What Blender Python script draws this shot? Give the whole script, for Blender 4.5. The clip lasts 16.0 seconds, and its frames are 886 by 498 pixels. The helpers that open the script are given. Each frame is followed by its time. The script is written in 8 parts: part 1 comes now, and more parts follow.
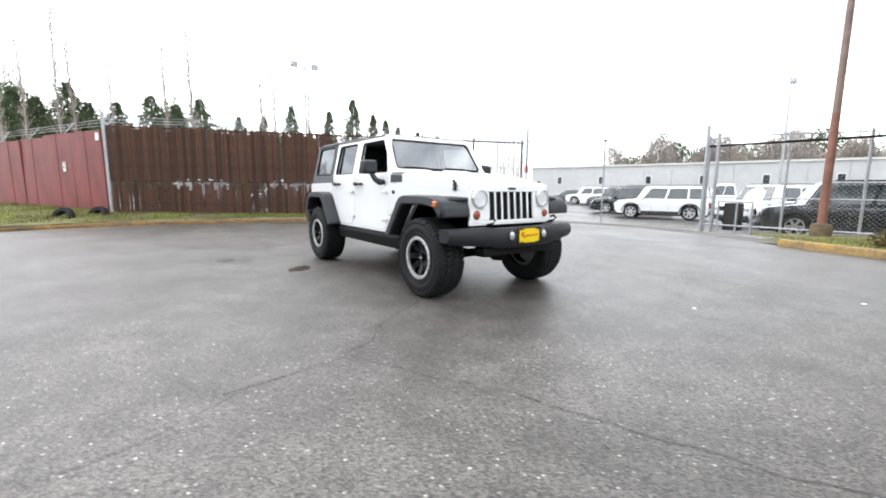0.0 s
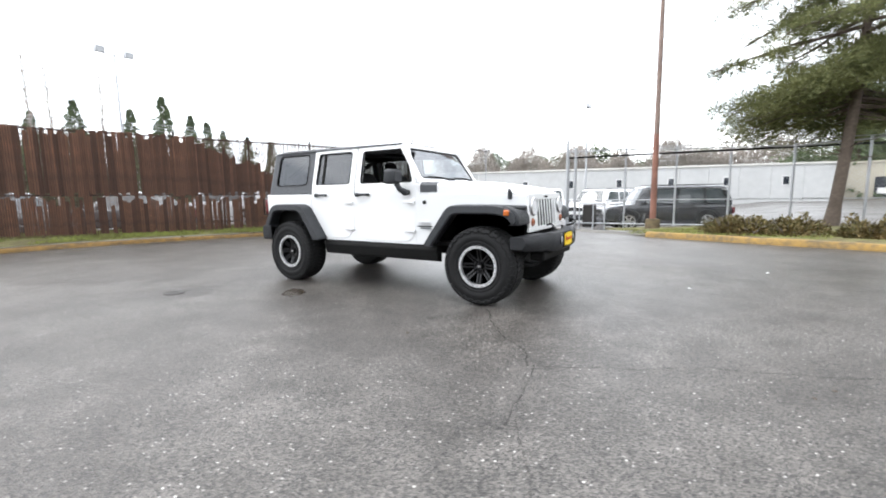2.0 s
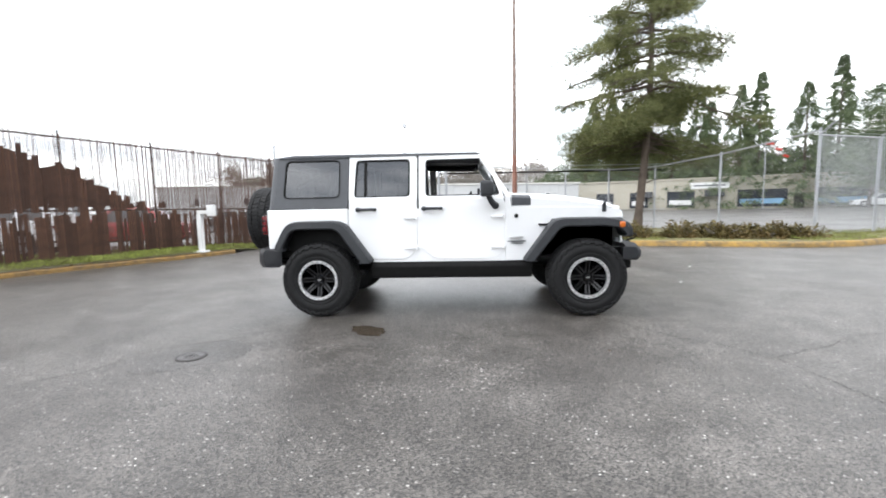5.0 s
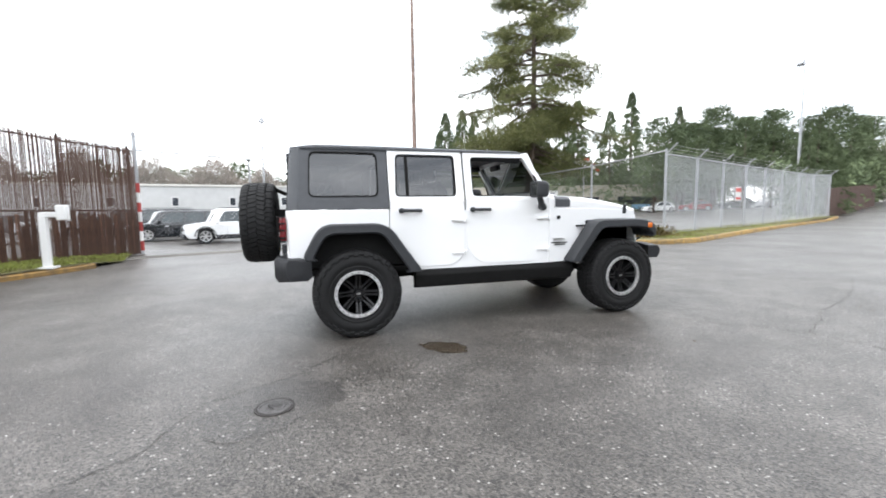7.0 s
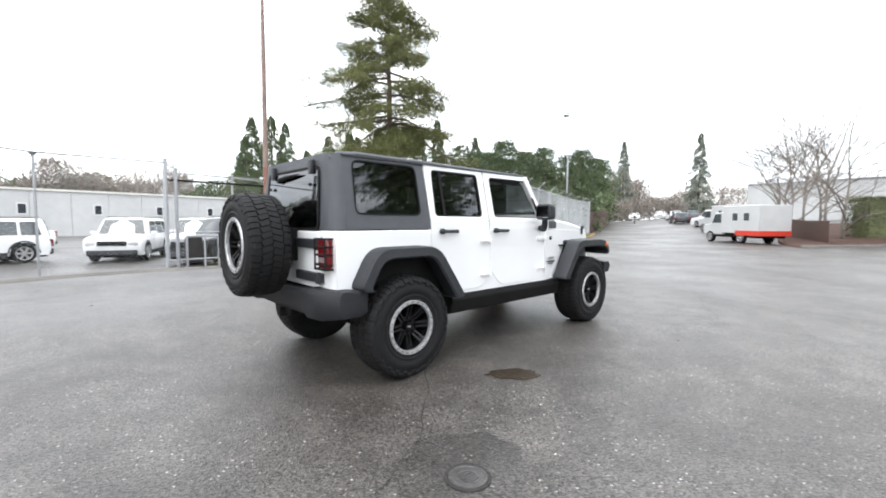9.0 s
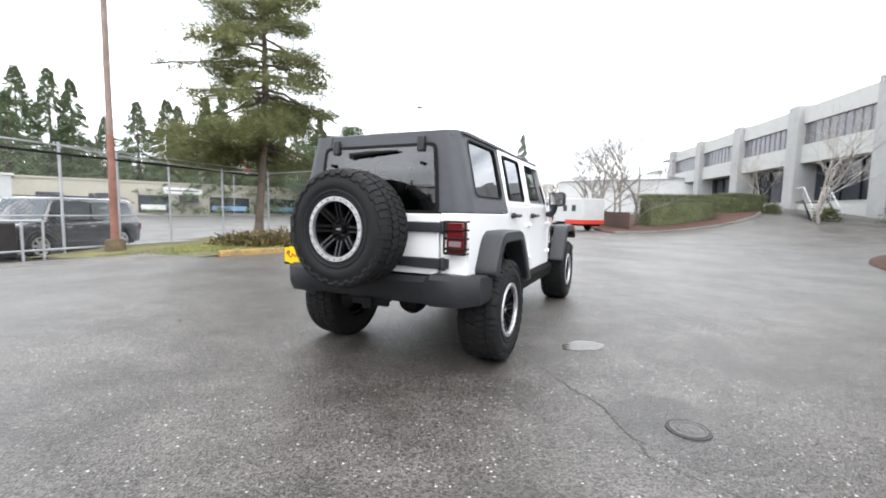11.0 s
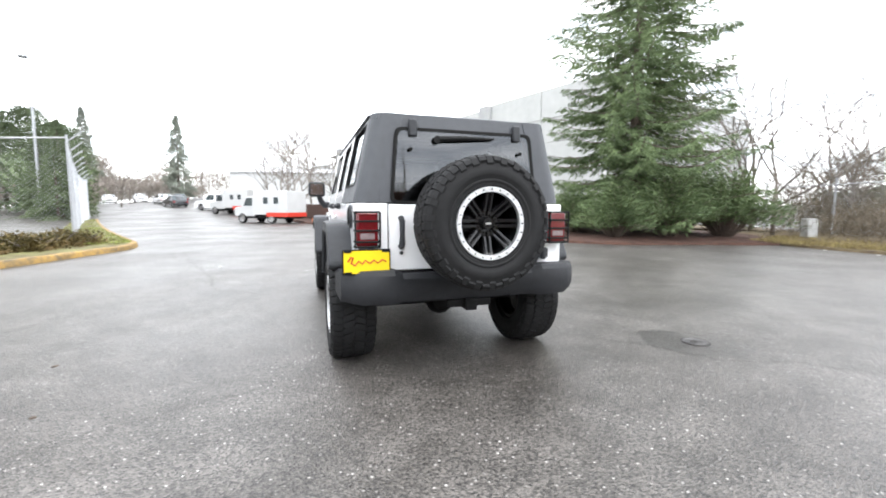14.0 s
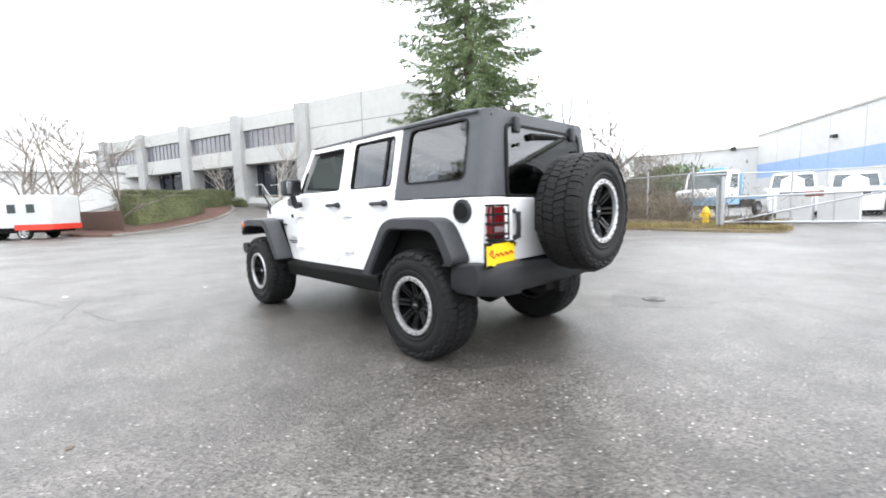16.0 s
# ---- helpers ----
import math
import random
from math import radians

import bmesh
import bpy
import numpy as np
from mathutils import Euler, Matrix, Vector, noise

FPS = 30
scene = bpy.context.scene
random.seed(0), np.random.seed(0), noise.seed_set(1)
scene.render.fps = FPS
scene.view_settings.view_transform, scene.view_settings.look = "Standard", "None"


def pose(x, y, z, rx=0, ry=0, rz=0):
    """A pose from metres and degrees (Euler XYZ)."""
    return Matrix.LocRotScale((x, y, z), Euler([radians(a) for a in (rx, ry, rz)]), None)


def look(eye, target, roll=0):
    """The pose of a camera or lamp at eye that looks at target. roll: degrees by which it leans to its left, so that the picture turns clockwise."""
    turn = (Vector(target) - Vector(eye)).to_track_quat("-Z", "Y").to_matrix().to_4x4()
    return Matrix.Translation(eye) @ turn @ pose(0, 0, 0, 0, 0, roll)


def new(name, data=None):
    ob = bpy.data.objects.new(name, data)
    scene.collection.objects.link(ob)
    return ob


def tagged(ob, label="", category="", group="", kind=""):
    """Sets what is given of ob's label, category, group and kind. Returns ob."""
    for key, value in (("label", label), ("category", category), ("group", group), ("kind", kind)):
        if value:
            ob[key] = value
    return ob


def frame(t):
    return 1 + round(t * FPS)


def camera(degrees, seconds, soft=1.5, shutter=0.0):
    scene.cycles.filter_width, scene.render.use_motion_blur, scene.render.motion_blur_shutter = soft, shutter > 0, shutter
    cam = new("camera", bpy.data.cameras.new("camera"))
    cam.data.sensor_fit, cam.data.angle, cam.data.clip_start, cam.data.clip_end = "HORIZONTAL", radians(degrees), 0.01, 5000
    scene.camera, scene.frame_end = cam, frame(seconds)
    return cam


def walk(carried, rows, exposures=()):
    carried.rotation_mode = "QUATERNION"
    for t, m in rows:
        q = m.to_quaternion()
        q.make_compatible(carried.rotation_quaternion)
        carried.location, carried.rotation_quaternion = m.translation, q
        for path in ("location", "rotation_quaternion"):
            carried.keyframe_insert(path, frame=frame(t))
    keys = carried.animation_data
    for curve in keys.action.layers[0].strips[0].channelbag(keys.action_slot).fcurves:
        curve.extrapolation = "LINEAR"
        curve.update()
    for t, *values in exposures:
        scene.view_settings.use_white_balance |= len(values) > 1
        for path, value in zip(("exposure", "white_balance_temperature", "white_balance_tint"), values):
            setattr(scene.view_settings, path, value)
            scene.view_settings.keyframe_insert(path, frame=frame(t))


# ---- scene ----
cam = camera(92.7, 16.0, soft=1.8, shutter=0.35)
PATH = [
    (0, (5.13, -3.271, 1.134), (3.533, -2.1, 0.851), 0.4),
    (0.5, (4.758, -3.717, 1.16), (3.228, -2.454, 0.906), 0.7),
    (1, (4.389, -4.182, 1.17), (3.017, -2.753, 0.894), 0.7),
    (1.5, (3.894, -4.492, 1.172), (2.656, -2.941, 0.924), 0.2),
    (2, (3.449, -4.828, 1.162), (2.413, -3.135, 0.912), -0.8),
    (2.5, (2.901, -5.05, 1.151), (1.985, -3.286, 0.929), -1.4),
    (3, (2.374, -5.257, 1.162), (1.618, -3.415, 0.973), -0.8),
    (3.5, (1.813, -5.356, 1.168), (1.216, -3.461, 0.94), -2.3),
    (4, (1.267, -5.428, 1.19), (0.834, -3.484, 1.013), -1.6),
    (4.5, (0.723, -5.486, 1.193), (0.429, -3.523, 0.944), -1.7),
    (5, (0.221, -5.453, 1.208), (0.091, -3.467, 1.008), -1.2),
    (5.2, (0.015, -5.469, 1.205), (0.001, -3.481, 0.987), -2.8),
    (7.3, (-2.144, -4.711, 1.21), (-1.418, -2.855, 1.037), -1.0),
    (7.5, (-2.349, -4.604, 1.231), (-1.505, -2.796, 1.088), -1.8),
    (8, (-2.789, -4.267, 1.227), (-1.808, -2.528, 1.102), -2.3),
    (8.5, (-3.219, -3.977, 1.227), (-2.022, -2.377, 1.146), -1.2),
    (8.7, (-3.374, -3.822, 1.281), (-2.107, -2.279, 1.177), -0.5),
    (10.8, (-4.728, -2.044, 1.204), (-2.967, -1.109, 1.05), 0.6),
    (11, (-4.819, -1.873, 1.217), (-3.017, -1.023, 1.04), 1.1),
    (11.5, (-4.917, -1.374, 1.209), (-3.057, -0.664, 1.023), 1.1),
    (12, (-5.011, -0.873, 1.194), (-3.068, -0.435, 1.02), 1.0),
    (12.5, (-5.015, -0.349, 1.178), (-3.041, -0.1, 0.967), 0.9),
    (13, (-5.035, 0.149, 1.169), (-3.043, 0.11, 0.991), 0.9),
    (13.5, (-4.982, 0.63, 1.167), (-3.027, 0.261, 0.963), -0.0),
    (14, (-4.866, 1.104, 1.177), (-2.978, 0.473, 0.983), 0.2),
    (14.5, (-4.747, 1.603, 1.186), (-2.955, 0.74, 0.975), -1.3),
    (15, (-4.499, 2.045, 1.174), (-2.825, 0.971, 0.961), 0.4),
    (15.5, (-4.241, 2.508, 1.169), (-2.744, 1.202, 0.941), -0.6),
    (16, (-3.871, 2.898, 1.162), (-2.444, 1.511, 0.954), -1.8),
]
walk(cam, [(t, look(eye, target, roll)) for t, eye, target, roll in PATH],
     exposures=[(0, 0.30), (2.5, 0.38), (5, 0.34), (8.5, 0.26), (11, 0.40), (12.5, 0.64), (13.2, 0.75), (14, 0.70), (16, 0.72)])

# ---- light: a bright overcast sky and a very soft sun ----
world = bpy.data.worlds.new("overcast")
scene.world = world
world.use_nodes = True
wn, wl = world.node_tree.nodes, world.node_tree.links
wn.clear()
w_out = wn.new("ShaderNodeOutputWorld")
w_bg = wn.new("ShaderNodeBackground")
w_sky = wn.new("ShaderNodeTexSky")
w_sky.sky_type, w_sky.sun_disc = "NISHITA", False
w_sky.sun_elevation, w_sky.sun_rotation = radians(57), radians(252)
w_sat = wn.new("ShaderNodeHueSaturation")
w_sat.inputs["Saturation"].default_value = 0.35
w_sat.inputs["Value"].default_value = 0.09
w_co = wn.new("ShaderNodeTexCoord")
w_map = wn.new("ShaderNodeMapping")
w_map.inputs["Scale"].default_value = (1.3, 1.3, 7.0)
w_noise = wn.new("ShaderNodeTexNoise")
w_noise.inputs["Scale"].default_value, w_noise.inputs["Detail"].default_value = 2.2, 6.0
w_ramp = wn.new("ShaderNodeValToRGB")
w_ramp.color_ramp.elements[0].position, w_ramp.color_ramp.elements[0].color = 0.40, (0.86, 0.92, 1.00, 1)
w_ramp.color_ramp.elements[1].position, w_ramp.color_ramp.elements[1].color = 0.62, (2.05, 2.07, 2.10, 1)
w_add = wn.new("ShaderNodeMixRGB")
w_add.blend_type, w_add.inputs[0].default_value = "ADD", 1.0
wl.new(w_co.outputs["Generated"], w_map.inputs[0])
wl.new(w_map.outputs[0], w_noise.inputs["Vector"])
wl.new(w_noise.outputs["Fac"], w_ramp.inputs[0])
wl.new(w_sky.outputs[0], w_sat.inputs["Color"])
wl.new(w_sat.outputs[0], w_add.inputs[1])
wl.new(w_ramp.outputs[0], w_add.inputs[2])
wl.new(w_add.outputs[0], w_bg.inputs["Color"])
w_bg.inputs["Strength"].default_value = 1.25
wl.new(w_bg.outputs[0], w_out.inputs["Surface"])
sun_data = bpy.data.lights.new("sun", "SUN")
sun_data.energy, sun_data.angle, sun_data.color = 0.8, radians(40), (1.0, 0.98, 0.95)
sun = new("sun", sun_data)
sun.matrix_world = look((-24, -8, 40), (0, 0, 0))

# ---- materials ----
def material(name, color, rough=0.6, metal=0.0, var=0.12, scale=8.0, bump=0.0, bump_scale=60.0, spec=0.5, dark=None, coat=0.0, by_object=0.0, by_island=0.0):
    """A surface with colour variation at two scales, and fine relief."""
    m = bpy.data.materials.new(name)
    m.use_nodes = True
    n, l = m.node_tree.nodes, m.node_tree.links
    b = n["Principled BSDF"]
    b.inputs["Roughness"].default_value, b.inputs["Metallic"].default_value = rough, metal
    b.inputs["Specular IOR Level"].default_value = spec
    b.inputs["Coat Weight"].default_value = coat
    co = n.new("ShaderNodeTexCoord")
    big, fine = n.new("ShaderNodeTexNoise"), n.new("ShaderNodeTexNoise")
    big.inputs["Scale"].default_value, big.inputs["Detail"].default_value = scale * 0.15, 4
    fine.inputs["Scale"].default_value, fine.inputs["Detail"].default_value = scale, 5
    for t in (big, fine):
        l.new(co.outputs["Object"], t.inputs["Vector"])
    mix = n.new("ShaderNodeMath")
    mix.operation = "ADD"
    l.new(big.outputs["Fac"], mix.inputs[0])
    l.new(fine.outputs["Fac"], mix.inputs[1])
    ramp = n.new("ShaderNodeValToRGB")
    ramp.color_ramp.elements[0].position, ramp.color_ramp.elements[1].position = 0.35, 0.68
    half = n.new("ShaderNodeMath")
    half.operation, half.inputs[1].default_value = "MULTIPLY", 0.5
    l.new(mix.outputs[0], half.inputs[0])
    l.new(half.outputs[0], ramp.inputs[0])
    low = dark or tuple(c * (1 - var) for c in color)
    ramp.color_ramp.elements[0].color = (*low, 1)
    ramp.color_ramp.elements[1].color = (*[min(1, c * (1 + var * 0.6)) for c in color], 1)
    out = ramp.outputs[0]
    if by_object or by_island:
        info = n.new("ShaderNodeObjectInfo" if by_object else "ShaderNodeNewGeometry")
        rnd = info.outputs["Random"] if by_object else info.outputs["Random Per Island"]
        amount = by_object or by_island
        hsv, span = n.new("ShaderNodeHueSaturation"), n.new("ShaderNodeMapRange")
        span.inputs["To Min"].default_value, span.inputs["To Max"].default_value = 1 - amount, 1 + amount
        l.new(rnd, span.inputs["Value"])
        l.new(span.outputs[0], hsv.inputs["Value"])
        l.new(out, hsv.inputs["Color"])
        out = hsv.outputs[0]
    l.new(out, b.inputs["Base Color"])
    if bump:
        grain, bm_node = n.new("ShaderNodeTexNoise"), n.new("ShaderNodeBump")
        grain.inputs["Scale"].default_value, grain.inputs["Detail"].default_value = bump_scale, 4
        bm_node.inputs["Strength"].default_value, bm_node.inputs["Distance"].default_value = bump, 0.01
        l.new(co.outputs["Object"], grain.inputs["Vector"])
        l.new(grain.outputs["Fac"], bm_node.inputs["Height"])
        l.new(bm_node.outputs[0], b.inputs["Normal"])
    return m


def glass(name, tint, rough=0.01, see=0.5, ior=1.85):
    """A glossy pane that lets part of the view through."""
    m = bpy.data.materials.new(name)
    m.use_nodes = True
    n, l = m.node_tree.nodes, m.node_tree.links
    n.clear()
    out, mix, clear, gloss, face, power, grow = (n.new("ShaderNode" + k) for k in ("OutputMaterial", "MixShader", "BsdfTransparent", "BsdfGlossy", "LayerWeight", "Math", "Math"))
    clear.inputs["Color"].default_value = (*[c * see for c in tint], 1)
    gloss.inputs["Roughness"].default_value = rough
    gloss.inputs["Color"].default_value = (0.95, 0.97, 1.0, 1)
    # reflectance grows from its head-on value to one at a grazing view, alike on both sides of the pane
    base = ((ior - 1) / (ior + 1)) ** 2
    face.inputs["Blend"].default_value = 0.5
    power.operation, power.inputs[1].default_value = "POWER", 5.0
    grow.operation, grow.inputs[1].default_value, grow.inputs[2].default_value = "MULTIPLY_ADD", 1 - base, base
    l.new(face.outputs["Facing"], power.inputs[0])
    l.new(power.outputs[0], grow.inputs[0])
    l.new(grow.outputs[0], mix.inputs[0])
    l.new(clear.outputs[0], mix.inputs[1])
    l.new(gloss.outputs[0], mix.inputs[2])
    l.new(mix.outputs[0], out.inputs[0])
    return m


def asphalt_material(name, gain, gloss):
    """Wet, worn asphalt: pale aggregate in dark binder, damp patches with more gloss."""
    m = bpy.data.materials.new(name)
    m.use_nodes = True
    n, l = m.node_tree.nodes, m.node_tree.links
    b = n["Principled BSDF"]
    co = n.new("ShaderNodeTexCoord")
    vor, wet, mid, speck, fleck = (n.new("ShaderNodeTex" + k) for k in ("Voronoi", "Noise", "Noise", "Noise", "Voronoi"))
    vor.inputs["Scale"].default_value = 105
    fleck.inputs["Scale"].default_value = 38
    wet.inputs["Scale"].default_value, wet.inputs["Detail"].default_value = 0.33, 5
    mid.inputs["Scale"].default_value, mid.inputs["Detail"].default_value = 3.0, 6
    speck.inputs["Scale"].default_value, speck.inputs["Detail"].default_value = 160, 2
    for t in (vor, wet, mid, speck, fleck):
        l.new(co.outputs["Object"], t.inputs["Vector"])
    stone = n.new("ShaderNodeValToRGB")
    e = stone.color_ramp.elements
    e[0].position, e[0].color = 0.15, (0.020, 0.019, 0.018, 1)
    e[1].position, e[1].color = 0.95, (0.196, 0.181, 0.168, 1)
    l.new(vor.outputs["Color"], stone.inputs[0])
    # a few stones are much paler
    pale = n.new("ShaderNodeValToRGB")
    pale.color_ramp.elements[0].position, pale.color_ramp.elements[1].position = 0.66, 0.90
    l.new(fleck.outputs["Color"], pale.inputs[0])
    near = n.new("ShaderNodeValToRGB")
    near.color_ramp.elements[0].position, near.color_ramp.elements[0].color = 0.16, (1, 1, 1, 1)
    near.color_ramp.elements[1].position, near.color_ramp.elements[1].color = 0.30, (0, 0, 0, 1)
    l.new(fleck.outputs["Distance"], near.inputs[0])
    both = n.new("ShaderNodeMath")
    both.operation = "MULTIPLY"
    l.new(pale.outputs[0], both.inputs[0])
    l.new(near.outputs[0], both.inputs[1])
    mix1 = n.new("ShaderNodeMixRGB")
    l.new(both.outputs[0], mix1.inputs[0])
    l.new(stone.outputs[0], mix1.inputs[1])
    mix1.inputs[2].default_value = (0.68, 0.665, 0.64, 1)
    tone = n.new("ShaderNodeValToRGB")
    tone.color_ramp.elements[0].position, tone.color_ramp.elements[0].color = 0.3, (0.72 * gain, 0.71 * gain, 0.69 * gain, 1)
    tone.color_ramp.elements[1].position, tone.color_ramp.elements[1].color = 0.7, (1.15 * gain, 1.14 * gain, 1.12 * gain, 1)
    l.new(mid.outputs["Fac"], tone.inputs[0])
    mul = n.new("ShaderNodeMixRGB")
    mul.blend_type, mul.inputs[0].default_value = "MULTIPLY", 1.0
    l.new(mix1.outputs[0], mul.inputs[1])
    l.new(tone.outputs[0], mul.inputs[2])
    # broad worn and oily areas
    broad, stain = n.new("ShaderNodeTexNoise"), n.new("ShaderNodeValToRGB")
    broad.inputs["Scale"].default_value, broad.inputs["Detail"].default_value = 0.75, 4
    l.new(co.outputs["Object"], broad.inputs["Vector"])
    stain.color_ramp.elements[0].position, stain.color_ramp.elements[0].color = 0.36, (0.74, 0.73, 0.72, 1)
    stain.color_ramp.elements[1].position, stain.color_ramp.elements[1].color = 0.62, (1.12, 1.12, 1.12, 1)
    l.new(broad.outputs["Fac"], stain.inputs[0])
    worn = n.new("ShaderNodeMixRGB")
    worn.blend_type, worn.inputs[0].default_value = "MULTIPLY", 1.0
    l.new(mul.outputs[0], worn.inputs[1])
    l.new(stain.outputs[0], worn.inputs[2])
    l.new(worn.outputs[0], b.inputs["Base Color"])
    rough = n.new("ShaderNodeValToRGB")
    rough.color_ramp.elements[0].position, rough.color_ramp.elements[0].color = 0.40, (0.33 * gloss, 0.33 * gloss, 0.33 * gloss, 1)
    rough.color_ramp.elements[1].position, rough.color_ramp.elements[1].color = 0.60, (0.43 * gloss, 0.43 * gloss, 0.43 * gloss, 1)
    l.new(wet.outputs["Fac"], rough.inputs[0])
    l.new(rough.outputs[0], b.inputs["Roughness"])
    b.inputs["Specular IOR Level"].default_value = 0.5
    bump = n.new("ShaderNodeBump")
    bump.inputs["Strength"].default_value, bump.inputs["Distance"].default_value = 0.8, 0.004
    l.new(vor.outputs["Distance"], bump.inputs["Height"])
    l.new(bump.outputs[0], b.inputs["Normal"])
    return m


M_ASPHALT = asphalt_material("wet_asphalt", 0.87, 1.0)
M_PATCH = asphalt_material("old_asphalt_patch", 0.60, 0.85)
M_WHITE = material("white_car_paint", (0.87, 0.875, 0.88), 0.22, 0, 0.03, 2.0, coat=0.5)
M_TRIM = material("textured_black_plastic", (0.026, 0.028, 0.032), 0.5, 0, 0.2, 30, 0.25, 500, spec=0.42)
# same plastic as the flares; the bumpers' shade is put into a darker colour
M_BUMPER = material("shaded_bumper_plastic", (0.021, 0.022, 0.025), 0.55, 0, 0.2, 30, 0.25, 500, spec=0.32)
M_CAP = material("charcoal_hardtop", (0.062, 0.066, 0.074), 0.5, 0, 0.12, 20, 0.3, 400)
M_RUBBER = material("tyre_rubber", (0.0125, 0.0125, 0.013), 0.7, 0, 0.3, 25, 0.2, 200, spec=0.26)
M_BLACK = material("gloss_black_metal", (0.008, 0.008, 0.009), 0.22, 0.0, 0.2, 20, spec=0.35, coat=0.15)
M_BEAD = material("bright_bead_ring", (0.74, 0.74, 0.75), 0.36, 0.75, 0.35, 120, 0.3, 160)
M_ALLOY = material("machined_alloy", (0.72, 0.72, 0.73), 0.3, 0.9, 0.1, 40)
M_CHROME = material("chrome", (0.8, 0.8, 0.82), 0.12, 1.0, 0.05, 10)
M_UNDER = material("chassis_black", (0.009, 0.009, 0.009), 0.7, 0, 0.3, 20, spec=0.18)
M_SEAT = material("dark_cloth", (0.03, 0.031, 0.034), 0.85, 0, 0.2, 60, 0.2, 300)
M_GLASS_DARK = glass("tinted_glass", (0.75, 0.8, 0.8), 0.01, 0.16)
M_REARGLASS = glass("rear_glass", (0.75, 0.8, 0.8), 0.01, 0.16, 1.78)
M_GLASS = glass("clear_glass", (0.85, 0.95, 0.93), 0.01, 0.8)
M_WINDSCREEN = glass("windscreen_glass", (0.85, 0.95, 0.93), 0.03, 0.22, 2.75)
M_LAMPGLASS = glass("lamp_glass", (1, 1, 1), 0.01, 0.95, 1.4)
M_SMOKE = material("smoky_lens", (0.26, 0.20, 0.205), 0.2, 0, 0.2, 60, coat=0.5)
M_RED = material("red_lens", (0.165, 0.008, 0.012), 0.18, 0, 0.15, 30, coat=0.6)
M_LENS = material("clear_lens", (0.62, 0.63, 0.64), 0.12, 0.3, 0.1, 40, coat=0.7)
M_AMBER = material("amber_lens", (0.58, 0.14, 0.02), 0.2, 0, 0.1, 40, coat=0.5)
# amber again, darkened in colour because the front lenses are less lit
M_TURN = material("shaded_amber_lens", (0.30, 0.085, 0.035), 0.25, 0, 0.15, 40, coat=0.4)
M_REFLECT = material("lamp_reflector", (0.88, 0.89, 0.91), 0.3, 0.1, 0.12, 60)
M_YELLOW = material("yellow_plate", (0.88, 0.62, 0.01), 0.4, 0, 0.05, 20)
M_INK = material("red_ink", (0.45, 0.02, 0.01), 0.5, 0, 0.05, 20)
M_SLAT = material("rusty_brown_slat", (0.225, 0.098, 0.052), 0.8, 0, 0.62, 5.0, 0.4, 90, dark=(0.062, 0.040, 0.028), by_object=0.65)
M_REDWALL = material("red_sheet_wall", (0.23, 0.038, 0.036), 0.55, 0, 0.4, 2.2, 0.25, 14)
M_GALV = material("galvanised_steel", (0.44, 0.45, 0.47), 0.45, 0.5, 0.15, 20, 0.1, 80)
M_WIRE = material("chain_wire", (0.50, 0.515, 0.53), 0.5, 0.25, 0.1, 5)
M_RUSTPOLE = material("red_oxide_pole", (0.27, 0.125, 0.09), 0.7, 0, 0.35, 6, 0.3, 40)
M_CONC = material("concrete", (0.42, 0.41, 0.38), 0.85, 0, 0.2, 6, 0.4, 60)
M_DARKCONC = material("weathered_concrete", (0.16, 0.15, 0.135), 0.85, 0, 0.35, 6, 0.4, 60)
M_KERB = material("worn_yellow_kerb", (0.42, 0.25, 0.055), 0.8, 0, 0.2, 9, 0.5, 50, dark=(0.12, 0.095, 0.06))
M_OLDKERB = material("dirty_yellow_kerb", (0.26, 0.15, 0.035), 0.85, 0, 0.3, 9, 0.5, 50, dark=(0.075, 0.055, 0.035))
M_TAPE = material("faded_red_tape", (0.38, 0.05, 0.045), 0.6, 0, 0.35, 12)
M_GRASS = material("damp_grass", (0.24, 0.29, 0.055), 0.8, 0, 0.4, 7, 0.3, 40, dark=(0.10, 0.085, 0.03), by_island=0.3)
M_STRAW = material("straw_grass", (0.27, 0.225, 0.085), 0.85, 0, 0.4, 7, 0.3, 40, dark=(0.14, 0.10, 0.045), by_island=0.4)
M_LITTER = material("leaf_litter_soil", (0.15, 0.115, 0.06), 0.9, 0, 0.45, 5, 0.6, 30, dark=(0.06, 0.042, 0.028))
M_SOIL = material("grassy_soil", (0.17, 0.17, 0.055), 0.9, 0, 0.4, 5, 0.6, 30, dark=(0.07, 0.05, 0.03))
M_MULCH = material("bark_mulch", (0.078, 0.037, 0.025), 0.95, 0, 0.5, 20, 0.8, 60)
M_BARK = material("grey_brown_bark", (0.13, 0.10, 0.08), 0.9, 0, 0.4, 12, 0.7, 30)
M_BIRCH = material("pale_bark", (0.36, 0.33, 0.30), 0.85, 0, 0.35, 12, 0.4, 30)
M_TWIG = material("bare_twig", (0.20, 0.175, 0.15), 0.9, 0, 0.3, 8, by_island=0.2)
M_PINE = material("pine_needles", (0.195, 0.200, 0.085), 0.7, 0, 0.4, 3, spec=0.15, dark=(0.090, 0.105, 0.046), by_island=0.4)
M_SPRUCE = material("fir_needles", (0.160, 0.210, 0.095), 0.7, 0, 0.4, 3, spec=0.15, dark=(0.080, 0.115, 0.058), by_island=0.35)
# distance haze is put into the colour: lighter far green, then paler still
M_FAR = material("far_conifer", (0.140, 0.175, 0.090), 0.85, 0, 0.4, 1.0, spec=0.15, dark=(0.080, 0.105, 0.062), by_island=0.25)
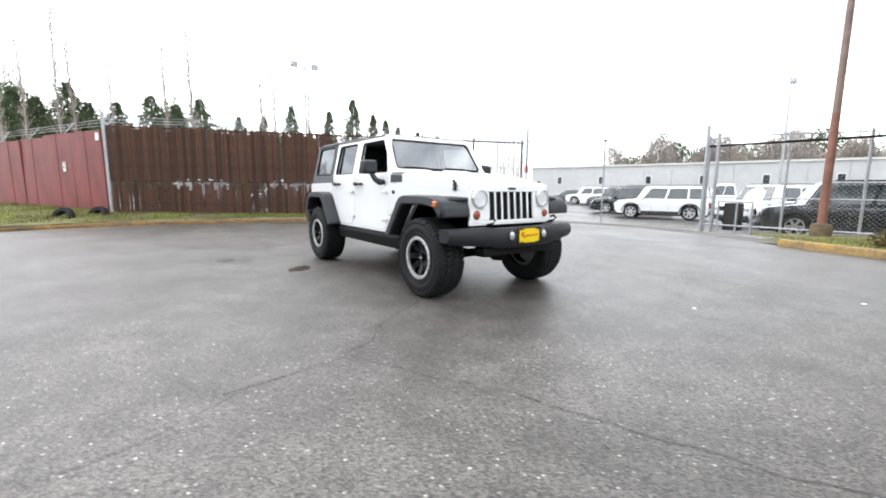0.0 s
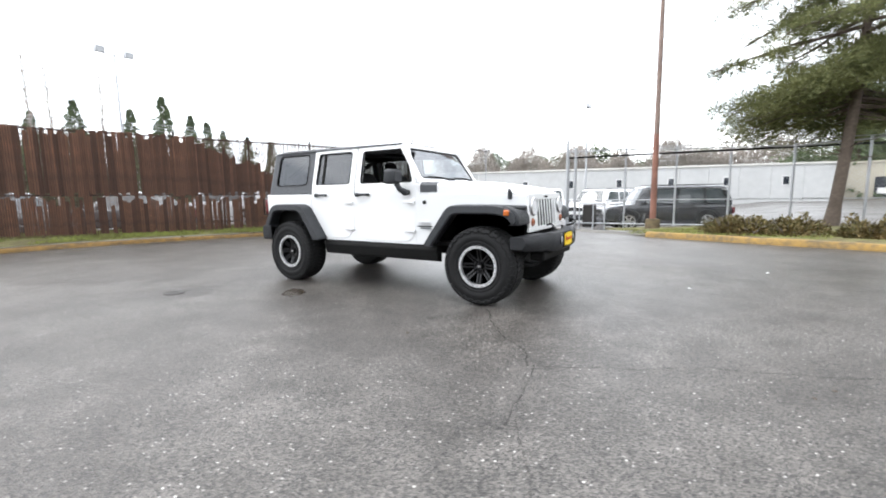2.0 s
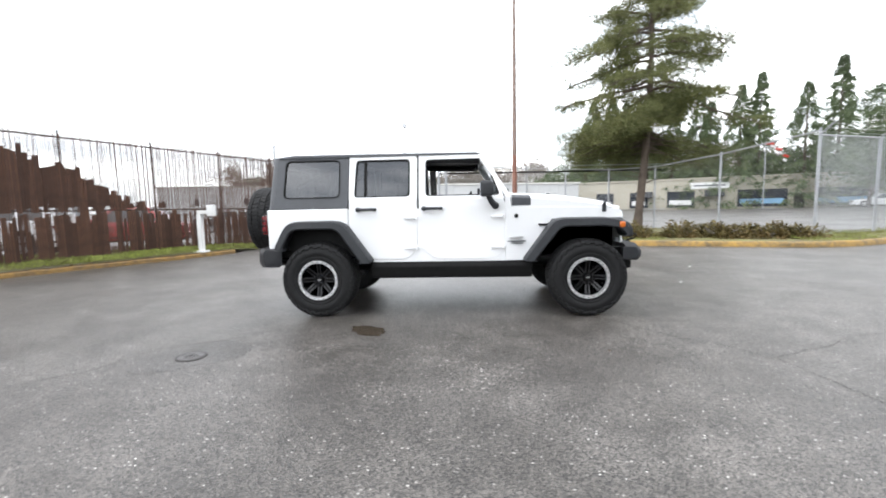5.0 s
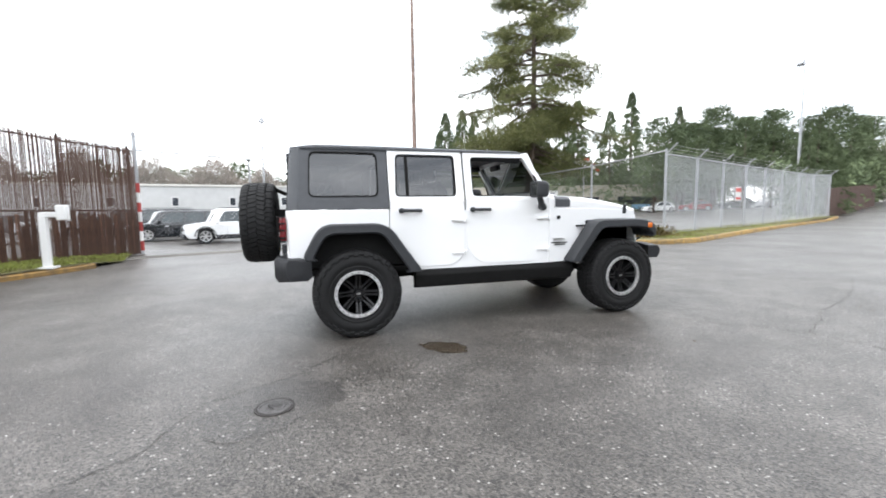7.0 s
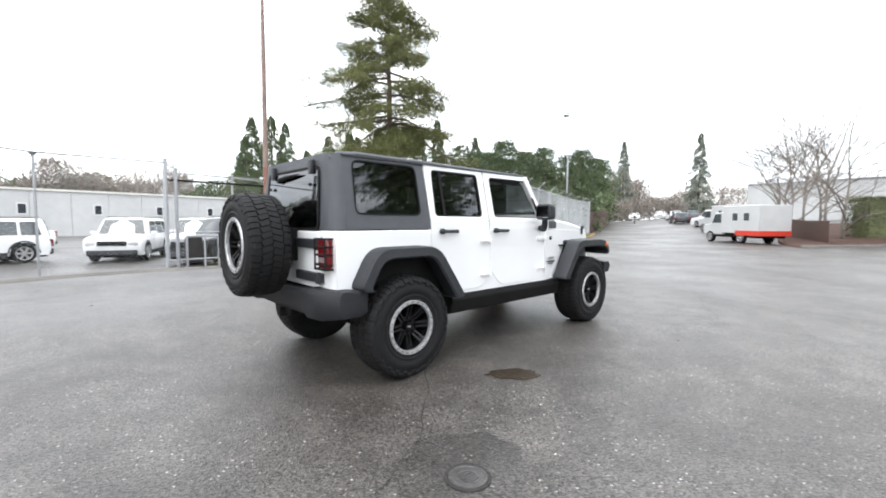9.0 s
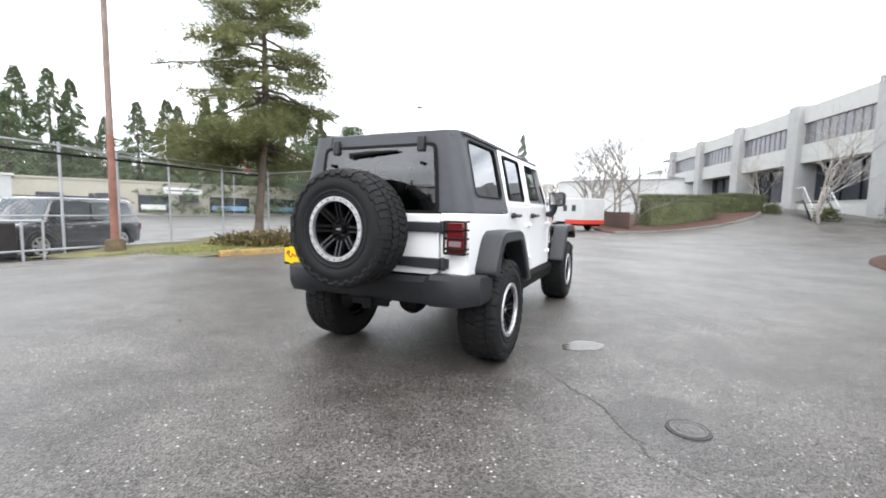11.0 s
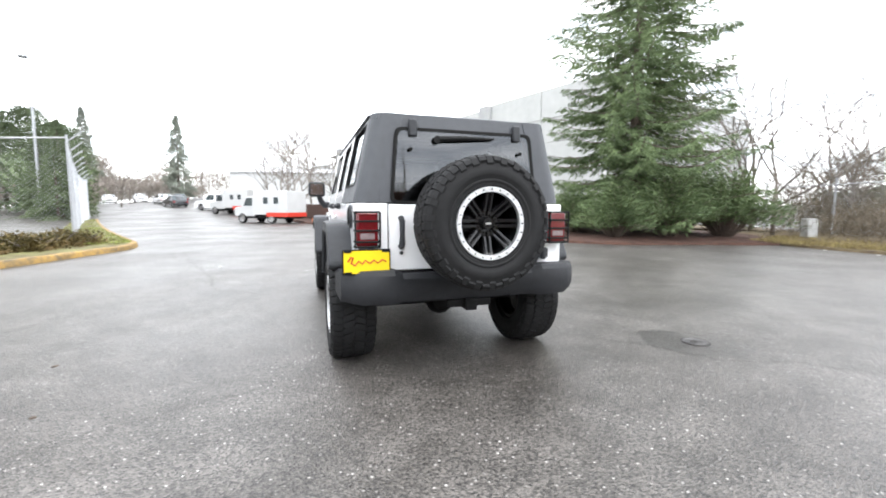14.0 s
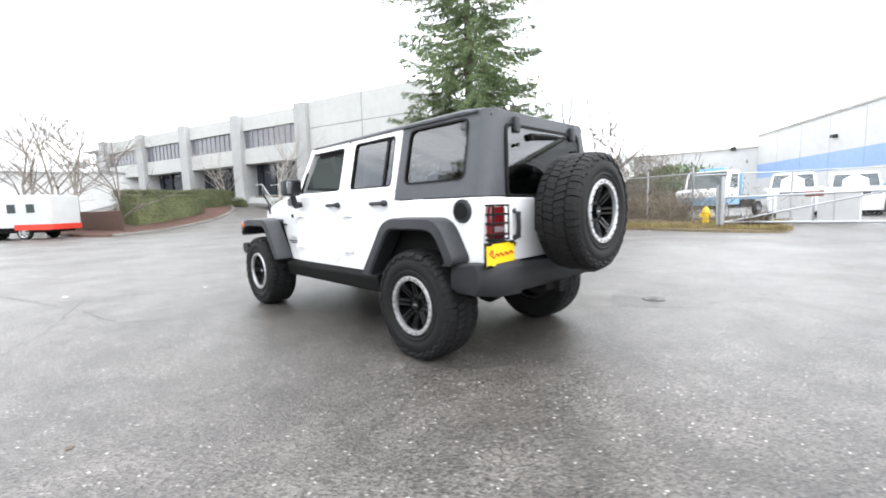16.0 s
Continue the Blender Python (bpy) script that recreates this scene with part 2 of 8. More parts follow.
M_FARHAZE = material("haze_tinted_conifer", (0.27, 0.29, 0.24), 0.9, 0, 0.3, 1.0, spec=0.1, dark=(0.19, 0.21, 0.18), by_island=0.2)
# far bare wood and poplars: pale because the haze is painted in
M_HAZE = material("haze_tinted_bare_wood", (0.34, 0.30, 0.265), 0.9, 0, 0.3, 1.0, spec=0.15, by_island=0.25)
M_BRUSH = material("brown_brush", (0.17, 0.135, 0.10), 0.9, 0, 0.35, 1.5, dark=(0.09, 0.075, 0.05), by_island=0.35)
M_OLDPOLE = material("faded_pole", (0.25, 0.18, 0.15), 0.7, 0, 0.3, 6, 0.3, 40)
M_HEDGE = material("clipped_hedge", (0.125, 0.135, 0.068), 0.75, 0, 0.4, 8, spec=0.15, dark=(0.065, 0.075, 0.040), by_island=0.4)
M_SHRUB = material("russet_ground_cover", (0.15, 0.10, 0.045), 0.8, 0, 0.4, 8, spec=0.15, dark=(0.07, 0.075, 0.03), by_island=0.5)
M_TILT = material("painted_concrete_wall", (0.45, 0.455, 0.44), 0.8, 0, 0.1, 1.5, 0.15, 30)
M_TILT2 = material("concrete_pier", (0.36, 0.365, 0.36), 0.8, 0, 0.12, 1.5, 0.15, 30)
M_TAN = material("tan_block_wall", (0.42, 0.39, 0.32), 0.85, 0, 0.12, 2, 0.2, 20)
M_OFFWHITE = material("off_white_metal_wall", (0.54, 0.545, 0.54), 0.6, 0, 0.1, 1.5)
M_BLUE = material("blue_band", (0.26, 0.38, 0.62), 0.55, 0, 0.1, 2)
M_WINDOW = material("dark_window", (0.03, 0.035, 0.045), 0.08, 0, 0.3, 1.0)
M_VENT = material("grey_blue_glazing", (0.155, 0.157, 0.175), 0.22, 0, 0.22, 1.2)
M_CARDARK = material("black_car_paint", (0.014, 0.016, 0.020), 0.15, 0, 0.1, 3, coat=0.8)
M_CARGREY = material("grey_car_paint", (0.10, 0.105, 0.11), 0.2, 0.3, 0.1, 3, coat=0.8)
M_CARRED = material("red_car_paint", (0.35, 0.02, 0.02), 0.2, 0, 0.1, 3, coat=0.8)
M_CARGLASS = material("car_window", (0.060, 0.074, 0.078), 0.05, 0, 0.3, 1.0, spec=0.8)
M_REDBAND = material("red_band", (0.62, 0.05, 0.03), 0.4, 0, 0.1, 3)
M_LIGHTBLUE = material("light_blue_paint", (0.22, 0.42, 0.62), 0.4, 0, 0.1, 3)
M_BROWNFENCE = material("brown_board", (0.085, 0.045, 0.032), 0.8, 0, 0.25, 6, 0.3, 40)
M_IRON = material("cast_iron", (0.055, 0.05, 0.048), 0.5, 0.6, 0.3, 30, 0.3, 150)
M_PUDDLE = material("still_water", (0.050, 0.040, 0.030), 0.16, 0, 0.3, 9, spec=0.35)
M_CRACK = material("crack_filler", (0.048, 0.045, 0.042), 0.7, 0, 0.3, 20)
M_HILL = material("wooded_hill", (0.10, 0.10, 0.07), 0.95, 0, 0.35, 0.05)
M_PAPER = material("white_sign", (0.75, 0.75, 0.74), 0.5, 0, 0.05, 8)
M_HYDRANT = material("yellow_hydrant_paint", (0.75, 0.50, 0.03), 0.45, 0, 0.2, 20)
M_ROAD2 = material("pale_wet_lot", (0.10, 0.105, 0.115), 0.3, 0, 0.2, 1.5, 0.2, 80)
# ---- building tools ----
def box(bm, x0, x1, y0, y1, z0, z1, m=None):
    vs = [bm.verts.new((x, y, z)) for z in (z0, z1) for x, y in ((x0, y0), (x1, y0), (x1, y1), (x0, y1))]
    if m:
        for v in vs:
            v.co = m @ v.co
    for f in ((3, 2, 1, 0), (4, 5, 6, 7), (0, 1, 5, 4), (1, 2, 6, 5), (2, 3, 7, 6), (3, 0, 4, 7)):
        bm.faces.new([vs[i] for i in f])
    return vs


def ring(bm, centre, u, v, ru, rv, n):
    return [bm.verts.new(centre + u * (math.cos(2 * math.pi * i / n) * ru) + v * (math.sin(2 * math.pi * i / n) * rv)) for i in range(n)]


def skin(bm, a, b):
    n = len(a)
    for i in range(n):
        bm.faces.new((a[i], a[(i + 1) % n], b[(i + 1) % n], b[i]))


def frame_of(d):
    d = d.normalized()
    u = d.cross(Vector((0, 0, 1)) if abs(d.z) < 0.9 else Vector((1, 0, 0))).normalized()
    return u, d.cross(u)


def rod(bm, p0, p1, r0, r1=None, n=8, caps=True):
    p0, p1 = Vector(p0), Vector(p1)
    r1 = r0 if r1 is None else r1
    u, v = frame_of(p1 - p0)
    a, b = ring(bm, p0, u, v, r0, r0, n), ring(bm, p1, u, v, r1, r1, n)
    skin(bm, a, b)
    if caps:
        bm.faces.new(a[::-1])
        bm.faces.new(b)


def tube(bm, pts, r, n=8):
    pts = [Vector(p) for p in pts]
    last = None
    for i, p in enumerate(pts):
        d = pts[min(i + 1, len(pts) - 1)] - pts[max(i - 1, 0)]
        u, v = frame_of(d)
        rr = r[i] if isinstance(r, (list, tuple)) else r
        now = ring(bm, p, u, v, rr, rr, n)
        if last:
            skin(bm, last, now)
        else:
            bm.faces.new(now[::-1])
        last = now
    bm.faces.new(last)


def prism(bm, outline, axis, a, b):
    """An outline in two coordinates, drawn out along the third from a to b."""
    def put(p, q):
        return {"x": (q, p[0], p[1]), "y": (p[0], q, p[1]), "z": (p[0], p[1], q)}[axis]
    va, vb = [bm.verts.new(put(p, a)) for p in outline], [bm.verts.new(put(p, b)) for p in outline]
    skin(bm, va, vb)
    bm.faces.new(va[::-1])
    bm.faces.new(vb)


def lathe(bm, profile, axis="y", centre=(0, 0, 0), n=40):
    """A profile of (radius, along) turned round an axis."""
    c, rings = Vector(centre), []
    for r, s in profile:
        row = []
        for i in range(n):
            a = 2 * math.pi * i / n
            p = {"y": (r * math.cos(a), s, r * math.sin(a)), "x": (s, r * math.cos(a), r * math.sin(a)), "z": (r * math.cos(a), r * math.sin(a), s)}[axis]
            row.append(bm.verts.new(c + Vector(p)))
        rings.append(row)
    for p, q in zip(rings, rings[1:]):
        skin(bm, p, q)


def loft(bm, sections, close=True):
    rows = [[bm.verts.new(p) for p in s] for s in sections]
    for p, q in zip(rows, rows[1:]):
        skin(bm, p, q)
    if close:
        bm.faces.new(rows[0][::-1])
        bm.faces.new(rows[-1])


def mesh_of(name, bm, mat, smooth=False):
    bmesh.ops.recalc_face_normals(bm, faces=bm.faces)
    me = bpy.data.meshes.new(name)
    bm.to_mesh(me)
    bm.free()
    me.materials.append(mat)
    if smooth:
        for p in me.polygons:
            p.use_smooth = True
    return me


def part(name, bm, mat, parent=None, label="", bevel=0.0, smooth=False, segments=2):
    """Links a bmesh as one mesh object, under a thing or a part."""
    ob = new(name, mesh_of(name, bm, mat, smooth or bevel > 0))
    if parent:
        ob.parent = parent
    if label:
        ob["label"] = label
    if bevel:
        b = ob.modifiers.new("bevel", "BEVEL")
        b.width, b.segments, b.limit_method, b.angle_limit = bevel, segments, "ANGLE", radians(35)
        b.harden_normals = False
    if smooth or bevel:
        ob.data.set_sharp_from_angle(angle=radians(38))
    return ob


def thing(name, m, label, category, group="", kind=""):
    ob = new(name)
    ob.empty_display_size = 0.2
    ob.matrix_world = m
    return tagged(ob, label, category, group, kind)


def B():
    return bmesh.new()


def smoothstep(a, b, x):
    t = min(1, max(0, (x - a) / (b - a)))
    return t * t * (3 - 2 * t)


def gz(x, y):
    """The height of the ground."""
    z = 1.8 * smoothstep(18, 46, x) * smoothstep(-1.5, -9, y)
    if x > 30:
        z += 0.042 * (x - 30) * smoothstep(-22, -6, y) * smoothstep(60, 20, y) * (1 - smoothstep(120, 260, x) * 0.4)
    z -= 0.32 * smoothstep(9.5, 13.0, y) * smoothstep(9.5, 6.5, x)
    return z
# ---- the ground: one sheet to the horizon ----
def ground_sheet():
    xs = [-3000, -1200, -500, -220, -120, -70, -45] + [-30 + 1.5 * i for i in range(61)] + [66, 75, 85, 100, 120, 150, 190, 250, 340, 500, 1000, 3000]
    ys = [-3000, -1200, -500, -220, -120, -80, -60, -45] + [-34 + 1.5 * i for i in range(47)] + [40, 48, 60, 80, 110, 160, 240, 500, 1200, 3000]
    bm = B()
    rows = [[bm.verts.new((x, y, gz(x, y))) for x in xs] for y in ys]
    for r, s in zip(rows, rows[1:]):
        for i in range(len(xs) - 1):
            bm.faces.new((r[i], r[i + 1], s[i + 1], s[i]))
    ob = part("ground", bm, M_ASPHALT, smooth=True)
    return tagged(ob, "worn wet grey asphalt yard with pale aggregate", "ground", kind="structure")


ground_sheet()
# ---- the white off-road car ----
# forward is +x, the ground under the middle of its wheelbase is the origin
def wing_y(x):
    """Half the width of the body beside the hood."""
    return 0.782 - 0.155 * max(0.0, x - 0.66)


def side_y(z):
    return 0.780 if z <= 1.22 else 0.780 - (z - 1.22) * 0.225


def rounded(poly, radii, k=4):
    """A polygon with its corners rounded; the same number of points for every corner."""
    out, n = [], len(poly)
    for i, p in enumerate(poly):
        p, a, b = Vector(p), Vector(poly[i - 1]), Vector(poly[(i + 1) % n])
        r = radii[i] if isinstance(radii, (list, tuple)) else radii
        da, db = (a - p), (b - p)
        s = p + da.normalized() * min(r, da.length * 0.49)
        e = p + db.normalized() * min(r, db.length * 0.49)
        for j in range(k):
            t = j / (k - 1)
            out.append(s * (1 - t) ** 2 + p * 2 * t * (1 - t) + e * t * t)
    return out


def holed(bm, outer, inner, place, th):
    """A panel with an opening: place(p, d) gives the 3D place of p at depth d."""
    rows = [[bm.verts.new(place(p, d)) for p in loop] for loop, d in ((outer, 0), (inner, 0), (inner, th), (outer, th))]
    for i in range(4):
        skin(bm, rows[i], rows[(i + 1) % 4])


def sheet(bm, outline, place, th):
    a, b = [bm.verts.new(place(p, 0)) for p in outline], [bm.verts.new(place(p, th)) for p in outline]
    skin(bm, a, b)
    bm.faces.new(a)
    bm.faces.new(b[::-1])


def pane(bm, outline, place, out):
    """A single sheet of glass that faces out."""
    vs = [bm.verts.new(place(p, 0)) for p in outline]
    f = bm.faces.new(vs)
    f.normal_update()
    if f.normal.dot(Vector(out)) < 0:
        f.normal_flip()


def glass_part(name, bm, mat, parent, label=""):
    me = bpy.data.meshes.new(name)
    bm.to_mesh(me)
    bm.free()
    me.materials.append(mat)
    ob = new(name, me)
    ob.parent = parent
    if label:
        ob["label"] = label
    return ob


def shared(name, me, parent, m):
    ob = new(name, me)
    ob.parent = parent
    ob.matrix_local = m
    return ob


def spoke_mesh():
    """One broad spoke of a pair, with a raised rib and a stepped foot."""
    bm = B()
    prism(bm, [(0.050, -0.010), (0.110, -0.0105), (0.165, -0.012), (0.202, -0.017), (0.202, 0.013), (0.165, 0.0105), (0.110, 0.0095), (0.050, 0.010)], "y", -0.086, -0.030)
    prism(bm, [(0.080, -0.0065), (0.175, -0.0075), (0.175, 0.0045), (0.080, 0.0065)], "y", -0.098, -0.084)
    for v in bm.verts:
        v.co.y -= 0.045 * max(0.0, (v.co.x - 0.12) / 0.08) * (1 if v.co.y < -0.05 else 0.6)
    return mesh_of("spoke", bm, M_BLACK)


def block_meshes():
    """Tread blocks: two slanted centre ones, and two shoulder ones that wrap on to the side wall."""
    out = []
    for kind in range(4):
        bm = B()
        if kind < 2:
            s = 1 if kind else -1
            y0, y1 = (0.004, 0.080) if s > 0 else (-0.080, -0.004)
            box(bm, 0.398, 0.4185, y0, y1, -0.0215, 0.0215, pose(0, 0, 0, -19 * s))
        else:
            w = 0.0205 if kind == 2 else 0.0225
            low = 0.352 if kind == 2 else 0.368
            prof = [(0.394, 0.084), (0.4160, 0.086), (0.4120, 0.124), (0.402, 0.147), (low + 0.012, 0.1625), (low, 0.1575), (low, 0.146), (0.385, 0.130)]
            prism(bm, prof, "z", -w, w)
        for v in bm.verts:
            if v.co.x > 0.405:
                v.co.z *= 0.93
        out.append(mesh_of("tread_block", bm, M_RUBBER))
    return out


def bolt_mesh():
    bm = B()
    rod(bm, (0, -0.154, 0), (0, -0.162, 0), 0.0050, n=6)
    return mesh_of("bolt", bm, M_UNDER)


SPOKE, BOLT, BLOCKS = spoke_mesh(), bolt_mesh(), block_meshes()


def build_wheel(parent, m):
    """Mud tyre on a black spoked rim with a bright bead ring; its outer face looks along -y."""
    bm = B()
    lathe(bm, [(0.222, -0.150), (0.235, -0.13), (0.235, 0.12), (0.196, 0.12), (0.192, 0.0), (0.192, -0.10), (0.194, -0.150), (0.222, -0.150)], "y", n=48)
    lathe(bm, [(0.0, -0.060), (0.050, -0.066), (0.066, -0.050), (0.072, -0.010), (0.120, 0.02), (0.185, 0.04), (0.195, 0.06), (0.0, 0.06)], "y", n=40)
    rim = part("wheel", bm, M_BLACK, parent, "black spoked rim with a bright bead ring", smooth=True)
    rim.matrix_local = m
    for i in range(16):
        shared("spoke", SPOKE, rim, pose(0, 0, 0, 0, 45 * (i // 2)) @ pose(0, 0, 0.0165 if i % 2 else -0.0165))
    for i in range(24):
        a = 2 * math.pi * i / 24
        shared("bolt", BOLT, rim, pose(0.2075 * math.cos(a), 0, 0.2075 * math.sin(a)))
    bm = B()
    lathe(bm, [(0.222, -0.140), (0.232, -0.150), (0.250, -0.152), (0.256, -0.158), (0.264, -0.158), (0.270, -0.153), (0.290, -0.159), (0.296, -0.162), (0.330, -0.162), (0.336, -0.158), (0.362, -0.154), (0.388, -0.140), (0.403, -0.115), (0.4085, 0.0), (0.403, 0.115), (0.388, 0.140), (0.355, 0.155), (0.31, 0.159), (0.235, 0.140)], "y", n=72)
    part("tyre", bm, M_RUBBER, rim, "black mud tyre with chunky side lugs", smooth=True)
    rnd = random.Random(17)
    for i in range(52):
        a = 360 / 52 * i
        for kind, turn in ((0, 0.0), (1, 3.4)):
            shared("tread_block", BLOCKS[kind], rim, pose(0, 0, 0, 0, a + turn + rnd.uniform(-0.5, 0.5)))
        for s in (0, 180):
            shared("tread_block", BLOCKS[2 + (i + s // 180) % 2], rim, pose(0, 0, 0, s) @ pose(0, 0, 0, 0, a + 2 + rnd.uniform(-0.6, 0.6)))
    bm = B()
    lathe(bm, [(0.192, -0.148), (0.194, -0.156), (0.220, -0.157), (0.224, -0.150), (0.224, -0.128), (0.192, -0.128), (0.192, -0.148)], "y", n=48)
    part("bead_ring", bm, M_BEAD, rim, "machined alloy bead ring", smooth=True)
    bm = B()
    rod(bm, (0, -0.058, 0), (0, -0.112, 0), 0.038, 0.033, n=20)
    for i in range(5):
        a = 2 * math.pi * i / 5
        rod(bm, (0.056 * math.cos(a), -0.05, 0.056 * math.sin(a)), (0.056 * math.cos(a), -0.07, 0.056 * math.sin(a)), 0.011, n=6)
    hub = part("hub_cap", bm, M_BLACK, rim, smooth=True)
    bm = B()
    box(bm, -0.017, 0.017, -0.1145, -0.1115, -0.005, 0.005)
    part("hub_badge", bm, M_ALLOY, hub, "small silver badge as a plain bar")
    return rim


def build_car():
    car = thing("off_road_car", pose(0, 0, 0), "white four-door off-road car with charcoal hardtop and lifted mud tyres", "car")
    # body sides, mirrored
    for s in (-1, 1):
        def place(p, d, s=s):
            return (p[0], s * (side_y(p[1]) - d), p[1])
        # doors
        for name, low, win, up, handle in (
            ("front_door", rounded([(-0.345, 1.285), (-0.345, 0.80), (-0.20, 0.625), (0.50, 0.625), (0.59, 0.72), (0.595, 1.285)], [0.01, 0.05, 0.1, 0.1, 0.06, 0.01]),
             [(-0.27, 1.325), (0.555, 1.325), (0.395, 1.735), (-0.27, 1.735)], [(-0.345, 1.285), (0.60, 1.285), (0.405, 1.79), (-0.345, 1.79)], (-0.30, 0.10)),
            ("rear_door", rounded([(-1.135, 1.285), (-1.135, 0.98), (-0.90, 0.635), (-0.80, 0.625), (-0.46, 0.625), (-0.365, 0.76), (-0.365, 1.285)], [0.01, 0.04, 0.04, 0.04, 0.1, 0.1, 0.01]),
             [(-1.075, 1.325), (-0.445, 1.325), (-0.445, 1.745), (-1.055, 1.745)], [(-1.135, 1.285), (-0.365, 1.285), (-0.365, 1.79), (-1.135, 1.79)], (-1.04, -0.83)),
        ):
            bm = B()
            sheet(bm, low, place, 0.05)
            holed(bm, rounded(up, 0.012), rounded(win, 0.045), place, 0.05)
            door = part(name, bm, M_WHITE, car, "white door with raised hinges", bevel=0.008)
            bm = B()
            pane(bm, rounded([(win[0][0] - 0.02, win[0][1] - 0.015), (win[1][0] + 0.02, win[1][1] - 0.015), (win[2][0] + 0.015, win[2][1] + 0.015), (win[3][0] - 0.015, win[3][1] + 0.015)], 0.045),
                 lambda p, d, s=s: (p[0], s * (side_y(p[1]) - 0.022 - d), p[1]), (0, s, 0))
            if name == "front_door":
                bm.clear()
                pane(bm, [(win[0][0] - 0.01, win[0][1] - 0.03), (win[1][0] + 0.01, win[1][1] - 0.03), (win[1][0] + 0.005, win[1][1] + 0.006), (win[0][0] - 0.005, win[0][1] + 0.006)], lambda p, d, s=s: (p[0], s * (side_y(p[1]) - 0.022 - d), p[1]), (0, s, 0))
            g = glass_part("window", bm, M_GLASS if name == "front_door" else M_GLASS_DARK, door, "side window glass")
            bm = B()
            fr_out = [(win[0][0] - 0.004, win[0][1] - 0.004), (win[1][0] + 0.004, win[1][1] - 0.004), (win[2][0] + 0.004, win[2][1] + 0.004), (win[3][0] - 0.004, win[3][1] + 0.004)]
            fr_in = [(win[0][0] + 0.014, win[0][1] + 0.012), (win[1][0] - 0.02, win[1][1] + 0.012), (win[2][0] - 0.014, win[2][1] - 0.014), (win[3][0] + 0.014, win[3][1] - 0.014)]
            holed(bm, rounded(fr_out, 0.048), rounded(fr_in, 0.038), lambda p, d, s=s: (p[0], s * (side_y(p[1]) - 0.006 - d), p[1]), 0.018)
            part("seal", bm, M_UNDER, door, "black rubber window seal")
            if name == "rear_door":
                bm = B()
                box(bm, -0.965, -0.935, 0, 0.02, 1.32, 1.74, pose(0, 0, 0))
                for v in bm.verts:
                    v.co.y = s * (side_y(v.co.z) - 0.010 - v.co.y * 0.5)
                part("divider", bm, M_UNDER, door)
            bm = B()
            x0, x1 = handle if name == "rear_door" else (-0.30, -0.09)
            y0 = side_y(1.19)
            tube(bm, [(x0, s * (y0 + 0.005), 1.188), (x0 + 0.02, s * (y0 + 0.035), 1.19), (x1 - 0.03, s * (y0 + 0.038), 1.19), (x1, s * (y0 + 0.005), 1.188)], [0.02, 0.016, 0.015, 0.018], 8)
            rod(bm, (x0 + 0.015, s * y0, 1.19), (x0 + 0.015, s * (y0 + 0.03), 1.19), 0.026, n=12)
            part("door_handle", bm, M_TRIM, door, "black plastic door handle", smooth=True)
            hx = 0.56 if name == "front_door" else -0.40
            for hz in (1.09, 0.755):
                bm = B()
                box(bm, hx - 0.11, hx + 0.035, s * 0.787 - 0.012, s * 0.787 + 0.012, hz - 0.013, hz + 0.013)
                rod(bm, (hx + 0.03, s * 0.797, hz - 0.024), (hx + 0.03, s * 0.797, hz + 0.024), 0.014, n=10)
                part("hinge", bm, M_WHITE, door, bevel=0.004)
        # rear quarter panel with the wheel arch cut out
        bm = B()
        sheet(bm, [(-2.075, 1.205), (-1.145, 1.205), (-1.145, 0.98), (-1.24, 1.02), (-1.72, 1.02), (-1.86, 0.92), (-1.93, 0.75), (-2.075, 0.75)], place, 0.05)
        quarter = part("rear_quarter_panel", bm, M_WHITE, car, bevel=0.01)
        # the wing beside the engine: one upright side from the door to the grille, below the hood's shut line
        def wing_side(p, d, s=s):
            return (p[0], s * (wing_y(p[0]) - d), p[1])
        bm = B()
        sheet(bm, [(0.605, 1.315), (0.605, 0.60), (0.84, 0.60), (1.00, 0.82), (1.14, 1.00), (1.60, 1.03), (1.885, 1.02), (1.885, 1.150), (1.60, 1.172), (1.20, 1.186), (0.668, 1.192), (0.660, 1.30)], wing_side, 0.05)
        part("wing", bm, M_WHITE, car, bevel=0.007)
        # flares
        def flare(name, outer, inner):
            bm = B()
            o2, i2 = rounded(outer, 0.07, 5), rounded(inner, 0.05, 5)
            secs = []
            for a, b in zip(o2, i2):
                secs.append([(a.x, s * 0.770, a.y), (a.x, s * 0.915, a.y - 0.002), (a.x * 0.88 + b.x * 0.12, s * 0.938, a.y * 0.88 + b.y * 0.12), (a.x * 0.15 + b.x * 0.85, s * 0.945, a.y * 0.15 + b.y * 0.85), (b.x, s * 0.930, b.y), (b.x * 0.8 + a.x * 0.2, s * 0.770, b.y * 0.8 + a.y * 0.2)])
            loft(bm, secs)
            return part(name, bm, M_TRIM, car, "dark grey textured plastic wheel flare", smooth=True)
        ff = flare("front_flare", [(0.775, 0.595), (1.095, 1.035), (1.18, 1.065), (1.68, 1.065), (1.85, 1.025), (1.925, 0.875)],
                   [(0.895, 0.595), (1.165, 0.945), (1.22, 0.970), (1.62, 0.970), (1.78, 0.950), (1.870, 0.870)])
        bm = B()
        prism(bm, [(1.10, s * 0.70), (1.885, s * 0.56), (1.90, s * 0.66), (1.86, s * 0.80), (1.15, s * 0.80)], "z", 1.005, 1.052)
        part("flare_top", bm, M_TRIM, ff, bevel=0.02)
        bm = B()
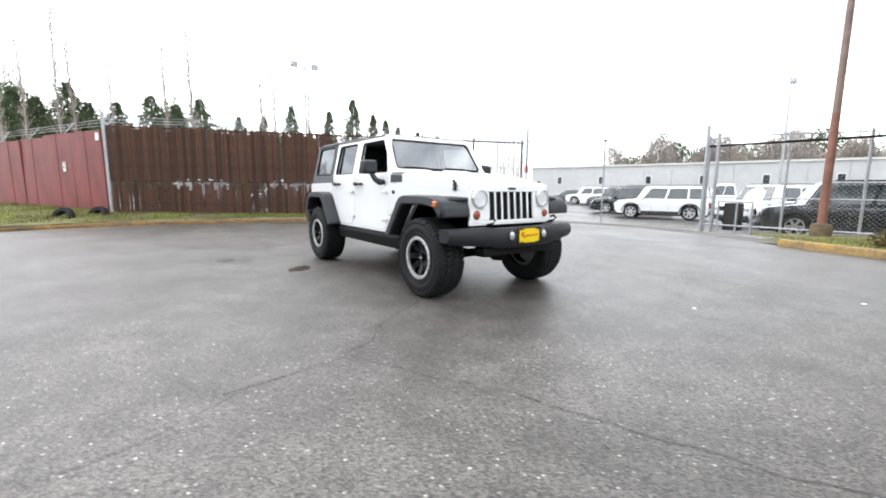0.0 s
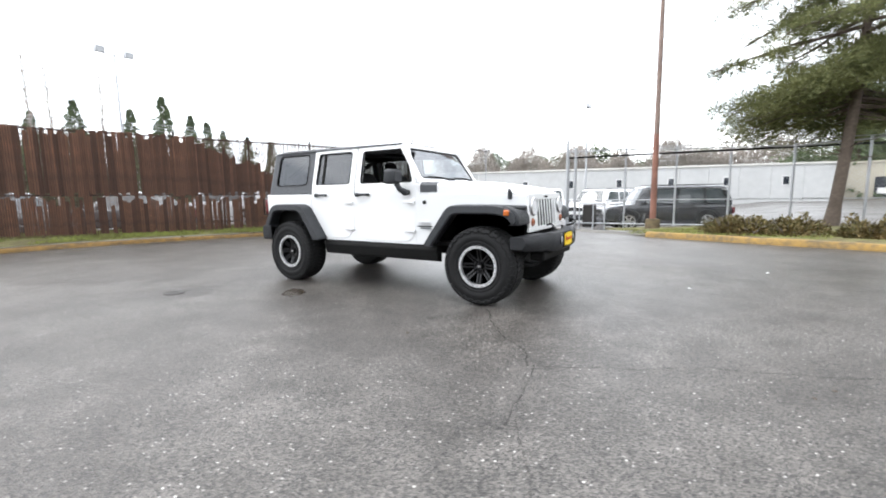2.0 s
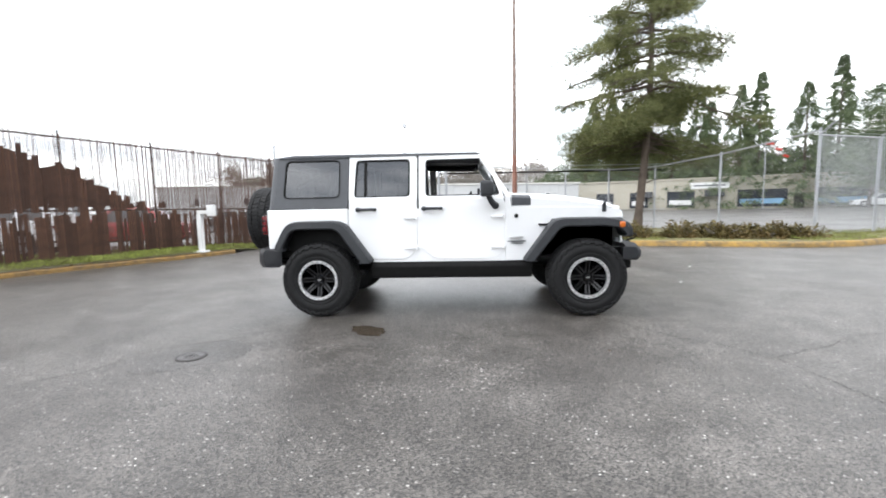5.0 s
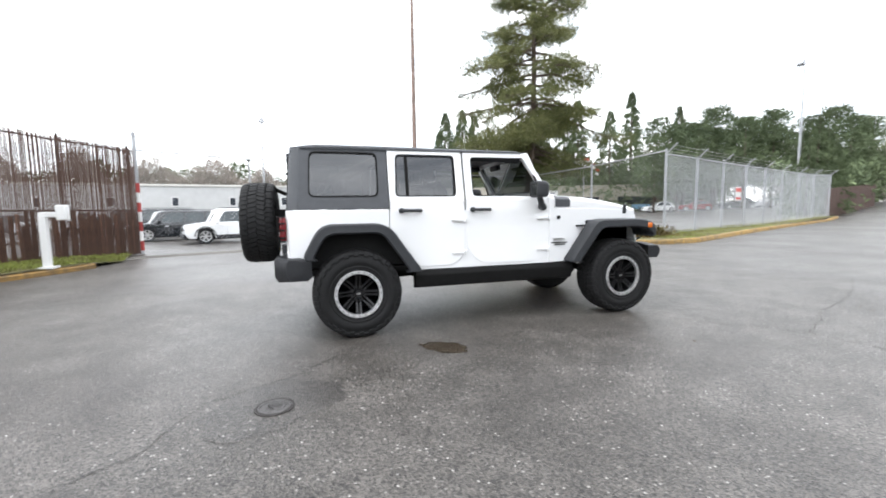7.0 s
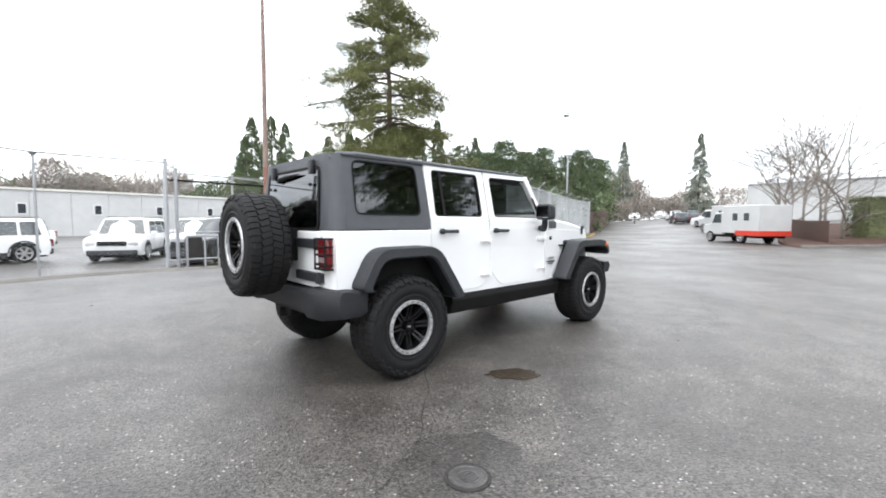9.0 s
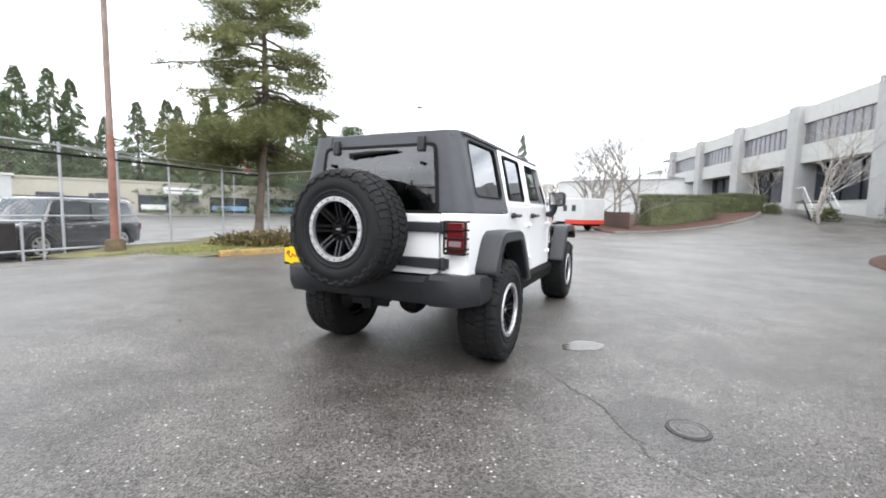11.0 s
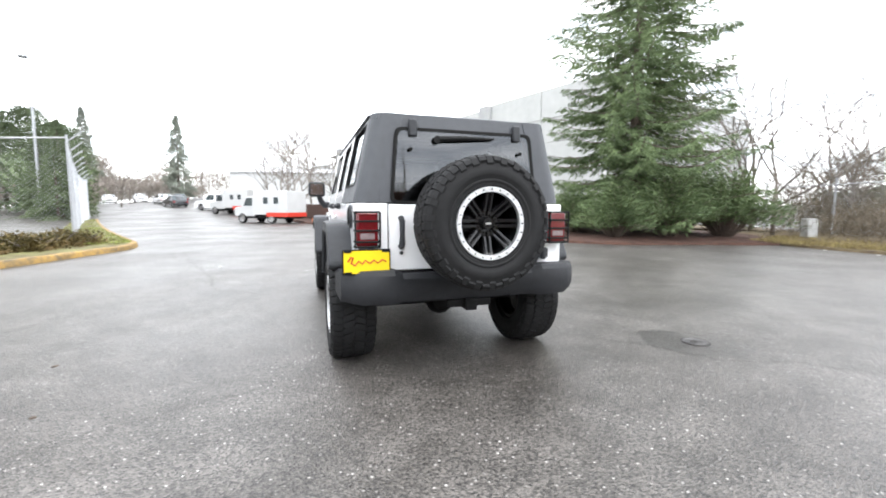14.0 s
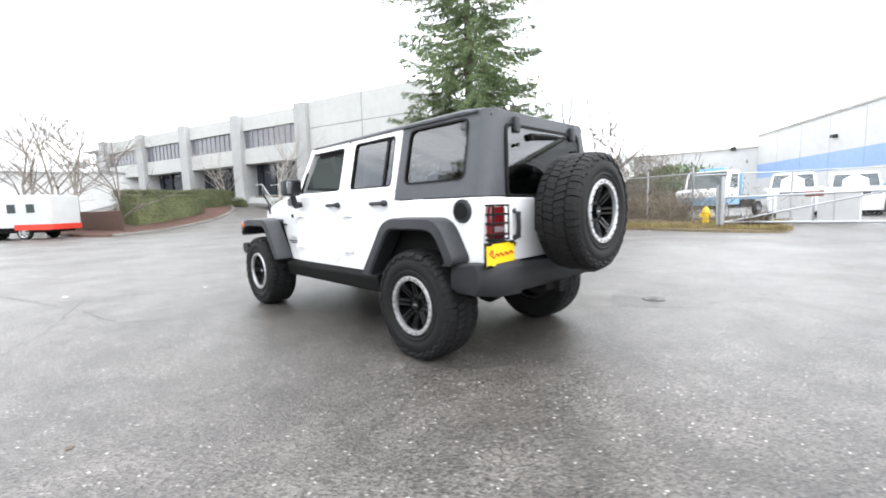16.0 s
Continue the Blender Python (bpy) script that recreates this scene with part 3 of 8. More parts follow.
        prism(bm, [(1.62, 1.060), (1.78, 1.052), (1.880, 1.012), (1.925, 0.94), (1.930, 0.855), (1.868, 0.855), (1.850, 0.93), (1.76, 0.985), (1.62, 1.000)], "y", min(s * 0.592, s * 0.918), max(s * 0.592, s * 0.918))
        part("flare_nose", bm, M_TRIM, ff, bevel=0.018)
        bm = B()
        box(bm, 1.775, 1.835, s * 0.935 - 0.02, s * 0.935 + 0.02, 0.955, 1.015)
        part("marker_lamp", bm, M_AMBER, ff, "amber side marker", bevel=0.012)
        flare("rear_flare", [(-1.97, 0.76), (-1.83, 1.02), (-1.74, 1.075), (-1.25, 1.075), (-1.15, 1.03), (-0.84, 0.595)],
              [(-1.87, 0.76), (-1.76, 0.955), (-1.68, 0.985), (-1.28, 0.985), (-1.22, 0.95), (-0.97, 0.595)])
        # dark inner wheel arch
        for x in (-1.473, 1.473):
            bm = B()
            box(bm, x - 0.50, x + (0.50 if x < 0 else 0.36), s * 0.50 - 0.02, s * 0.50 + 0.02, 0.55, 1.02)
            box(bm, x - 0.50, x + (0.50 if x < 0 else 0.36), min(s * 0.50, s * 0.755), max(s * 0.50, s * 0.755), 0.985, 1.0)
            part("wheel_arch", bm, M_UNDER, car)
        # sill rail
        bm = B()
        prism(bm, [(s * 0.68, 0.595), (s * 0.775, 0.595), (s * 0.80, 0.545), (s * 0.77, 0.420), (s * 0.68, 0.398)], "x", -0.90, 0.90)
        part("sill_rail", bm, M_UNDER, car, "black steel sill rail", bevel=0.012)
        for i in range(7):
            bm = B()
            x = -0.75 + 0.25 * i
            rod(bm, (x, s * 0.50, 0.46), (x, s * 0.72, 0.50), 0.02, n=8)
            part("rail_bracket", bm, M_UNDER, car)
        # hardtop side with its window
        def cap(p, d, s=s):
            return (p[0], s * (side_y(p[1]) - d - 0.004), p[1])
        bm = B()
        holed(bm, rounded([(-1.985, 1.212), (-1.145, 1.212), (-1.145, 1.80), (-1.955, 1.80)], 0.01), rounded([(-1.885, 1.335), (-1.245, 1.335), (-1.245, 1.752), (-1.865, 1.752)], 0.06), cap, 0.04)
        # the rounded rear corner
        secs = []
        for k in range(7):
            t = k / 6
            z = 1.212 + t * 0.588
            y, x = side_y(z) - 0.004, -1.985 + t * 0.03
            arc = [(x, s * y, z)]
            for j in range(1, 7):
                a = math.pi / 2 * j / 6
                arc.append((x - 0.10 * math.sin(a) * (1 - 0.1 * t), s * (y - 0.10 * (1 - math.cos(a))), z))
            arc += [(x - 0.09, s * (y - 0.20), z), (x - 0.03, s * (y - 0.20), z), (x, s * (y - 0.05), z)]
            secs.append(arc)
        loft(bm, secs)
        top = part("hardtop_side", bm, M_CAP, car, "charcoal hardtop side panel", bevel=0.006)
        bm = B()
        pane(bm, rounded([(-1.895, 1.325), (-1.235, 1.325), (-1.235, 1.762), (-1.875, 1.762)], 0.06), lambda p, d, s=s: (p[0], s * (side_y(p[1]) - 0.016 - d), p[1]), (0, s, 0))
        glass_part("window", bm, M_GLASS_DARK, top, "tinted rear side glass")
        bm = B()
        holed(bm, rounded([(-1.892, 1.328), (-1.238, 1.328), (-1.238, 1.759), (-1.872, 1.759)], 0.062), rounded([(-1.880, 1.340), (-1.250, 1.340), (-1.250, 1.747), (-1.860, 1.747)], 0.056), lambda p, d, s=s: (p[0], s * (side_y(p[1]) + 0.001 - d), p[1]), 0.014)
        part("seal", bm, M_UNDER, top)
        # white corner beside the tailgate
        bm = B()
        secs = []
        for z in (0.75, 1.205):
            arc = [(-2.045, s * 0.780, z)] + [(-2.045 - 0.05 * math.sin(math.pi / 2 * j / 4), s * (0.780 - 0.06 * (1 - math.cos(math.pi / 2 * j / 4))), z) for j in range(1, 5)]
            secs.append(arc + [(-2.095, s * 0.565, z), (-2.055, s * 0.565, z)])
        loft(bm, secs)
        part("rear_corner", bm, M_WHITE, car, bevel=0.006)
        # tail lamp with a black guard
        bm = B()
        box(bm, -2.15, -2.09, s * 0.705 - 0.072, s * 0.705 + 0.072, 0.925, 1.15)
        lamp = part("tail_lamp", bm, M_RED, car, "red tail lamp behind a black guard", bevel=0.018)
        bm = B()
        box(bm, -2.156, -2.145, s * 0.705 - 0.045, s * 0.705 + 0.048, 0.972, 1.012)
        part("reversing_lamp", bm, M_SMOKE, lamp, "clear reversing lamp", bevel=0.005)
        bm = B()
        for z in (0.958, 1.03, 1.09, 1.148, 0.925):
            tube(bm, [(-2.10, s * 0.785, z), (-2.166, s * 0.785, z), (-2.170, s * 0.63, z), (-2.10, s * 0.625, z)], 0.0078, 6)
        for y in (0.785, 0.628):
            rod(bm, (-2.166, s * y, 0.925), (-2.166, s * y, 1.148), 0.0065, n=6)
        part("lamp_guard", bm, M_UNDER, lamp, smooth=True)
        # mirror
        bm = B()
        secs = []
        for x, k in ((0.335, 0.93), (0.36, 1.0), (0.44, 0.96), (0.475, 0.75)):
            secs.append([(x, s * (0.925 + 0.095 * k * a), 1.388 + 0.085 * k * b) for a, b in ((-1, -0.75), (-0.8, -1), (0.8, -1), (1, -0.7), (1, 0.7), (0.8, 1), (-0.8, 1), (-1, 0.75))])
        loft(bm, secs)
        mir = part("mirror", bm, M_TRIM, car, "black door mirror", bevel=0.012)
        bm = B()
        tube(bm, [(0.50, s * 0.775, 1.21), (0.50, s * 0.83, 1.205), (0.46, s * 0.87, 1.24), (0.42, s * 0.90, 1.31)], [0.03, 0.04, 0.034, 0.03], 10)
        part("mirror_arm", bm, M_TRIM, mir, smooth=True)
        bm = B()
        box(bm, 0.329, 0.333, s * 0.925 - 0.072, s * 0.925 + 0.072, 1.325, 1.448)
        part("mirror_glass", bm, M_CHROME, mir)
        # hood latch, fender badge, hood decal, wing vent
        bm = B()
        box(bm, 1.69, 1.735, s * 0.615 - 0.018, s * 0.615 + 0.018, 1.115, 1.20)
        rod(bm, (1.712, s * 0.62, 1.19), (1.712, s * 0.645, 1.225), 0.017, n=8)
        part("hood_latch", bm, M_TRIM, car, bevel=0.006)
        bm = B()
        rows = []
        for x in (0.676, 0.745, 0.815, 0.885):
            q = (x - 0.672) / 0.278
            hw, zt, ze = wing_y(x) - 0.002, 1.352 - 0.010 * q, 1.312 - 0.014 * q
            line = [(hw + 0.003, 1.204), (hw + 0.003, ze - 0.019), (hw * 0.96 + 0.002, ze + 0.0075), (hw * 0.85, (ze + zt) / 2 - 0.0035)]
            rows.append([bm.verts.new((x, s * y, z)) for y, z in line])
        for a, b in zip(rows, rows[1:]):
            for k in range(3):
                bm.faces.new((a[k], a[k + 1], b[k + 1], b[k]))
        part("hood_decal", bm, M_CAP, car, "matt black decal beside the hood")
        bm = B()
        box(bm, 0.655, 0.800, s * 0.779 - 0.006, s * 0.779 + 0.006, 0.842, 0.864)
        part("badge", bm, M_ALLOY, car, "small silver badge with a plain bar")
        bm = B()
        box(bm, 0.630, 0.830, s * 0.777 - 0.006, s * 0.777 + 0.006, 0.808, 0.820)
        box(bm, 0.670, 0.800, s * 0.777 - 0.006, s * 0.777 + 0.006, 0.788, 0.795)
        part("badge", bm, M_TRIM, car, "thin dark lettering shown as bars")
        bm = B()
        rod(bm, (0.725, s * 0.765, 1.090), (0.725, s * 0.782, 1.090), 0.025, 0.021, n=14)
        part("side_button", bm, M_UNDER, car, smooth=True)
    # fuel filler on the driver's side
    bm = B()
    rod(bm, (-1.895, 0.775, 1.115), (-1.895, 0.797, 1.115), 0.085, 0.08, n=28)
    filler = part("fuel_filler", bm, M_TRIM, car, "round black fuel filler surround", bevel=0.006)
    bm = B()
    rod(bm, (-1.895, 0.79, 1.115), (-1.895, 0.803, 1.115), 0.058, n=24)
    part("filler_cap", bm, M_UNDER, filler, smooth=True)
    # hood
    bm = B()
    secs = []
    for x, zt, ze in ((0.672, 1.352, 1.312), (0.95, 1.342, 1.298), (1.30, 1.316, 1.268), (1.60, 1.276, 1.228), (1.78, 1.242, 1.196), (1.85, 1.214, 1.176), (1.886, 1.182, 1.160)):
        hw = wing_y(x) - 0.002
        zb = 1.197 - 0.033 * (x - 0.672) if x < 1.84 else 1.148
        secs.append([(x, y * hw, z) for y, z in ((-1, zb), (-1.0, ze - 0.02), (-0.96, ze + 0.004), (-0.72, zt - 0.022), (-0.62, zt - 0.006), (-0.3, zt), (0.3, zt), (0.62, zt - 0.006), (0.72, zt - 0.022), (0.96, ze + 0.004), (1.0, ze - 0.02), (1, zb))])
    loft(bm, secs)
    hood = part("hood", bm, M_WHITE, car, "white hood with a raised centre", smooth=True)
    for y in (-0.25, 0.25):
        bm = B()
        rod(bm, (0.80, y, 1.34), (0.80, y, 1.352), 0.02, 0.012, n=10)
        part("washer_jet", bm, M_UNDER, hood)
    # grille with seven slots
    bm = B()
    xf, xb = 1.925, 1.895
    edges = [-0.335 + 0.6700 / 7 * i for i in range(8)]
    box(bm, xb, xf, -0.575, 0.575, 1.105, 1.175)
    box(bm, xb, xf, -0.60, 0.60, 0.765, 0.815)
    for i in range(8):
        c, w = edges[i], 0.0135
        y0, y1 = (c - w, c + w)
        if i == 0:
            y0 = -0.59
        if i == 7:
            y1 = 0.59
        box(bm, xb if i in (0, 7) else 1.911, xf, y0, y1, 0.815, 1.105)
    for v in bm.verts:
        v.co.x -= 0.10 * max(0.0, v.co.z - 0.86)
    grille = part("grille", bm, M_WHITE, car, "white grille with seven upright slots", bevel=0.014)
    bm = B()
    box(bm, 1.855, 1.862, -0.36, 0.36, 0.79, 1.15)
    part("radiator", bm, M_UNDER, grille)
    bm = B()
    box(bm, 1.89, 1.905, -0.055, 0.055, 1.128, 1.148)
    part("badge", bm, M_UNDER, grille, "small dark badge")
    for s in (-1, 1):
        bm = B()
        lathe(bm, [(0.0, 1.955), (0.05, 1.95), (0.082, 1.935), (0.086, 1.915)], "x", (0, s * 0.465, 1.035), 28)
        head = part("headlamp", bm, M_LAMPGLASS, car, "round clear headlamp", smooth=True)
        bm = B()
        lathe(bm, [(0.0, 1.928), (0.03, 1.927), (0.075, 1.93), (0.08, 1.932)], "x", (0, s * 0.465, 1.035), 28)
        part("reflector", bm, M_REFLECT, head, smooth=True)
        bm = B()
        lathe(bm, [(0.084, 1.92), (0.088, 1.938), (0.096, 1.936), (0.10, 1.92)], "x", (0, s * 0.465, 1.035), 28)
        part("bezel", bm, M_ALLOY, head, smooth=True)
        bm = B()
        lathe(bm, [(0.0, 1.945), (0.03, 1.942), (0.046, 1.925)], "x", (0, s * 0.505, 0.872), 20)
        part("turn_lamp", bm, M_TURN, car, "round amber turn lamp with shade painted into its lens", smooth=True)
    # windscreen
    def ws(p, d):
        t = (p[1] - 1.325) / 0.475
        return (0.665 - 0.31 * t - d * 0.84, p[0], p[1] - d * 0.5)
    bm = B()
    holed(bm, rounded([(-0.735, 1.325), (0.735, 1.325), (0.672, 1.80), (-0.672, 1.80)], 0.03), rounded([(-0.665, 1.375), (0.665, 1.375), (0.612, 1.752), (-0.612, 1.752)], 0.05), ws, 0.06)
    wsf = part("windscreen_frame", bm, M_WHITE, car, "white folding windscreen frame", bevel=0.012)
    bm = B()
    pane(bm, rounded([(-0.68, 1.362), (0.68, 1.362), (0.625, 1.765), (-0.625, 1.765)], 0.05), lambda p, d: ws(p, d + 0.02), (1, 0, 0.5))
    glass_part("windscreen", bm, M_WINDSCREEN, wsf, "clear windscreen")
    bm = B()
    holed(bm, rounded([(-0.668, 1.372), (0.668, 1.372), (0.615, 1.755), (-0.615, 1.755)], 0.05), rounded([(-0.64, 1.395), (0.64, 1.395), (0.59, 1.735), (-0.59, 1.735)], 0.045), lambda p, d: ws(p, d + 0.014), 0.004)
    part("seal", bm, M_UNDER, wsf)
    for y0, y1 in ((-0.05, -0.58), (0.56, 0.05)):
        bm = B()
        tube(bm, [(0.70, y0, 1.352), (0.675, (y0 + y1) / 2, 1.385), (0.655, y1, 1.392)], [0.014, 0.011, 0.007], 6)
        rod(bm, (0.70, y0, 1.33), (0.70, y0, 1.365), 0.02, n=10)
        part("wiper", bm, M_UNDER, wsf, smooth=True)
    bm = B()
    box(bm, 0.60, 0.70, -0.72, 0.72, 1.29, 1.345)
    part("cowl", bm, M_WHITE, car, bevel=0.012)
    # roof
    bm = B()
    secs = []
    for x, z, hw in ((0.348, 1.797, 0.635), (0.30, 1.812, 0.642), (-0.4, 1.820, 0.645), (-1.2, 1.828, 0.648), (-1.80, 1.830, 0.645), (-1.95, 1.816, 0.636), (-2.035, 1.788, 0.615)):
        secs.append([(x, y * hw, zz) for y, zz in ((-1.0, z - 0.045), (-1.008, z - 0.025), (-0.985, z - 0.008), (-0.93, z + 0.0), (0, z + 0.010), (0.93, z + 0.0), (0.985, z - 0.008), (1.008, z - 0.025), (1.0, z - 0.045))])
    loft(bm, secs)
    roof = part("roof", bm, M_CAP, car, "charcoal textured roof", smooth=True)
    for s in (-1, 1):
        bm = B()
        box(bm, -1.95, 0.36, s * 0.654 - 0.010, s * 0.654 + 0.010, 1.783, 1.795)
        part("gutter", bm, M_CAP, roof)
    # rear hardtop frame and glass
    def rf(p, d):
        t = (p[1] - 1.212) / 0.588
        return (-2.083 + 0.045 * t + d, p[0], p[1])
    bm = B()
    holed(bm, rounded([(-0.62, 1.212), (0.62, 1.212), (0.565, 1.80), (-0.565, 1.80)], 0.01), rounded([(-0.535, 1.225), (0.535, 1.225), (0.495, 1.705), (-0.495, 1.705)], 0.05), rf, 0.05)
    back = part("hardtop_back", bm, M_CAP, car, "charcoal hardtop rear frame", bevel=0.008)
    bm = B()
    pane(bm, rounded([(-0.530, 1.205), (0.530, 1.205), (0.488, 1.698), (-0.488, 1.698)], 0.04), lambda p, d: (rf(p, d)[0] - 0.012, p[0], p[1]), (-1, 0, 0))
    hatch = glass_part("rear_window", bm, M_REARGLASS, car, "tinted rear glass with hinges and wiper")
    bm = B()
    holed(bm, rounded([(-0.548, 1.204), (0.548, 1.204), (0.505, 1.712), (-0.505, 1.712)], 0.05), rounded([(-0.524, 1.222), (0.524, 1.222), (0.481, 1.690), (-0.481, 1.690)], 0.04), lambda p, d: (rf(p, d)[0] - 0.016, p[0], p[1]), 0.014)
    part("seal", bm, M_UNDER, hatch, "black rubber border")
    for s in (-1, 1):
        bm = B()
        rod(bm, (-2.078, s * 0.405, 1.565), (-2.098, s * 0.405, 1.565), 0.013, n=10)
        part("stud", bm, M_UNDER, hatch)
        bm = B()
        box(bm, -2.085, -2.045, s * 0.385 - 0.03, s * 0.385 + 0.03, 1.65, 1.765)
        part("glass_hinge", bm, M_TRIM, hatch, bevel=0.012)
    bm = B()
    tube(bm, [(-2.082, 0.20, 1.640), (-2.094, 0.05, 1.650), (-2.086, -0.20, 1.660)], [0.022, 0.018, 0.007], 6)
    rod(bm, (-2.06, 0.22, 1.635), (-2.095, 0.22, 1.635), 0.026, n=10)
    part("rear_wiper", bm, M_UNDER, hatch, smooth=True)
    # tailgate
    bm = B()
    box(bm, -2.10, -2.06, -0.557, 0.557, 0.755, 1.20)
    gate = part("tailgate", bm, M_WHITE, car, "white tailgate", bevel=0.012)
    bm = B()
    tube(bm, [(-2.10, 0.475, 1.105), (-2.135, 0.475, 1.095), (-2.14, 0.475, 1.0), (-2.135, 0.475, 0.93), (-2.10, 0.475, 0.92)], [0.022, 0.02, 0.016, 0.02, 0.022], 8)
    rod(bm, (-2.10, 0.475, 0.875), (-2.108, 0.475, 0.875), 0.013, n=10)
    part("tailgate_handle", bm, M_TRIM, gate, smooth=True)
    for z in (1.105, 0.845):
        bm = B()
        box(bm, -2.13, -2.095, -0.640, -0.20, z - 0.036, z + 0.036)
        rod(bm, (-2.128, -0.60, z - 0.045), (-2.128, -0.60, z + 0.045), 0.022, n=10)
        part("tailgate_hinge", bm, M_TRIM, gate, bevel=0.008)
    bm = B()
    box(bm, -2.25, -2.09, -0.18, 0.22, 0.95, 1.22)
    rod(bm, (-2.12, 0.03, 1.38), (-2.28, 0.03, 1.455), 0.022, n=8)
    part("spare_carrier", bm, M_UNDER, gate, bevel=0.01)
    bm = B()
    box(bm, -2.30, -2.24, -0.06, 0.12, 1.44, 1.475)
    part("high_brake_lamp", bm, M_RED, gate, bevel=0.006)
    # yellow dealer plates, front and rear
    for name, m in (("rear_plate", pose(-2.165, 0.715, 0.83, 90, 0, -90)), ("front_plate", pose(2.168, 0.0, 0.665, 90, 0, 90))):
        bm = B()
        box(bm, -0.155, 0.155, -0.082, 0.082, -0.012, 0.0)
        plate_frame = part(name, bm, M_UNDER, car, "yellow dealer plate in a black frame", bevel=0.004)
        plate_frame.matrix_local = m
        bm = B()
        box(bm, -0.145, 0.145, -0.072, 0.072, 0.0, 0.004)
        pl = part("plate", bm, M_YELLOW, plate_frame, "yellow plate with red script as bars")
        bm = B()
        tube(bm, [(-0.12, 0.005, 0.006), (-0.10, 0.035, 0.006), (-0.085, 0.03, 0.006), (-0.1, -0.005, 0.006), (-0.075, -0.02, 0.006), (-0.05, 0.01, 0.006), (-0.03, -0.012, 0.006), (-0.01, 0.012, 0.006), (0.02, -0.01, 0.006), (0.045, 0.012, 0.006), (0.07, -0.008, 0.006), (0.10, 0.014, 0.006), (0.125, 0.0, 0.006)], 0.0055, 5)
        part("script_bar", bm, M_INK, pl, "red script drawn as a plain stroke")
        for sx in (-1, 1):
            for sy in (-1, 1):
                bm = B()
                box(bm, sx * 0.12 - 0.024, sx * 0.12 + 0.024, sy * 0.068 - 0.006, sy * 0.068 + 0.006, 0.003, 0.008)
                part("frame_tab", bm, M_UNDER, plate_frame)
    bm = B()
    box(bm, -2.165, -2.09, 0.66, 0.76, 0.895, 0.925)
    part("plate_lamp", bm, M_TRIM, car, bevel=0.006)
    # bumpers: swept in plan
    bm = B()
    secs = []
    for y, xo, xi, z0, z1 in ((-0.895, -1.97, -1.88, 0.60, 0.745), (-0.875, -2.10, -1.92, 0.565, 0.765), (-0.75, -2.210, -2.02, 0.55, 0.772), (-0.54, -2.225, -2.03, 0.545, 0.775), (-0.48, -2.185, -2.03, 0.55, 0.745), (0, -2.20, -2.03, 0.55, 0.735), (0.48, -2.185, -2.03, 0.55, 0.745), (0.54, -2.225, -2.03, 0.545, 0.775), (0.75, -2.210, -2.02, 0.55, 0.772), (0.875, -2.10, -1.92, 0.565, 0.765), (0.895, -1.97, -1.88, 0.60, 0.745)):
        secs.append([(xi, y, z0), (xo + 0.03, y, z0), (xo, y, z0 + 0.05), (xo, y, z1 - 0.035), (xo + 0.03, y, z1), (xi, y, z1)])
    loft(bm, secs)
    part("rear_bumper", bm, M_BUMPER, car, "dark grey plastic rear bumper", smooth=True)
    bm = B()
    secs = []
    for y, xo, z0, z1 in ((-0.90, 1.99, 0.62, 0.745), (-0.86, 2.03, 0.600, 0.745), (-0.60, 2.1, 0.580, 0.755), (-0.45, 2.13, 0.570, 0.755), (-0.36, 2.155, 0.550, 0.745), (0, 2.165, 0.545, 0.745), (0.36, 2.155, 0.550, 0.745), (0.45, 2.13, 0.570, 0.755), (0.60, 2.1, 0.580, 0.755), (0.86, 2.03, 0.600, 0.745), (0.90, 1.99, 0.62, 0.745)):
        xi = xo - 0.16
        secs.append([(xi, y, z0), (xo - 0.035, y, z0), (xo, y, z0 + 0.045), (xo, y, z1 - 0.04), (xo - 0.03, y, z1), (xi, y, z1)])
    loft(bm, secs)
    fb = part("front_bumper", bm, M_BUMPER, car, "dark grey plastic front bumper with fog lamps", smooth=True)
    for s in (-1, 1):
        bm = B()
        lathe(bm, [(0.0, 2.172), (0.03, 2.168), (0.045, 2.155)], "x", (0, s * 0.235, 0.675), 20)
        fog = part("fog_lamp", bm, M_LENS, fb, "round clear fog lamp", smooth=True)
        bm = B()
        lathe(bm, [(0.045, 2.150), (0.048, 2.172), (0.060, 2.170), (0.064, 2.150)], "x", (0, s * 0.235, 0.675), 20)
        part("bezel", bm, M_TRIM, fog, smooth=True)
        bm = B()
        tube(bm, [(2.02, s * 0.45, 0.78), (2.10, s * 0.45, 0.80), (2.135, s * 0.45, 0.83), (2.10, s * 0.45, 0.855), (2.06, s * 0.45, 0.84)], 0.012, 6)
        part("tow_hook", bm, M_UNDER, fb, smooth=True)
    bm = B()
    box(bm, 1.90, 2.06, -0.52, 0.52, 0.46, 0.56)
    part("valance", bm, M_UNDER, fb, bevel=0.02)
    # wheels
    for x in (-1.473, 1.473):
        build_wheel(car, pose(x, -0.765, 0.418))
        build_wheel(car, pose(x, 0.765, 0.418, 0, 0, 180))
    spare = build_wheel(car, pose(-2.385, 0.02, 1.082, 0, 0, -90))
    # underside
    bm = B()
    box(bm, -2.02, 1.88, -0.74, 0.74, 0.60, 0.64)
    part("floor_pan", bm, M_UNDER, car)
    for s in (-1, 1):
        bm = B()
        prism(bm, [(-2.05, 0.58), (-1.3, 0.66), (-0.8, 0.46), (0.8, 0.46), (1.2, 0.62), (2.0, 0.60), (2.0, 0.70), (1.2, 0.72), (0.8, 0.56), (-0.8, 0.56), (-1.3, 0.76), (-2.05, 0.68)], "y", s * 0.40 - 0.035, s * 0.40 + 0.035)
        part("chassis_rail", bm, M_UNDER, car)
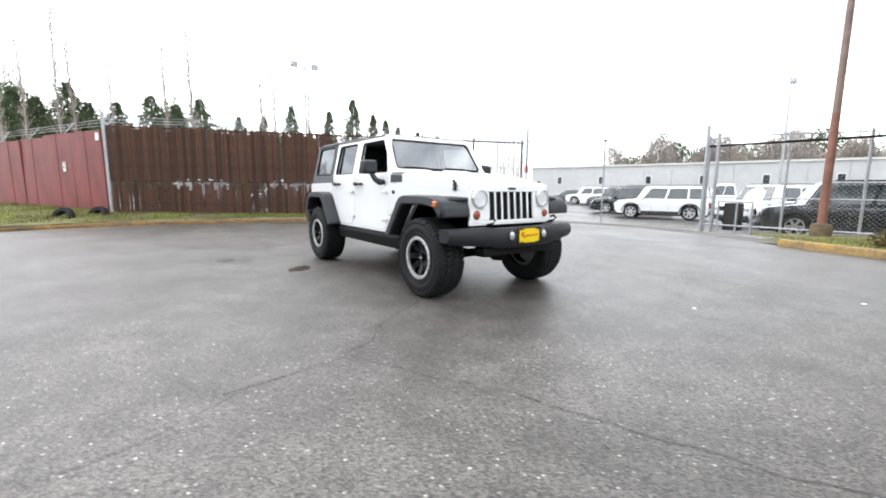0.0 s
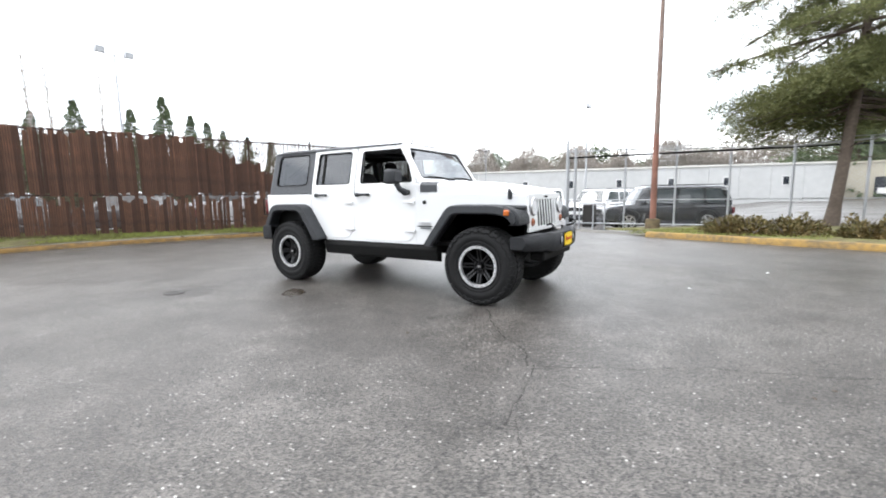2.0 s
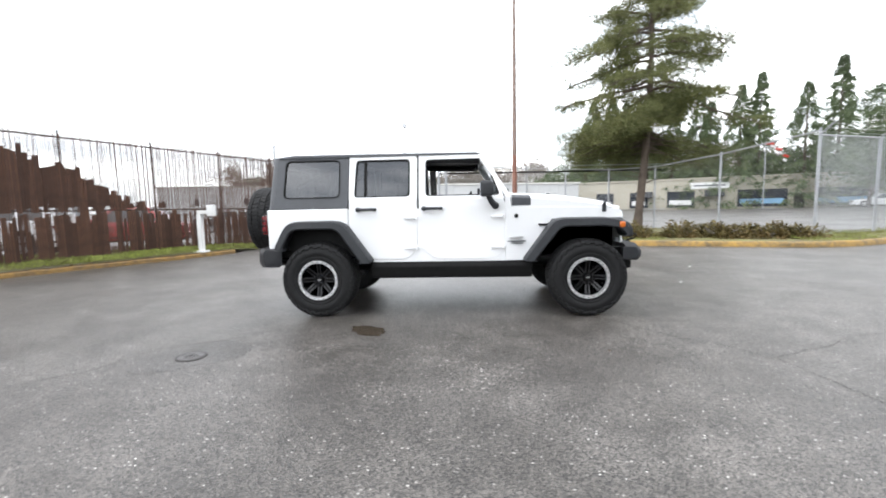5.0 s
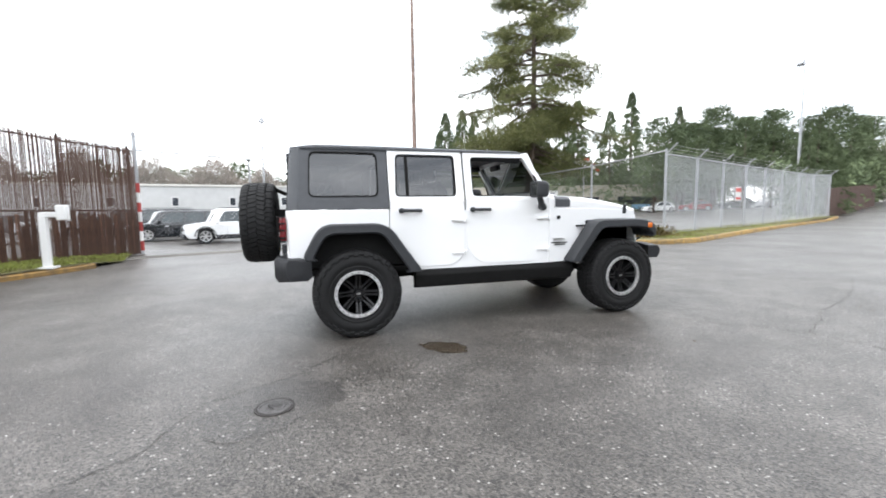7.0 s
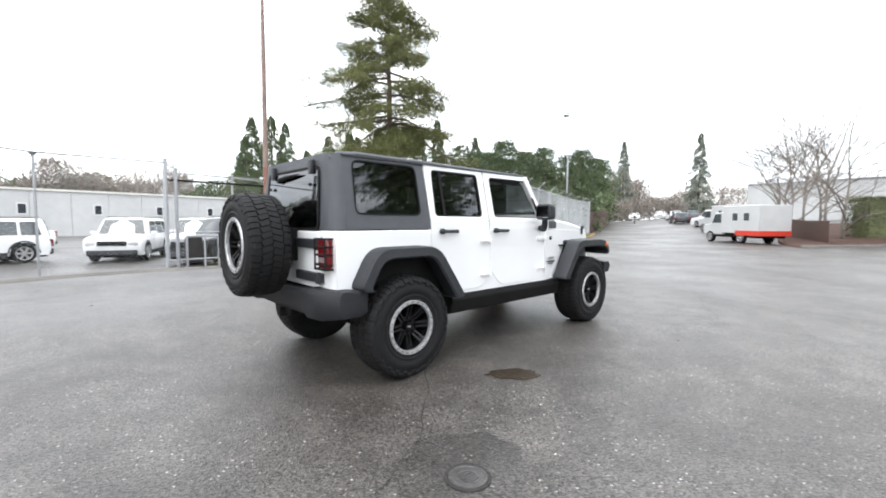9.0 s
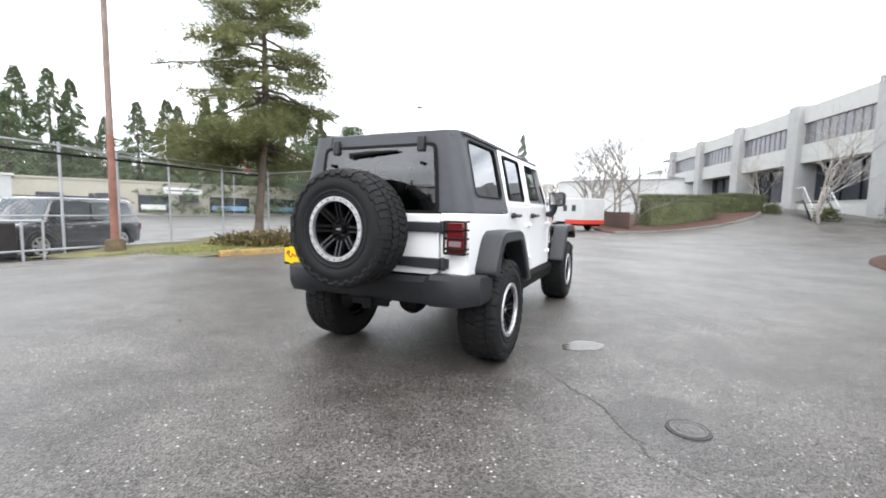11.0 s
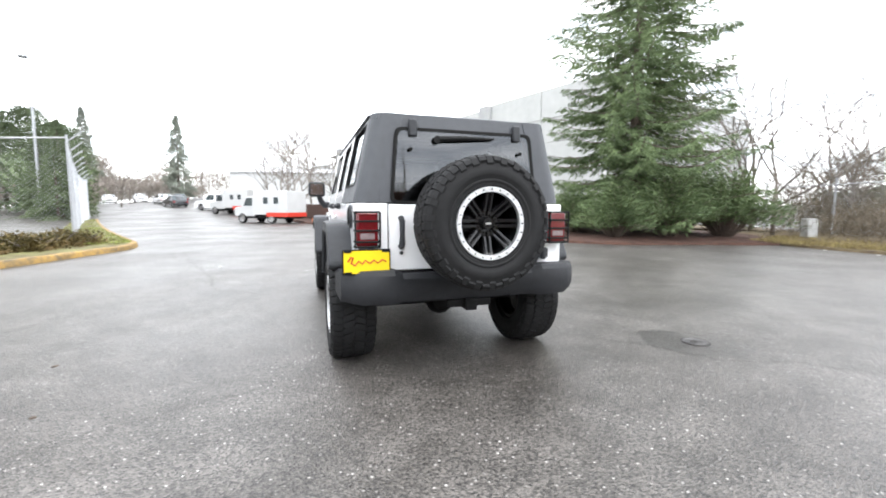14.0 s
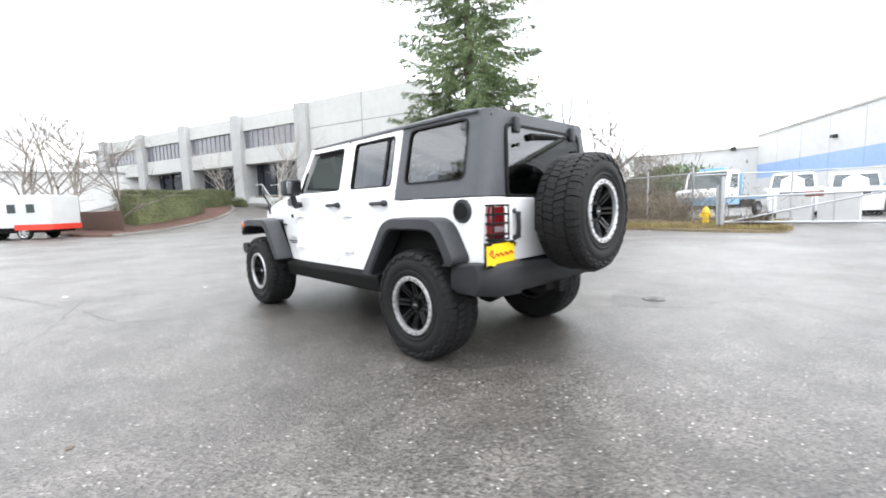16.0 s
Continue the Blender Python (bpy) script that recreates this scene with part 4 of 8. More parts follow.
    for x, y in ((-1.473, 0.0), (1.473, 0.22)):
        bm = B()
        rod(bm, (x, -0.72, 0.418), (x, 0.72, 0.418), 0.045, n=12)
        lathe(bm, [(0.0, -0.13), (0.09, -0.10), (0.13, -0.02), (0.12, 0.06), (0.0, 0.12)], "x", (x, y, 0.41), 16)
        axle = part("axle", bm, M_UNDER, car, smooth=True)
        for s in (-1, 1):
            bm = B()
            rod(bm, (x + 0.02, s * 0.46, 0.46), (x - 0.05, s * 0.46, 0.98), 0.035, n=10)
            tube(bm, [(x + 0.14 + 0.06 * math.cos(k * 0.7), s * 0.44 + 0.06 * math.sin(k * 0.7), 0.47 + k * 0.0075) for k in range(60)], 0.009, 5)
            part("spring_and_damper", bm, M_UNDER, axle, smooth=True)
        bm = B()
        rod(bm, (x + 0.10, -0.62, 0.40), (x + 0.10, 0.62, 0.43), 0.018, n=8)
        part("track_rod", bm, M_UNDER, axle)
    bm = B()
    rod(bm, (-1.36, 0.0, 0.42), (0.1, -0.05, 0.53), 0.04, n=10)
    rod(bm, (1.36, 0.22, 0.42), (0.1, 0.1, 0.53), 0.035, n=10)
    box(bm, -0.3, 0.35, -0.3, 0.3, 0.42, 0.60)
    part("drivetrain", bm, M_UNDER, car)
    bm = B()
    tube(bm, [(-0.4, -0.25, 0.5), (-1.1, -0.30, 0.55), (-1.45, -0.30, 0.70), (-1.8, -0.35, 0.60), (-2.12, -0.36, 0.545)], 0.03, 8)
    rod(bm, (-1.75, 0.35, 0.56), (-1.75, -0.30, 0.56), 0.11, n=14)
    part("exhaust", bm, M_UNDER, car, smooth=True)
    bm = B()
    box(bm, -2.20, -1.9, -0.04, 0.04, 0.47, 0.55)
    box(bm, -2.16, -2.12, -0.16, 0.16, 0.49, 0.545)
    part("tow_receiver", bm, M_UNDER, car, bevel=0.006)
    # interior
    for y in (-0.37, 0.37):
        bm = B()
        prism(bm, [(0.10, 0.80), (-0.42, 0.76), (-0.45, 0.92), (0.08, 0.97)], "y", y - 0.24, y + 0.24)
        seat = part("front_seat", bm, M_SEAT, car, "dark cloth front seat", bevel=0.05)
        bm = B()
        prism(bm, [(-0.36, 0.90), (-0.50, 0.90), (-0.66, 1.46), (-0.58, 1.50), (-0.50, 1.44)], "y", y - 0.23, y + 0.23)
        part("backrest", bm, M_SEAT, seat, bevel=0.05)
        bm = B()
        prism(bm, [(-0.57, 1.50), (-0.68, 1.50), (-0.70, 1.66), (-0.62, 1.68)], "y", y - 0.12, y + 0.12)
        part("headrest", bm, M_SEAT, seat, bevel=0.04)
    bm = B()
    prism(bm, [(-0.95, 0.78), (-1.40, 0.76), (-1.42, 0.92), (-0.96, 0.95)], "y", -0.60, 0.60)
    rear = part("rear_bench", bm, M_SEAT, car, "dark cloth rear bench", bevel=0.05)
    bm = B()
    prism(bm, [(-1.32, 0.90), (-1.48, 0.90), (-1.62, 1.36), (-1.50, 1.38)], "y", -0.62, 0.62)
    part("backrest", bm, M_SEAT, rear, bevel=0.05)
    for y in (-0.38, 0.38):
        bm = B()
        prism(bm, [(-1.52, 1.38), (-1.62, 1.38), (-1.64, 1.52), (-1.55, 1.53)], "y", y - 0.12, y + 0.12)
        part("headrest", bm, M_SEAT, rear, bevel=0.04)
    bm = B()
    prism(bm, [(0.62, 0.75), (0.36, 0.80), (0.30, 1.10), (0.36, 1.27), (0.62, 1.31)], "y", -0.70, 0.70)
    part("dashboard", bm, M_SEAT, car, "dark dashboard", bevel=0.03)
    bm = B()
    q = Matrix.Translation((0.16, 0.37, 1.22)) @ Euler((0, radians(-65), 0)).to_matrix().to_4x4()
    pts = [q @ Vector((0.19 * math.cos(a * math.pi / 12), 0.19 * math.sin(a * math.pi / 12), 0)) for a in range(25)]
    tube(bm, pts, 0.016, 8)
    rod(bm, q @ Vector((-0.18, 0, 0)), q @ Vector((0.18, 0, 0)), 0.02, n=6)
    rod(bm, q @ Vector((0, 0, 0)), (0.42, 0.37, 1.10), 0.035, n=8)
    part("steering_wheel", bm, M_SEAT, car, smooth=True)
    bm = B()
    for s in (-1, 1):
        tube(bm, [(0.33, s * 0.58, 1.72), (-0.45, s * 0.60, 1.745), (-1.15, s * 0.60, 1.74), (-1.75, s * 0.62, 1.45), (-1.95, s * 0.64, 0.95)], 0.035, 8)
        rod(bm, (-0.42, s * 0.60, 1.74), (-0.38, s * 0.68, 0.75), 0.045, n=8)
    rod(bm, (-0.45, -0.60, 1.74), (-0.45, 0.60, 1.74), 0.035, n=8)
    rod(bm, (-1.15, -0.60, 1.74), (-1.15, 0.60, 1.74), 0.035, n=8)
    part("sport_bar", bm, M_SEAT, car, "padded black roll bar", smooth=True)
    bm = B()
    box(bm, 0.29, 0.33, -0.12, 0.12, 1.655, 1.72)
    part("inner_mirror", bm, M_TRIM, car, bevel=0.012)
    bm = B()
    box(bm, -2.03, 0.60, -0.735, 0.735, 0.66, 0.70)
    for s in (-1, 1):
        box(bm, -2.03, 0.60, s * 0.722 - 0.008, s * 0.722 + 0.008, 0.70, 1.19)
    box(bm, -2.06, -2.03, -0.70, 0.70, 0.70, 1.19)
    part("cabin_lining", bm, M_UNDER, car)
    for s in (-1, 1):
        bm = B()
        prism(bm, [(-1.14, 1.19), (-1.14, 0.99), (-0.88, 0.60), (0.62, 0.60), (0.62, 1.25), (-0.345, 1.19)], "y", min(s * 0.745, s * 0.773), max(s * 0.745, s * 0.773))
        part("body_side", bm, M_WHITE, car)
    bm = B()
    box(bm, 0.70, 1.84, -0.52, 0.52, 0.62, 1.16)
    part("engine_bay", bm, M_UNDER, car)
    bm = B()
    sheet(bm, [(-1.98, 1.775), (0.30, 1.775), (0.30, 1.785), (-1.98, 1.785)], lambda p, d: (p[0], 0.60 - d * 1.0, p[1]), 1.2)
    part("headliner", bm, M_SEAT, car)
    return car


build_car()
# ---- kerbs, verges and beds ----
def along(points, step):
    """Points at even steps along a polyline, with the way at each."""
    pts = [Vector((*p, 0)) for p in points]
    out, carry = [], 0.0
    for a, b in zip(pts, pts[1:]):
        d = (b - a).length
        s = carry
        while s < d:
            out.append((a.lerp(b, s / d), (b - a).normalized()))
            s += step
        carry = s - d
    out.append((pts[-1], (pts[-1] - pts[-2]).normalized()))
    return out


def smooth_line(points, n=4):
    """A rounder polyline through the same places."""
    pts = [Vector(p) for p in points]
    for _ in range(n):
        new_pts = [pts[0]]
        for a, b in zip(pts, pts[1:]):
            new_pts += [a.lerp(b, 0.25), a.lerp(b, 0.75)]
        pts = new_pts + [pts[-1]]
        if len(pts) > 120:
            break
    return [(p.x, p.y) for p in pts]


def kerb(name, points, mat, label, height=0.13, width=0.16, side=1):
    """A kerb with a rounded nose; its body lies on the left of the line for side 1."""
    bm = B()
    rnd = random.Random(5)
    secs = []
    for p, d in along(smooth_line(points, 2), 0.4):
        nrm = Vector((-d.y, d.x, 0)) * side
        z = gz(p.x, p.y)
        j = rnd.uniform(-0.008, 0.008)
        secs.append([p + nrm * (o + j) + Vector((0, 0, z + h)) for o, h in ((0, -0.05), (0.012, height * 0.75), (0.04, height + j), (width, height + 0.01 + j), (width, -0.05))])
    loft(bm, secs)
    return tagged(part(name, bm, mat, smooth=True), label, "kerb", kind="structure")


KERB_WEST = [(-8.0, -16.0), (-8.9, -11.0), (-9.6, -6.5), (-10.1, -4.2), (-10.1, -2.3), (-9.8, -0.5), (-9.2, 1.2), (-8.35, 2.8), (-7.6, 4.0), (-6.95, 5.1), (-6.5, 6.2)]
KERB_EAST = [(2.2, 7.5), (4.0, 6.85), (5.6, 6.4), (7.2, 6.0), (8.6, 5.6), (9.8, 5.65), (11.0, 6.2), (14.7, 7.9), (20.0, 10.2), (33.0, 15.4)]
FENCE_WEST = ((-12.0, -3.8), (-6.8, 9.4))
kerb("kerb_west", KERB_WEST, M_OLDKERB, "dirty concrete kerb with worn yellow paint beside grass", 0.10)
kerb("kerb_east", KERB_EAST, M_KERB, "worn yellow painted kerb round a planted island")


def strip(name, pairs, mat, label, category, lift=0.0, rows=8, wave=0.03):
    """A surface between a front and a back line, with a slightly uneven top."""
    bm = B()
    grid = []
    for (a, za), (b, zb) in pairs:
        a, b = Vector((*a, za)), Vector((*b, zb))
        row = []
        for i in range(rows + 1):
            p = a.lerp(b, i / rows)
            e = wave * noise.noise(Vector((p.x * 1.3, p.y * 1.3, 0))) * (1 if 0 < i < rows else 0)
            row.append(bm.verts.new((p.x, p.y, p.z + e + lift)))
        grid.append(row)
    for r, s in zip(grid, grid[1:]):
        for i in range(rows):
            bm.faces.new((r[i], r[i + 1], s[i + 1], s[i]))
    return tagged(part(name, bm, mat, smooth=True), label, category, kind="structure")


WEST_PAIRS = [(((-8.1, -16.0), 0.13), ((-36, -17), 0.35)), (((-9.0, -11.0), 0.13), ((-28, -11.7), 0.4)), (((-9.7, -6.5), 0.13), ((-19.5, -7.5), 0.42)), (((-10.2, -4.2), 0.13), ((-13.4, -4.2), 0.40)),
              (((-10.2, -2.3), 0.13), ((-12.4, -2.4), 0.34)), (((-9.9, -0.5), 0.13), ((-11.7, -0.6), 0.30)), (((-9.3, 1.2), 0.13), ((-11.0, 1.1), 0.27)), (((-8.45, 2.8), 0.13), ((-10.4, 3.2), 0.25)),
              (((-7.7, 4.0), 0.13), ((-9.7, 4.9), 0.22)), (((-7.05, 5.1), 0.13), ((-9.0, 6.3), 0.2)), (((-6.6, 6.2), 0.12), ((-8.2, 7.9), 0.15)), (((-6.4, 7.2), 0.03), ((-7.0, 9.7), 0.03))]
strip("verge_west", WEST_PAIRS, M_SOIL, "sloping damp grass verge below a slat fence", "verge")
EAST_PAIRS = [(((1.9, 7.75), 0.01), ((0.2, 12.2), -0.15)), (((3.0, 7.4), 0.1), ((3.2, 13.0), -0.05)), (((4.1, 6.95), 0.13), ((5.4, 12.6), 0.1)), (((5.7, 6.5), 0.13), ((7.2, 11.9), 0.2)), (((7.3, 6.12), 0.13), ((8.7, 10.6), 0.2)),
              (((8.7, 5.75), 0.13), ((9.9, 9.4), 0.2)), (((9.8, 5.8), 0.13), ((11.0, 8.6), 0.2)), (((11.0, 6.35), 0.13), ((11.8, 8.6), 0.2)), (((14.7, 8.05), 0.13), ((14.5, 9.6), 0.2)), (((20, 10.35), 0.13), ((19.6, 11.7), 0.2)), (((33, 15.6), 0.25), ((32.5, 16.6), 0.3))]
strip("island_east", EAST_PAIRS, M_SOIL, "planted island of soil, moss and low shrubs", "verge", wave=0.06)


def bed(name, outline, label, mat, height, centre_lift):
    """A domed planting bed with a given outline."""
    bm = B()
    pts = smooth_line(outline + [outline[0]], 2)[:-1]
    cx, cy = sum(p[0] for p in pts) / len(pts), sum(p[1] for p in pts) / len(pts)
    rings = []
    for k in (1.0, 0.985, 0.8, 0.55, 0.3):
        row = []
        for x, y in pts:
            px, py = cx + (x - cx) * k, cy + (y - cy) * k
            h = -0.05 if k == 1.0 else height + centre_lift * (1 - k) + 0.05 * noise.noise(Vector((px, py, 3)))
            row.append(bm.verts.new((px, py, gz(px, py) + h)))
        rings.append(row)
    for a, b in zip(rings, rings[1:]):
        skin(bm, a, b)
    bm.faces.new(rings[-1])
    return tagged(part(name, bm, mat, smooth=True), label, "planting bed", kind="structure")


BED_FIR = [(8.4, -7.1), (6.6, -7.9), (5.9, -9.4), (5.6, -11.0), (4.9, -12.6), (4.4, -14.2), (10, -19), (17, -16), (20, -13.4), (14.5, -9.3), (11.0, -7.5)]
bed("bed_south", BED_FIR, "bark mulch bed under a large fir", M_MULCH, 0.07, 0.35)
BED_HEDGE = [(24.4, -0.2), (27, -1.6), (28.8, -4.2), (30.6, -7.6), (35, -10), (44, -11.5), (56, -10), (60, 2), (46, 4), (32, 2.0), (26.5, 0.9)]
bed("bed_hedge", BED_HEDGE, "bark mulch bank round a clipped hedge", M_MULCH, 0.12, 0.55)
BED_YARD = [(4.6, -13.6), (2.5, -13.2), (-1.2, -12.9), (-2.2, -13.6), (-1.8, -17.5), (1.0, -19.5), (6, -24), (18, -26), (20, -19), (10, -18.6)]
bed("bed_yard", BED_YARD, "rough grass and leaf litter strip by a yard fence", M_LITTER, 0.06, 0.25)
kerb("kerb_hedge", [(24.3, -0.3), (26.95, -1.7), (28.7, -4.3), (30.5, -7.75), (35, -10.15), (44, -11.65)], M_DARKCONC, "grey concrete kerb round a mulch bank", side=1)

# sliding gate track and a pale concrete apron across the lot entrance
bm = B()
for off in (0.0, 0.42):
    prev = None
    line = [(-6.6, 7.9 + off), (-3.0, 9.2 + off), (0.0, 8.9 + off), (2.2, 7.8 + off)]
    secs = []
    for p, d in along(smooth_line(line, 2), 0.5):
        nrm = Vector((-d.y, d.x, 0))
        z = gz(p.x, p.y)
        secs.append([p + nrm * o + Vector((0, 0, z + h)) for o, h in ((-0.10, 0), (-0.07, 0.022), (0.07, 0.022), (0.10, 0))])
    loft(bm, secs)
tagged(part("trim_apron", bm, M_DARKCONC, smooth=True), "two low worn concrete joints across the lot entrance", "joint", kind="structure")

# ---- the rusty slat fence ----
def slat_fence():
    a, b = Vector((*FENCE_WEST[0], 0)), Vector((*FENCE_WEST[1], 0))
    length, ang = (b - a).length, math.degrees(math.atan2(b.y - a.y, b.x - a.x))
    fence = thing("slat_fence", pose(a.x, a.y, 0, 0, 0, ang), "tall brown slatted screen fence, rusty and patchy", "fence", kind="structure")
    rnd = random.Random(11)
    def base(s):
        return 0.36 - 0.30 * s / length
    for i in range(8):
        s = 0.05 + i * (length - 0.1) / 7
        bm = B()
        rod(bm, (s, 0.06, -0.3), (s, 0.06, 3.10), 0.028, n=8)
        part("post", bm, M_UNDER if i else M_GALV, fence, smooth=True)
    for z in (0.62, 1.32, 2.98):
        bm = B()
        rod(bm, (0, 0.04, z - 0.0), (length, 0.04, z - 0.05), 0.022, n=6)
        part("rail", bm, M_UNDER, fence)
    # pale worn boards behind, thin dark pickets in front
    meshes = []
    for k, w in enumerate((0.072, 0.085, 0.06)):
        bm = B()
        box(bm, -w / 2, w / 2, -0.006, 0.006, 0, 1)
        meshes.append(mesh_of("slat", bm, M_SLAT))
    bm = B()
    box(bm, -0.0095, 0.0095, -0.009, 0.009, 0, 1)
    picket = mesh_of("picket", bm, M_BROWNFENCE)
    step = 0.092
    n = int(length / step)
    for i in range(n):
        s = 0.1 + i * step
        f = s / length
        # the boards fall away in a slope towards the open end
        z0, z1 = base(s), (1.06 if i % 4 == 0 else 1.26) + rnd.uniform(-0.12, 0.04)
        top = 3.0 - 1.75 * smoothstep(0.42, 0.76, f) + 0.22 * noise.noise(Vector((s * 1.1, 2.0, 5.0))) * (f > 0.45)
        for lo, hi, y in ((z0, z1, 0.0), (1.36 + rnd.uniform(-0.12, 0.03), min(3.02, top + rnd.uniform(-0.16, 0.14)), 0.012)):
            if rnd.random() < (0.05 if y == 0.0 else 0.012) or hi - lo < 0.12:
                continue
            ob = new("slat", meshes[rnd.randrange(3)])
            ob.parent = fence
            wide = (1.12 if y == 0.0 else 1.46) * rnd.uniform(0.9, 1.12)
            if y == 0.0 and 0.55 < f < 0.80:
                wide *= 1.2
            ob.matrix_local = pose(s + rnd.uniform(-0.012, 0.012), y - 0.005 * (i % 2), lo, rnd.uniform(-0.6, 0.6), rnd.uniform(-0.7, 0.7), rnd.uniform(-8, 8)) @ Matrix.Diagonal((wide, 1, hi - lo, 1))
        for off in (0.0, 0.046):
            ob = new("picket", picket)
            ob.parent = fence
            ob.matrix_local = pose(s + off, -0.035, base(s) - 0.05, rnd.uniform(-0.15, 0.15), rnd.uniform(-0.2, 0.2), 0) @ Matrix.Diagonal((rnd.uniform(0.9, 1.1), 1, 3.06 + rnd.uniform(-0.012, 0.02) - base(s), 1))
    # diagonal wire mesh behind the slats
    bm = B()
    for k in range(int((length + 2.9) / 0.14)):
        for sgn in (1, -1):
            s0 = k * 0.14 - (2.9 if sgn > 0 else 0)
            s1 = s0 + 2.9 * sgn if sgn > 0 else s0 - 2.9
            p, q = Vector((s0, 0.03, 0.2)), Vector((s1, 0.03, 3.0))
            for lo, hi in ((0.0, length),):
                d = q - p
                t0, t1 = 0.0, 1.0
                if d.x > 0:
                    t0, t1 = max(t0, (lo - p.x) / d.x), min(t1, (hi - p.x) / d.x)
                else:
                    t0, t1 = max(t0, (hi - p.x) / d.x), min(t1, (lo - p.x) / d.x)
                if t1 > t0:
                    rod(bm, p + d * t0, p + d * t1, 0.0022, n=3, caps=False)
    tagged(part("wire_mesh", bm, M_UNDER, fence), kind="stuff")
    # tall corner post and barbed wire strands on tilted arms
    bm = B()
    rod(bm, (0, -0.02, -0.2), (0, -0.02, 3.42), 0.05, n=10)
    part("corner_post", bm, M_GALV, fence, "galvanised corner post", smooth=True)
    bm = B()
    for i, z in enumerate((3.12, 3.22, 3.32)):
        pts = [(s * length / 12, 0.06 + 0.10 * i, z - 0.012 * (s % 2)) for s in range(9)]
        tube(bm, pts, 0.007, 4)
    part("barbed_wire", bm, M_GALV, fence)
    return fence


slat_fence()


def red_wall():
    a, b = Vector((-12.0, -3.85, 0)), Vector((-26.0, -10.75, 0))
    length, ang = (b - a).length, math.degrees(math.atan2(b.y - a.y, b.x - a.x))
    wall = thing("wall_red", pose(a.x, a.y, 0, 0, 0, ang), "weathered red sheet steel wall in wide panels", "wall", kind="structure")
    w = length / 8
    bm = B()
    prism(bm, [(0, 0), (w - 0.012, 0), (w - 0.012, 0.04), (w * 0.52, 0.055), (w * 0.5, 0.04), (0, 0.04)], "z", 0, 1)
    me = mesh_of("panel", bm, M_REDWALL)
    for i in range(8):
        ob = new("panel", me)
        ob.parent = wall
        z1 = 2.86 - 0.02 * i + (0.03 if i % 3 == 1 else 0)
        ob.matrix_local = pose(i * w, 0.012 * (i % 2), 0.25, 0.4 * (i % 3 - 1)) @ Matrix.Diagonal((1, 1, z1 - 0.25, 1))
    bm = B()
    for i, z in enumerate((3.0, 3.12, 3.24)):
        tube(bm, [(s * length / 12, -0.06 - 0.12 * i, z + 0.015 * (s % 2)) for s in range(13)], 0.008, 4)
    for s in range(7):
        rod(bm, (s * length / 6, 0, 2.8), (s * length / 6, -0.35, 3.28), 0.016, n=5)
    part("barbed_wire", bm, M_GALV, wall)
    bm = B()
    box(bm, 2.42, 2.62, 0.065, 0.075, 1.62, 1.95)
    part("sign", bm, M_PAPER, wall, "small white notice on the wall")
    bm = B()
    for z, wd in ((1.9, 0.18), (1.83, 0.14), (1.74, 0.18)):
        box(bm, 2.45, 2.45 + wd * 0.75, 0.077, 0.079, z, z + 0.03)
    part("notice_bar", bm, M_UNDER, wall)
    bm = B()
    box(bm, 0.06, 0.26, 0.075, 0.085, 2.55, 2.78)
    part("sign", bm, M_PAPER, wall, "small white notice on the wall")
    return wall


red_wall()


# ---- chain link fencing ----
def chain_fence(name, points, height, label, mesh_gap=0.075, dense=1.0, posts=True, rail=True, arms=False, wire=0.0022, base=None, post_extra=0.0):
    """Posts at the points, a top rail, and a mesh of crossing wires between them."""
    f = thing(name, pose(points[0][0], points[0][1], 0), label, "fence", kind="structure")
    o = Vector((points[0][0], points[0][1], 0))
    loc = [Vector((p[0], p[1], 0)) - o for p in points]
    zs = [gz(*p) + (base if base is not None else 0.0) for p in points]
    tops = list(height) if isinstance(height, (list, tuple)) else [height] * len(points)
    height = max(tops)
    if posts:
        for p, z, top in zip(loc, zs, tops):
            bm = B()
            rod(bm, p + Vector((0, 0, z - 0.3)), p + Vector((0, 0, z + top + post_extra)), 0.04 if arms else 0.035, n=8)
            if arms:
                rod(bm, p + Vector((0, 0, z + top)), p + Vector((0.16, -0.32, z + top + 0.34)), 0.022, n=5)
            part("post", bm, M_GALV, f, smooth=True)
    mesh = B()
    for p, q, zp, zq, hp, hq in zip(loc, loc[1:], zs, zs[1:], tops, tops[1:]):
        d = q - p
        L = d.length
        if rail:
            bm = B()
            rod(bm, p + Vector((0, 0, zp + hp)), q + Vector((0, 0, zq + hq)), 0.024, n=6)
            part("top_rail", bm, M_GALV, f, smooth=True)
            if arms:
                for k in range(3):
                    rod(mesh, p + Vector((0.04 * k, -0.08 * k - 0.05, zp + height + 0.1 * k + 0.08)), q + Vector((0.04 * k, -0.08 * k - 0.05, zq + height + 0.1 * k + 0.08)), 0.006, n=3, caps=False)
        n = int((L + height) / (mesh_gap * 1.414))
        for k in range(n):
            for sgn in (1, -1):
                s0 = k * mesh_gap * 1.414 - (height if sgn > 0 else 0)
                t0, t1 = 0.0, 1.0
                dx = height * sgn
                lo, hi = (-s0 / dx, (L - s0) / dx) if dx > 0 else ((L - s0) / dx, -s0 / dx)
                t0, t1 = max(t0, lo), min(t1, hi)
                if t1 - t0 < 0.01:
                    continue
                def at(t):
                    u = (s0 + dx * t) / L
                    return p + d * u + Vector((0, 0, zp + (zq - zp) * u + 0.03 + (hp + (hq - hp) * u - 0.05) * t))
                rod(mesh, at(t0), at(t1), wire, n=3, caps=False)
    tagged(part("wire_mesh", mesh, M_WIRE, f), kind="stuff")
    return f


